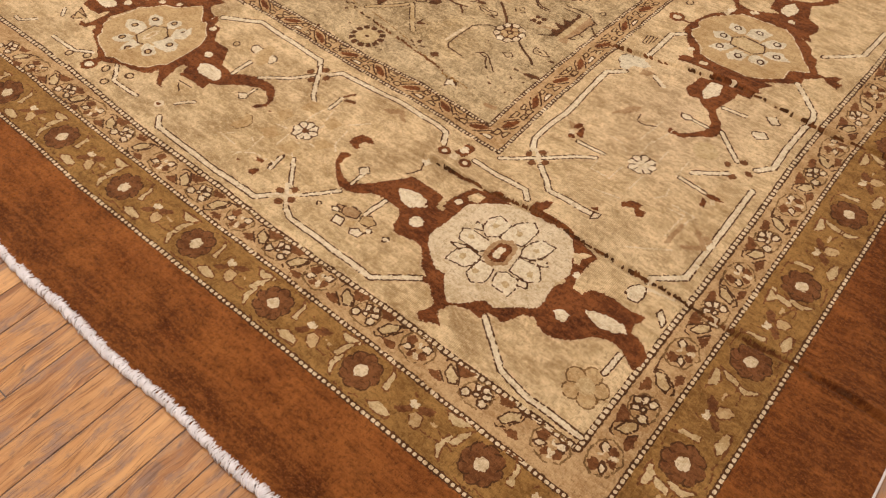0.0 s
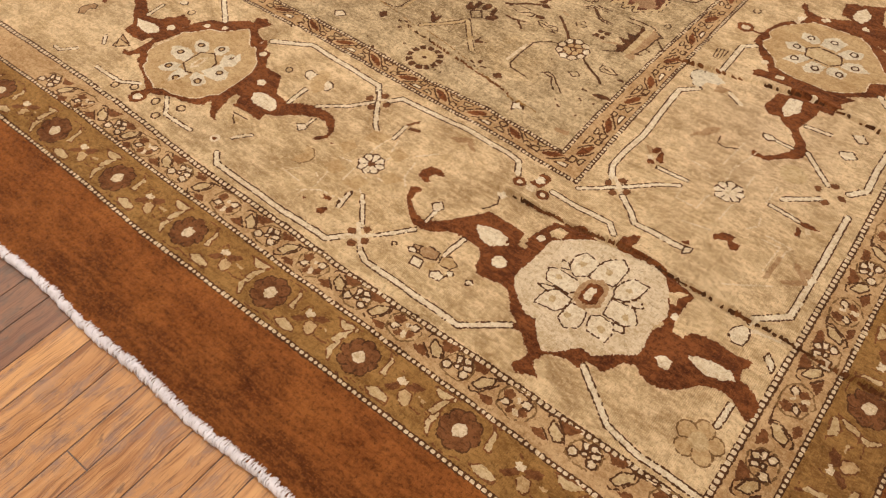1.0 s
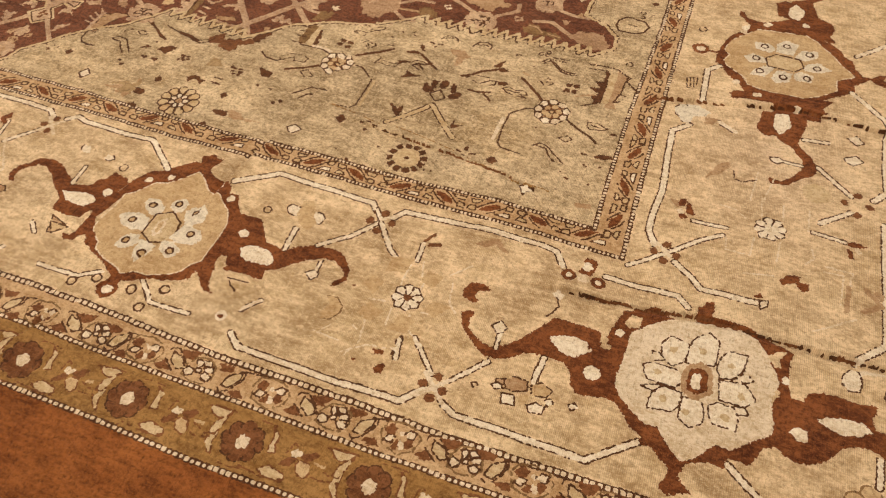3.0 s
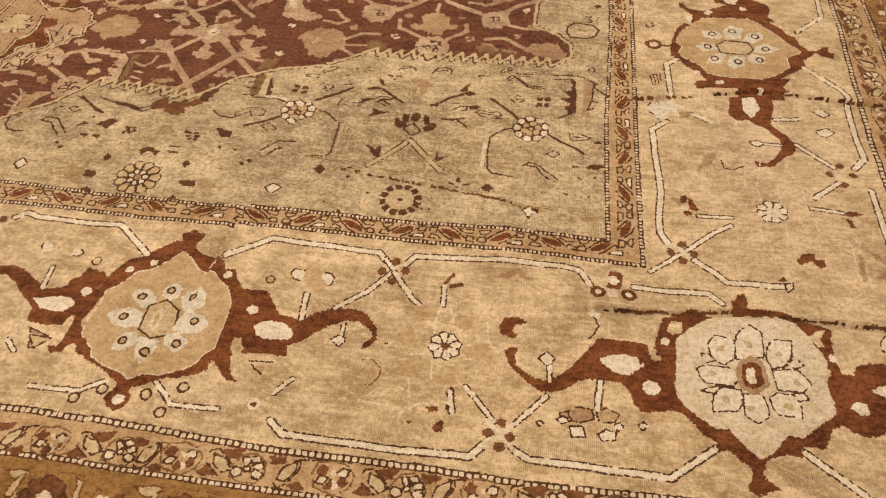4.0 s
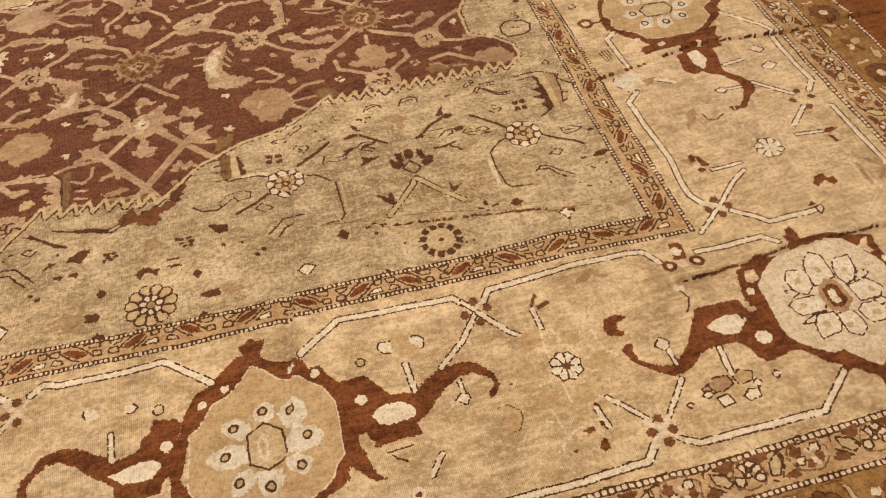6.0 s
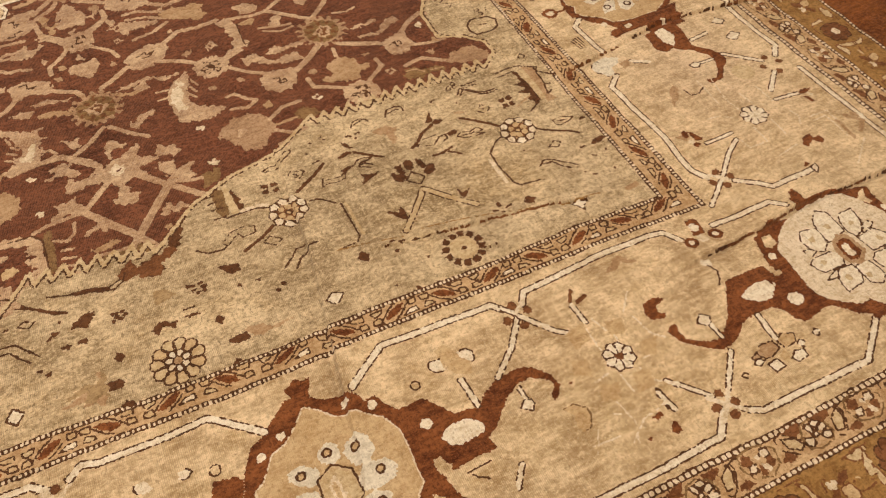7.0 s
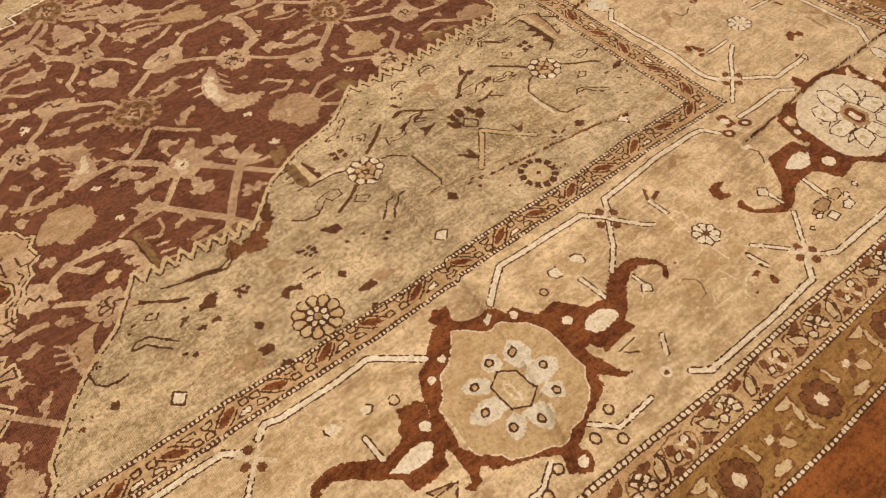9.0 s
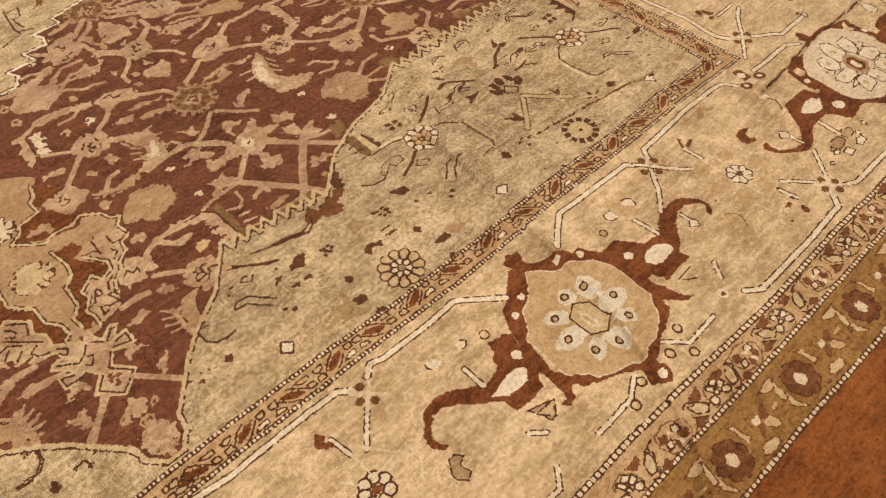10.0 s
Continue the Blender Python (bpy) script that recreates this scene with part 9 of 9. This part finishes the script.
knot_dot(-151.1, 63.2, 0.7)
knot_dot(-149.4, 63.3, 0.7)
knot_dot(-148.4, 62.2, 0.7)
knot_dot(-148.9, 60.7, 0.7)
knot_dot(-151, 61.7, 0.7)
knot_dot(-150.4, 60.7, 0.7)
knot_dot(-169.8, 63.6, 0.7)
knot_dot(-168.3, 63.6, 0.7)
knot_dot(-167.7, 62.5, 0.7)
knot_dot(-169.1, 61.7, 0.7)
knot_dot(-169.9, 62.6, 0.7)
line("spandrel", "stem", "dark", 0.5, -184.3, 76.4, -180.5, 75, -177.2, 73.9, -172.8, 72.7, -168.8, 70.9, -166.5, 72.6, -165.5, 75.1)
line("spandrel", "stem", "sepia", 0.5, -151.6, 54.5, -153.7, 55.2, -155.2, 55.1)

# spandrel: the thin shadow of a crease, drawn in olive wool
line("spandrel", "worn_shaded_crease", "olive", 0.32, -115.8, 57.4, -107.4, 56.1, -97.9, 54.1)
line("spandrel", "worn_shaded_crease", "olive", 0.32, -93.2, 54.3, -83.8, 52.7, -73.3, 50.3)
line("spandrel", "worn_shaded_crease", "olive", 0.32, -71, 49.6, -60.8, 46.7, -54, 45.2)
line("spandrel", "worn_shaded_crease", "olive", 0.32, -52.9, 45.1, -44.9, 44)

# pale ghost lines in the border
line("main_border", "thread", "pale", 0.35, -82.6, -12.6, -85.8, -17.3)
line("main_border", "thread", "pale", 0.35, -75.6, -8, -74.4, -14.5, -76.6, -19.3)
line("main_border", "thread", "pale", 0.35, -79.4, -10.3, -76, -11.9)

# main border: faded gold petals round the small flower, pale threads
fill("main_border", "petal", "gold", -76.4, 11.1, -71.2, 11.9, -72, 7.1, -76.5, 6)
fill("main_border", "petal", "gold", -79.3, 4.1, -75.4, 3, -76.7, -1.3, -80.6, 0.7)
fill("main_border", "petal", "gold", -76.7, -3.7, -72.3, -5, -74.1, -8.8, -78.4, -7.5)
fill("main_border", "petal", "gold", -68.3, -4.6, -64, -5.1, -65.4, -9.2, -70, -9.3)
fill("main_border", "petal", "gold", -66.5, 9.5, -62.1, 9, -63.6, 4.9, -67.2, 6.1)
fill("main_border", "petal", "gold", -62.3, 1.4, -57.1, 1.3, -60.7, -2.7, -63.7, -2)
line("main_border", "thread", "pale", 0.4, -78, -18.7, -72.4, -14.9, -65.6, -13.7)
line("main_border", "thread", "pale", 0.4, -85.9, -15.5, -79.1, -16)

# worn creases, drawn dark for bare threads and the fold's shade
def band_at(x):
    return "main_border" if x < 43 else "flower_band" if x < 53 else "rosette_band" if x < 68 else "plain_band"


crack("main_border", CREASES[0][0][2:4], 0.35, 1)
crack("main_border", CREASES[0][0][3:7], 0.6, 5)
crack(band_at, CREASES[0][0][6:12], 0.6, 4)
crack("plain_band", CREASES[0][0][11:], 0.5, 9)
crack(band_at, CREASES[2][0][1:9], 0.4, 2)
crack("plain_band", CREASES[2][0][9:], 0.5, 8)
crack("spandrel", CREASES[1][0][1:5], 0.35, 3)

# ---- the far half and the far side repeat the pattern in mirror image ----
RUNS = {}


def run_of(ident):
    band, name, colour, label = PIECES[ident]
    if not band:
        return ident
    if (band, colour) not in RUNS:
        RUNS[band, colour] = piece(band, "pattern_run", colour)
    return RUNS[band, colour]


def reflect(axis_x=None, axis_y=None, always=None):
    """Fills plain ground beyond an axis with the mirror image of what lies on this side of it."""
    if axis_x is not None:
        cols = np.nonzero(CX < axis_x)[0]
        rows = np.arange(NY)
        from_rows, from_cols = rows, np.searchsorted(CX, 2 * axis_x - CX[cols])
    else:
        rows, cols = np.nonzero(CY > axis_y)[0], np.arange(NX)
        from_rows, from_cols = np.searchsorted(CY, 2 * axis_y - CY[rows]), cols
    plain = np.array([not p[0] for p in PIECES])
    source = LABELS[np.clip(from_rows, 0, NY - 1)][:, np.clip(from_cols, 0, NX - 1)]
    table = np.array([run_of(k) for k in range(len(PIECES))])
    here = LABELS[np.ix_(rows, cols)]
    open_ground = plain[here]
    LABELS[np.ix_(rows, cols)] = np.where(open_ground, table[source], here)


reflect(axis_x=FIELD_MIDDLE)
reflect(axis_y=(RUG_Y0 + RUG_Y1) / 2)

# ---- the knotted sheet as meshes ----
def crease_height(x, y):
    z = np.zeros(x.shape)
    for pts, high, wide in CREASES:
        ys = np.interp(x, [p[0] for p in pts], [p[1] for p in pts])
        d = y - ys
        if pts[1][1] - pts[0][1] > 30:
            d = x - np.interp(y, [p[1] for p in pts], [p[0] for p in pts])
            along = (y - pts[0][1]) / (pts[-1][1] - pts[0][1])
        else:
            along = (x - pts[0][0]) / (pts[-1][0] - pts[0][0])
        fade = np.clip(along * 8, 0, 1) * (np.clip((1 - along) * 8, 0, 1) if pts[-1][0] < 90 else (along <= 1.0))
        fade *= 0.75 + 0.25 * np.sin(x * 0.21 + y * 0.13)
        over = np.clip(d / 0.35, 0, 1)
        z += fade * high * (over * np.exp(-np.maximum(d, 0) / (5 * wide)) - 0.55 * np.exp(-((d + 0.5 * wide) / (0.5 * wide)) ** 2))
    return z


def lie(x, y):
    """Height of the pile in centimetres."""
    z = 0.12 * np.sin(x * 0.061 + 1.0) * np.sin(y * 0.047) + 0.08 * np.sin(x * 0.15 + y * 0.11)
    z = z + 0.10 * np.sin(x * 0.43 + 0.21 * y + 1.7 * np.sin(y * 0.09)) + 0.10 * np.sin(y * 0.5 - 0.17 * x + 1.5 * np.sin(x * 0.07)) * np.sin(x * 0.04 + y * 0.03)
    for bx, by, high, wide in BUMPS:
        z = z + high * np.exp(-((x - bx) ** 2 + (y - by) ** 2) / (2 * wide * wide))
    return z + crease_height(x, y)


# pieces that the pattern cuts apart become parts of their own; crumbs join their neighbours
def part_up(grid, splitting):
    flat = grid.ravel()
    rank = np.argsort(flat, kind="stable")
    cuts = np.searchsorted(flat[rank], np.arange(len(PIECES) + 1))
    small = {}
    for ident in range(len(PIECES)):
        band, name, colour, label = PIECES[ident]
        if name in ("bead_run", "pattern_run") or (not band and not splitting):
            continue
        left = set(rank[cuts[ident]:cuts[ident + 1]].tolist())
        first, largest = True, []
        while left:
            seed = left.pop()
            todo, group = [seed], [seed]
            while todo:
                c = todo.pop()
                for d in (c - 1, c + 1, c - NX, c + NX):
                    if d in left:
                        left.discard(d)
                        todo.append(d)
                        group.append(d)
            if not band:
                if len(group) > len(largest):
                    group, largest = largest, group
                if len(group) < 9:
                    if group:
                        if (name, colour) not in small:
                            small[name, colour] = piece(name, "knot_scatter", colour)
                        flat[group] = small[name, colour]
                else:
                    flat[group] = piece(name, "ground_patch", colour)
            elif not splitting:
                if len(group) < 4:
                    for c in group:
                        others = [flat[d] for d in (c - 1, c + 1, c - NX, c + NX) if 0 <= d < len(flat) and flat[d] != ident]
                        if others:
                            flat[c] = others[0]
            elif first and not left:
                first = False
            elif len(group) < 9:
                if (band, colour) not in small:
                    small[band, colour] = piece(band, "knot_scatter", colour)
                flat[group] = small[band, colour]
            else:
                flat[group] = piece(band, name, colour, label)


part_up(LABELS, False)
part_up(LABELS, False)
part_up(LABELS, True)
VX, VY = np.meshgrid(GX, GY)
VX, VY = VX.copy(), VY.copy()
cut_v = np.zeros((NY, NX + 1), bool)
cut_v[:, 1:-1] = LABELS[:, 1:] != LABELS[:, :-1]
cut_h = np.zeros((NY + 1, NX), bool)
cut_h[1:-1, :] = LABELS[1:, :] != LABELS[:-1, :]
up, dn = np.zeros(VX.shape, bool), np.zeros(VX.shape, bool)
lf, rt = np.zeros(VX.shape, bool), np.zeros(VX.shape, bool)
up[:-1], dn[1:], rt[:, :-1], lf[:, 1:] = cut_v, cut_v, cut_h, cut_h
count = up.astype(int) + dn + lf + rt
curve = count == 2
for _ in range(1):
    for A in (VX, VY):
        s = np.zeros(A.shape)
        s[:-1] += np.where(up[:-1], A[1:], 0)
        s[1:] += np.where(dn[1:], A[:-1], 0)
        s[:, :-1] += np.where(rt[:, :-1], A[:, 1:], 0)
        s[:, 1:] += np.where(lf[:, 1:], A[:, :-1], 0)
        A[:] = np.where(curve, 0.4 * A + 0.6 * s / np.maximum(count, 1), A)
# the outlines of the pattern are clipped a little lower than the pile
EDGE_WAVE = 0.35 * np.sin(VX * 0.17) + 0.25 * np.sin(VX * 0.061 + 2)
fade_edge = np.clip((-70 - VY) / 7.0, 0, 1)
VY += EDGE_WAVE * fade_edge
VZ = lie(VX, VY) - 0.07 * (count > 0)
POINTS = np.stack([VX, VY, VZ], -1).reshape(-1, 3) / 100.0

rug = tagged(new("rug"), "large antique cream and rust wool rug, creased, on oak boards", "rug")
rug.location = (0, 0, 0)
BANDS = {}
order = np.argsort(LABELS.ravel(), kind="stable")
bounds = np.searchsorted(LABELS.ravel()[order], np.arange(len(PIECES) + 1))
for ident, (band, name, colour, label) in enumerate(PIECES):
    cells = order[bounds[ident]:bounds[ident + 1]]
    if not len(cells):
        continue
    iy, ix = cells // NX, cells % NX
    a = iy * (NX + 1) + ix
    quads = np.stack([a, a + 1, a + NX + 2, a + NX + 1], 1)
    used, index = np.unique(quads.ravel(), return_inverse=True)
    me = bpy.data.meshes.new(name)
    me.vertices.add(len(used))
    me.vertices.foreach_set("co", POINTS[used].ravel())
    me.loops.add(len(index))
    me.loops.foreach_set("vertex_index", index.ravel().astype(np.int32))
    me.polygons.add(len(cells))
    me.polygons.foreach_set("loop_start", np.arange(0, 4 * len(cells), 4, dtype=np.int32))
    me.update(calc_edges=True)
    me.polygons.foreach_set("use_smooth", np.ones(len(cells), bool))
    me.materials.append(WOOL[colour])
    ob = new(name, me)
    if band:
        ob.parent = BANDS[band]
        if name == "bead_run":
            tagged(ob, "run of small ivory beads", kind="stuff")
        elif name == "knot_scatter":
            tagged(ob, "scattered single knots", kind="stuff")
        elif name == "pattern_run":
            tagged(ob, "mirrored pattern on the far side", kind="stuff")
    else:
        ob.parent = rug
        BANDS[name] = ob
        tagged(ob, label)

# ---- backing, edge binding and floor boards ----
back = bmesh.new()
bmesh.ops.create_cube(back, size=1.0)
for v in back.verts:
    v.co = Vector(((RUG_X0 + 0.4 + (v.co.x + 0.5) * (RUG_X1 - RUG_X0 - 0.8)) / 100, (RUG_Y0 + 0.6 + (v.co.y + 0.5) * (RUG_Y1 - RUG_Y0 - 1.2)) / 100,
                    -0.0139 if v.co.z < 0 else -0.0125))
part("backing", back, WOOL["dark"], rug, "dark woven backing")


def tube(points, radii, sides=6):
    """A bent round cord through the points, closed at both ends."""
    bm = bmesh.new()
    rings = []
    for k, p in enumerate(points):
        way = (Vector(points[min(k + 1, len(points) - 1)]) - Vector(points[max(k - 1, 0)])).normalized()
        side = way.cross(Vector((0, 0, 1)))
        side = side.normalized() if side.length > 1e-4 else Vector((1, 0, 0))
        rise = side.cross(way)
        rings.append([bm.verts.new(Vector(p) + radii[k] * (math.cos(a) * side + math.sin(a) * rise)) for a in (math.tau * j / sides for j in range(sides))])
    for a, b in zip(rings, rings[1:]):
        for j in range(sides):
            bm.faces.new((a[j], a[(j + 1) % sides], b[(j + 1) % sides], b[j]))
    bm.faces.new(rings[0][::-1])
    bm.faces.new(rings[-1])
    for face in bm.faces:
        face.smooth = True
    return bm


def edge_y(x):
    """Where the near edge of the rug runs, in centimetres."""
    return RUG_Y0 + 0.35 * math.sin(x * 0.17) + 0.25 * math.sin(x * 0.061 + 2) + 0.10 * math.sin(x * 1.7) + 0.10 * math.sin(x * 0.83 + 1)


# a cotton core along all four edges, wrapped on the near side with loose stitches
core = [(x / 100, edge_y(x) / 100 - 0.001, -0.0065) for x in np.arange(RUG_X0, RUG_X1 + 0.1, 0.8)]
binding = part("edge_binding", tube(core, [0.0066 + 0.0010 * math.sin(k * 0.9) + 0.0009 * math.sin(k * 2.3 + 1) for k in range(len(core))]), COTTON, rug, "white cotton edge binding with loose wrapped stitches")
for a, b in (((RUG_X1, RUG_Y0), (RUG_X1, RUG_Y1)), ((RUG_X1, RUG_Y1), (RUG_X0, RUG_Y1)), ((RUG_X0, RUG_Y1), (RUG_X0, RUG_Y0))):
    run = [((a[0] + (b[0] - a[0]) * k / 60) / 100, (a[1] + (b[1] - a[1]) * k / 60) / 100, -0.006 + 0.001 * math.sin(k * 1.7)) for k in range(61)]
    part("edge_cord", tube(run, [0.0065] * 61, 8), COTTON, rug, "white cotton edge cord")
stitches = random.Random(3)
loose, count_of = [], 0
x = -190.0
while x < 60.0:
    fuzzy = 0.35 + 0.65 * max(0.0, math.sin(x * 0.09 + 1.3)) ** 0.6
    lean = stitches.uniform(-0.8, 1.1) * (0.5 + fuzzy)
    reach_out, reach_in = stitches.uniform(-0.2, 0.5) * fuzzy, stitches.uniform(-0.5, 0.45)
    y0, thick = edge_y(x), stitches.uniform(0.0010, 0.0020)
    lift = stitches.uniform(-0.1, 0.2) * fuzzy
    path = [(x, y0 + 1.15 + reach_in, 0.02), (x + 0.25 * lean, y0 + 0.5, 0.3 + lift), (x + 0.6 * lean + stitches.uniform(-0.2, 0.2), y0 - 0.35, 0.22 + lift), (x + 0.9 * lean, y0 - 0.9 - 0.4 * reach_out, -0.5 + 0.5 * lift),
            (x + 1.1 * lean + stitches.uniform(-0.3, 0.3), y0 - 0.85 - reach_out, -1.15)]
    bm = tube([(a / 100, b / 100, c / 100) for a, b, c in path], [thick * k for k in (0.6, 1, 1.15, 1, 0.6)], 5)
    if -104 < x < -58 and count_of < 300:
        count_of += 1
        part("stitch", bm, COTTON, binding)
    else:
        loose.append(bm)
    x += stitches.uniform(0.09, 0.3)
whole = bmesh.new()
for bm in loose:
    me = bpy.data.meshes.new("stitch_run")
    bm.to_mesh(me)
    bm.free()
    whole.from_mesh(me)
    bpy.data.meshes.remove(me)
tagged(part("stitch_run", whole, COTTON, binding, "run of loose white wrapped stitches"), kind="stuff")

boards = random.Random(11)
SEAMS = [-1.075, -0.986, -0.896, -0.811, -0.713, -0.626, -0.559, -0.461, -0.371, -0.291]
while SEAMS[0] > RX0:
    SEAMS.insert(0, max(RX0, SEAMS[0] - boards.choice((0.078, 0.086, 0.09, 0.098))))
while SEAMS[-1] < RX1:
    SEAMS.append(min(RX1, SEAMS[-1] + boards.choice((0.078, 0.086, 0.09, 0.098))))
ENDS = {-0.626: -0.979, -1.075: -0.985, -0.811: -1.62, -0.713: -1.5, -0.461: -1.6}
hidden = bmesh.new()
for left, right in zip(SEAMS, SEAMS[1:]):
    if right - left < 0.01:
        continue
    y = ENDS.get(left, RY0 + boards.uniform(-0.2, 1.2))
    cuts = [RY0] + ([y] if y > RY0 + 0.1 else [])
    while cuts[-1] < RY1:
        cuts.append(min(RY1, cuts[-1] + boards.choice((1.1, 1.4, 1.8, 2.2))))
    for y0, y1 in zip(cuts, cuts[1:]):
        if y1 - y0 < 0.02:
            continue
        plank = slab("plank", left + 0.0014, right - 0.0014, y0 + 0.0014, y1 - 0.0014, FLOOR_Z - 0.006, FLOOR_Z + boards.uniform(-0.0008, 0.0), OAK_GREY if -1.08 < left < -0.9 or -1.5 < left < -1.08 and boards.random() < 0.65 else OAK, 0.0009)
        if -2.2 < left < 1.6 and y0 < 0.6:
            plank.parent = floor
        else:
            hidden.from_mesh(plank.data)
            bpy.data.objects.remove(plank)
tagged(part("plank_run", hidden, OAK, floor, "oak strips away from the rug corner"), kind="stuff")
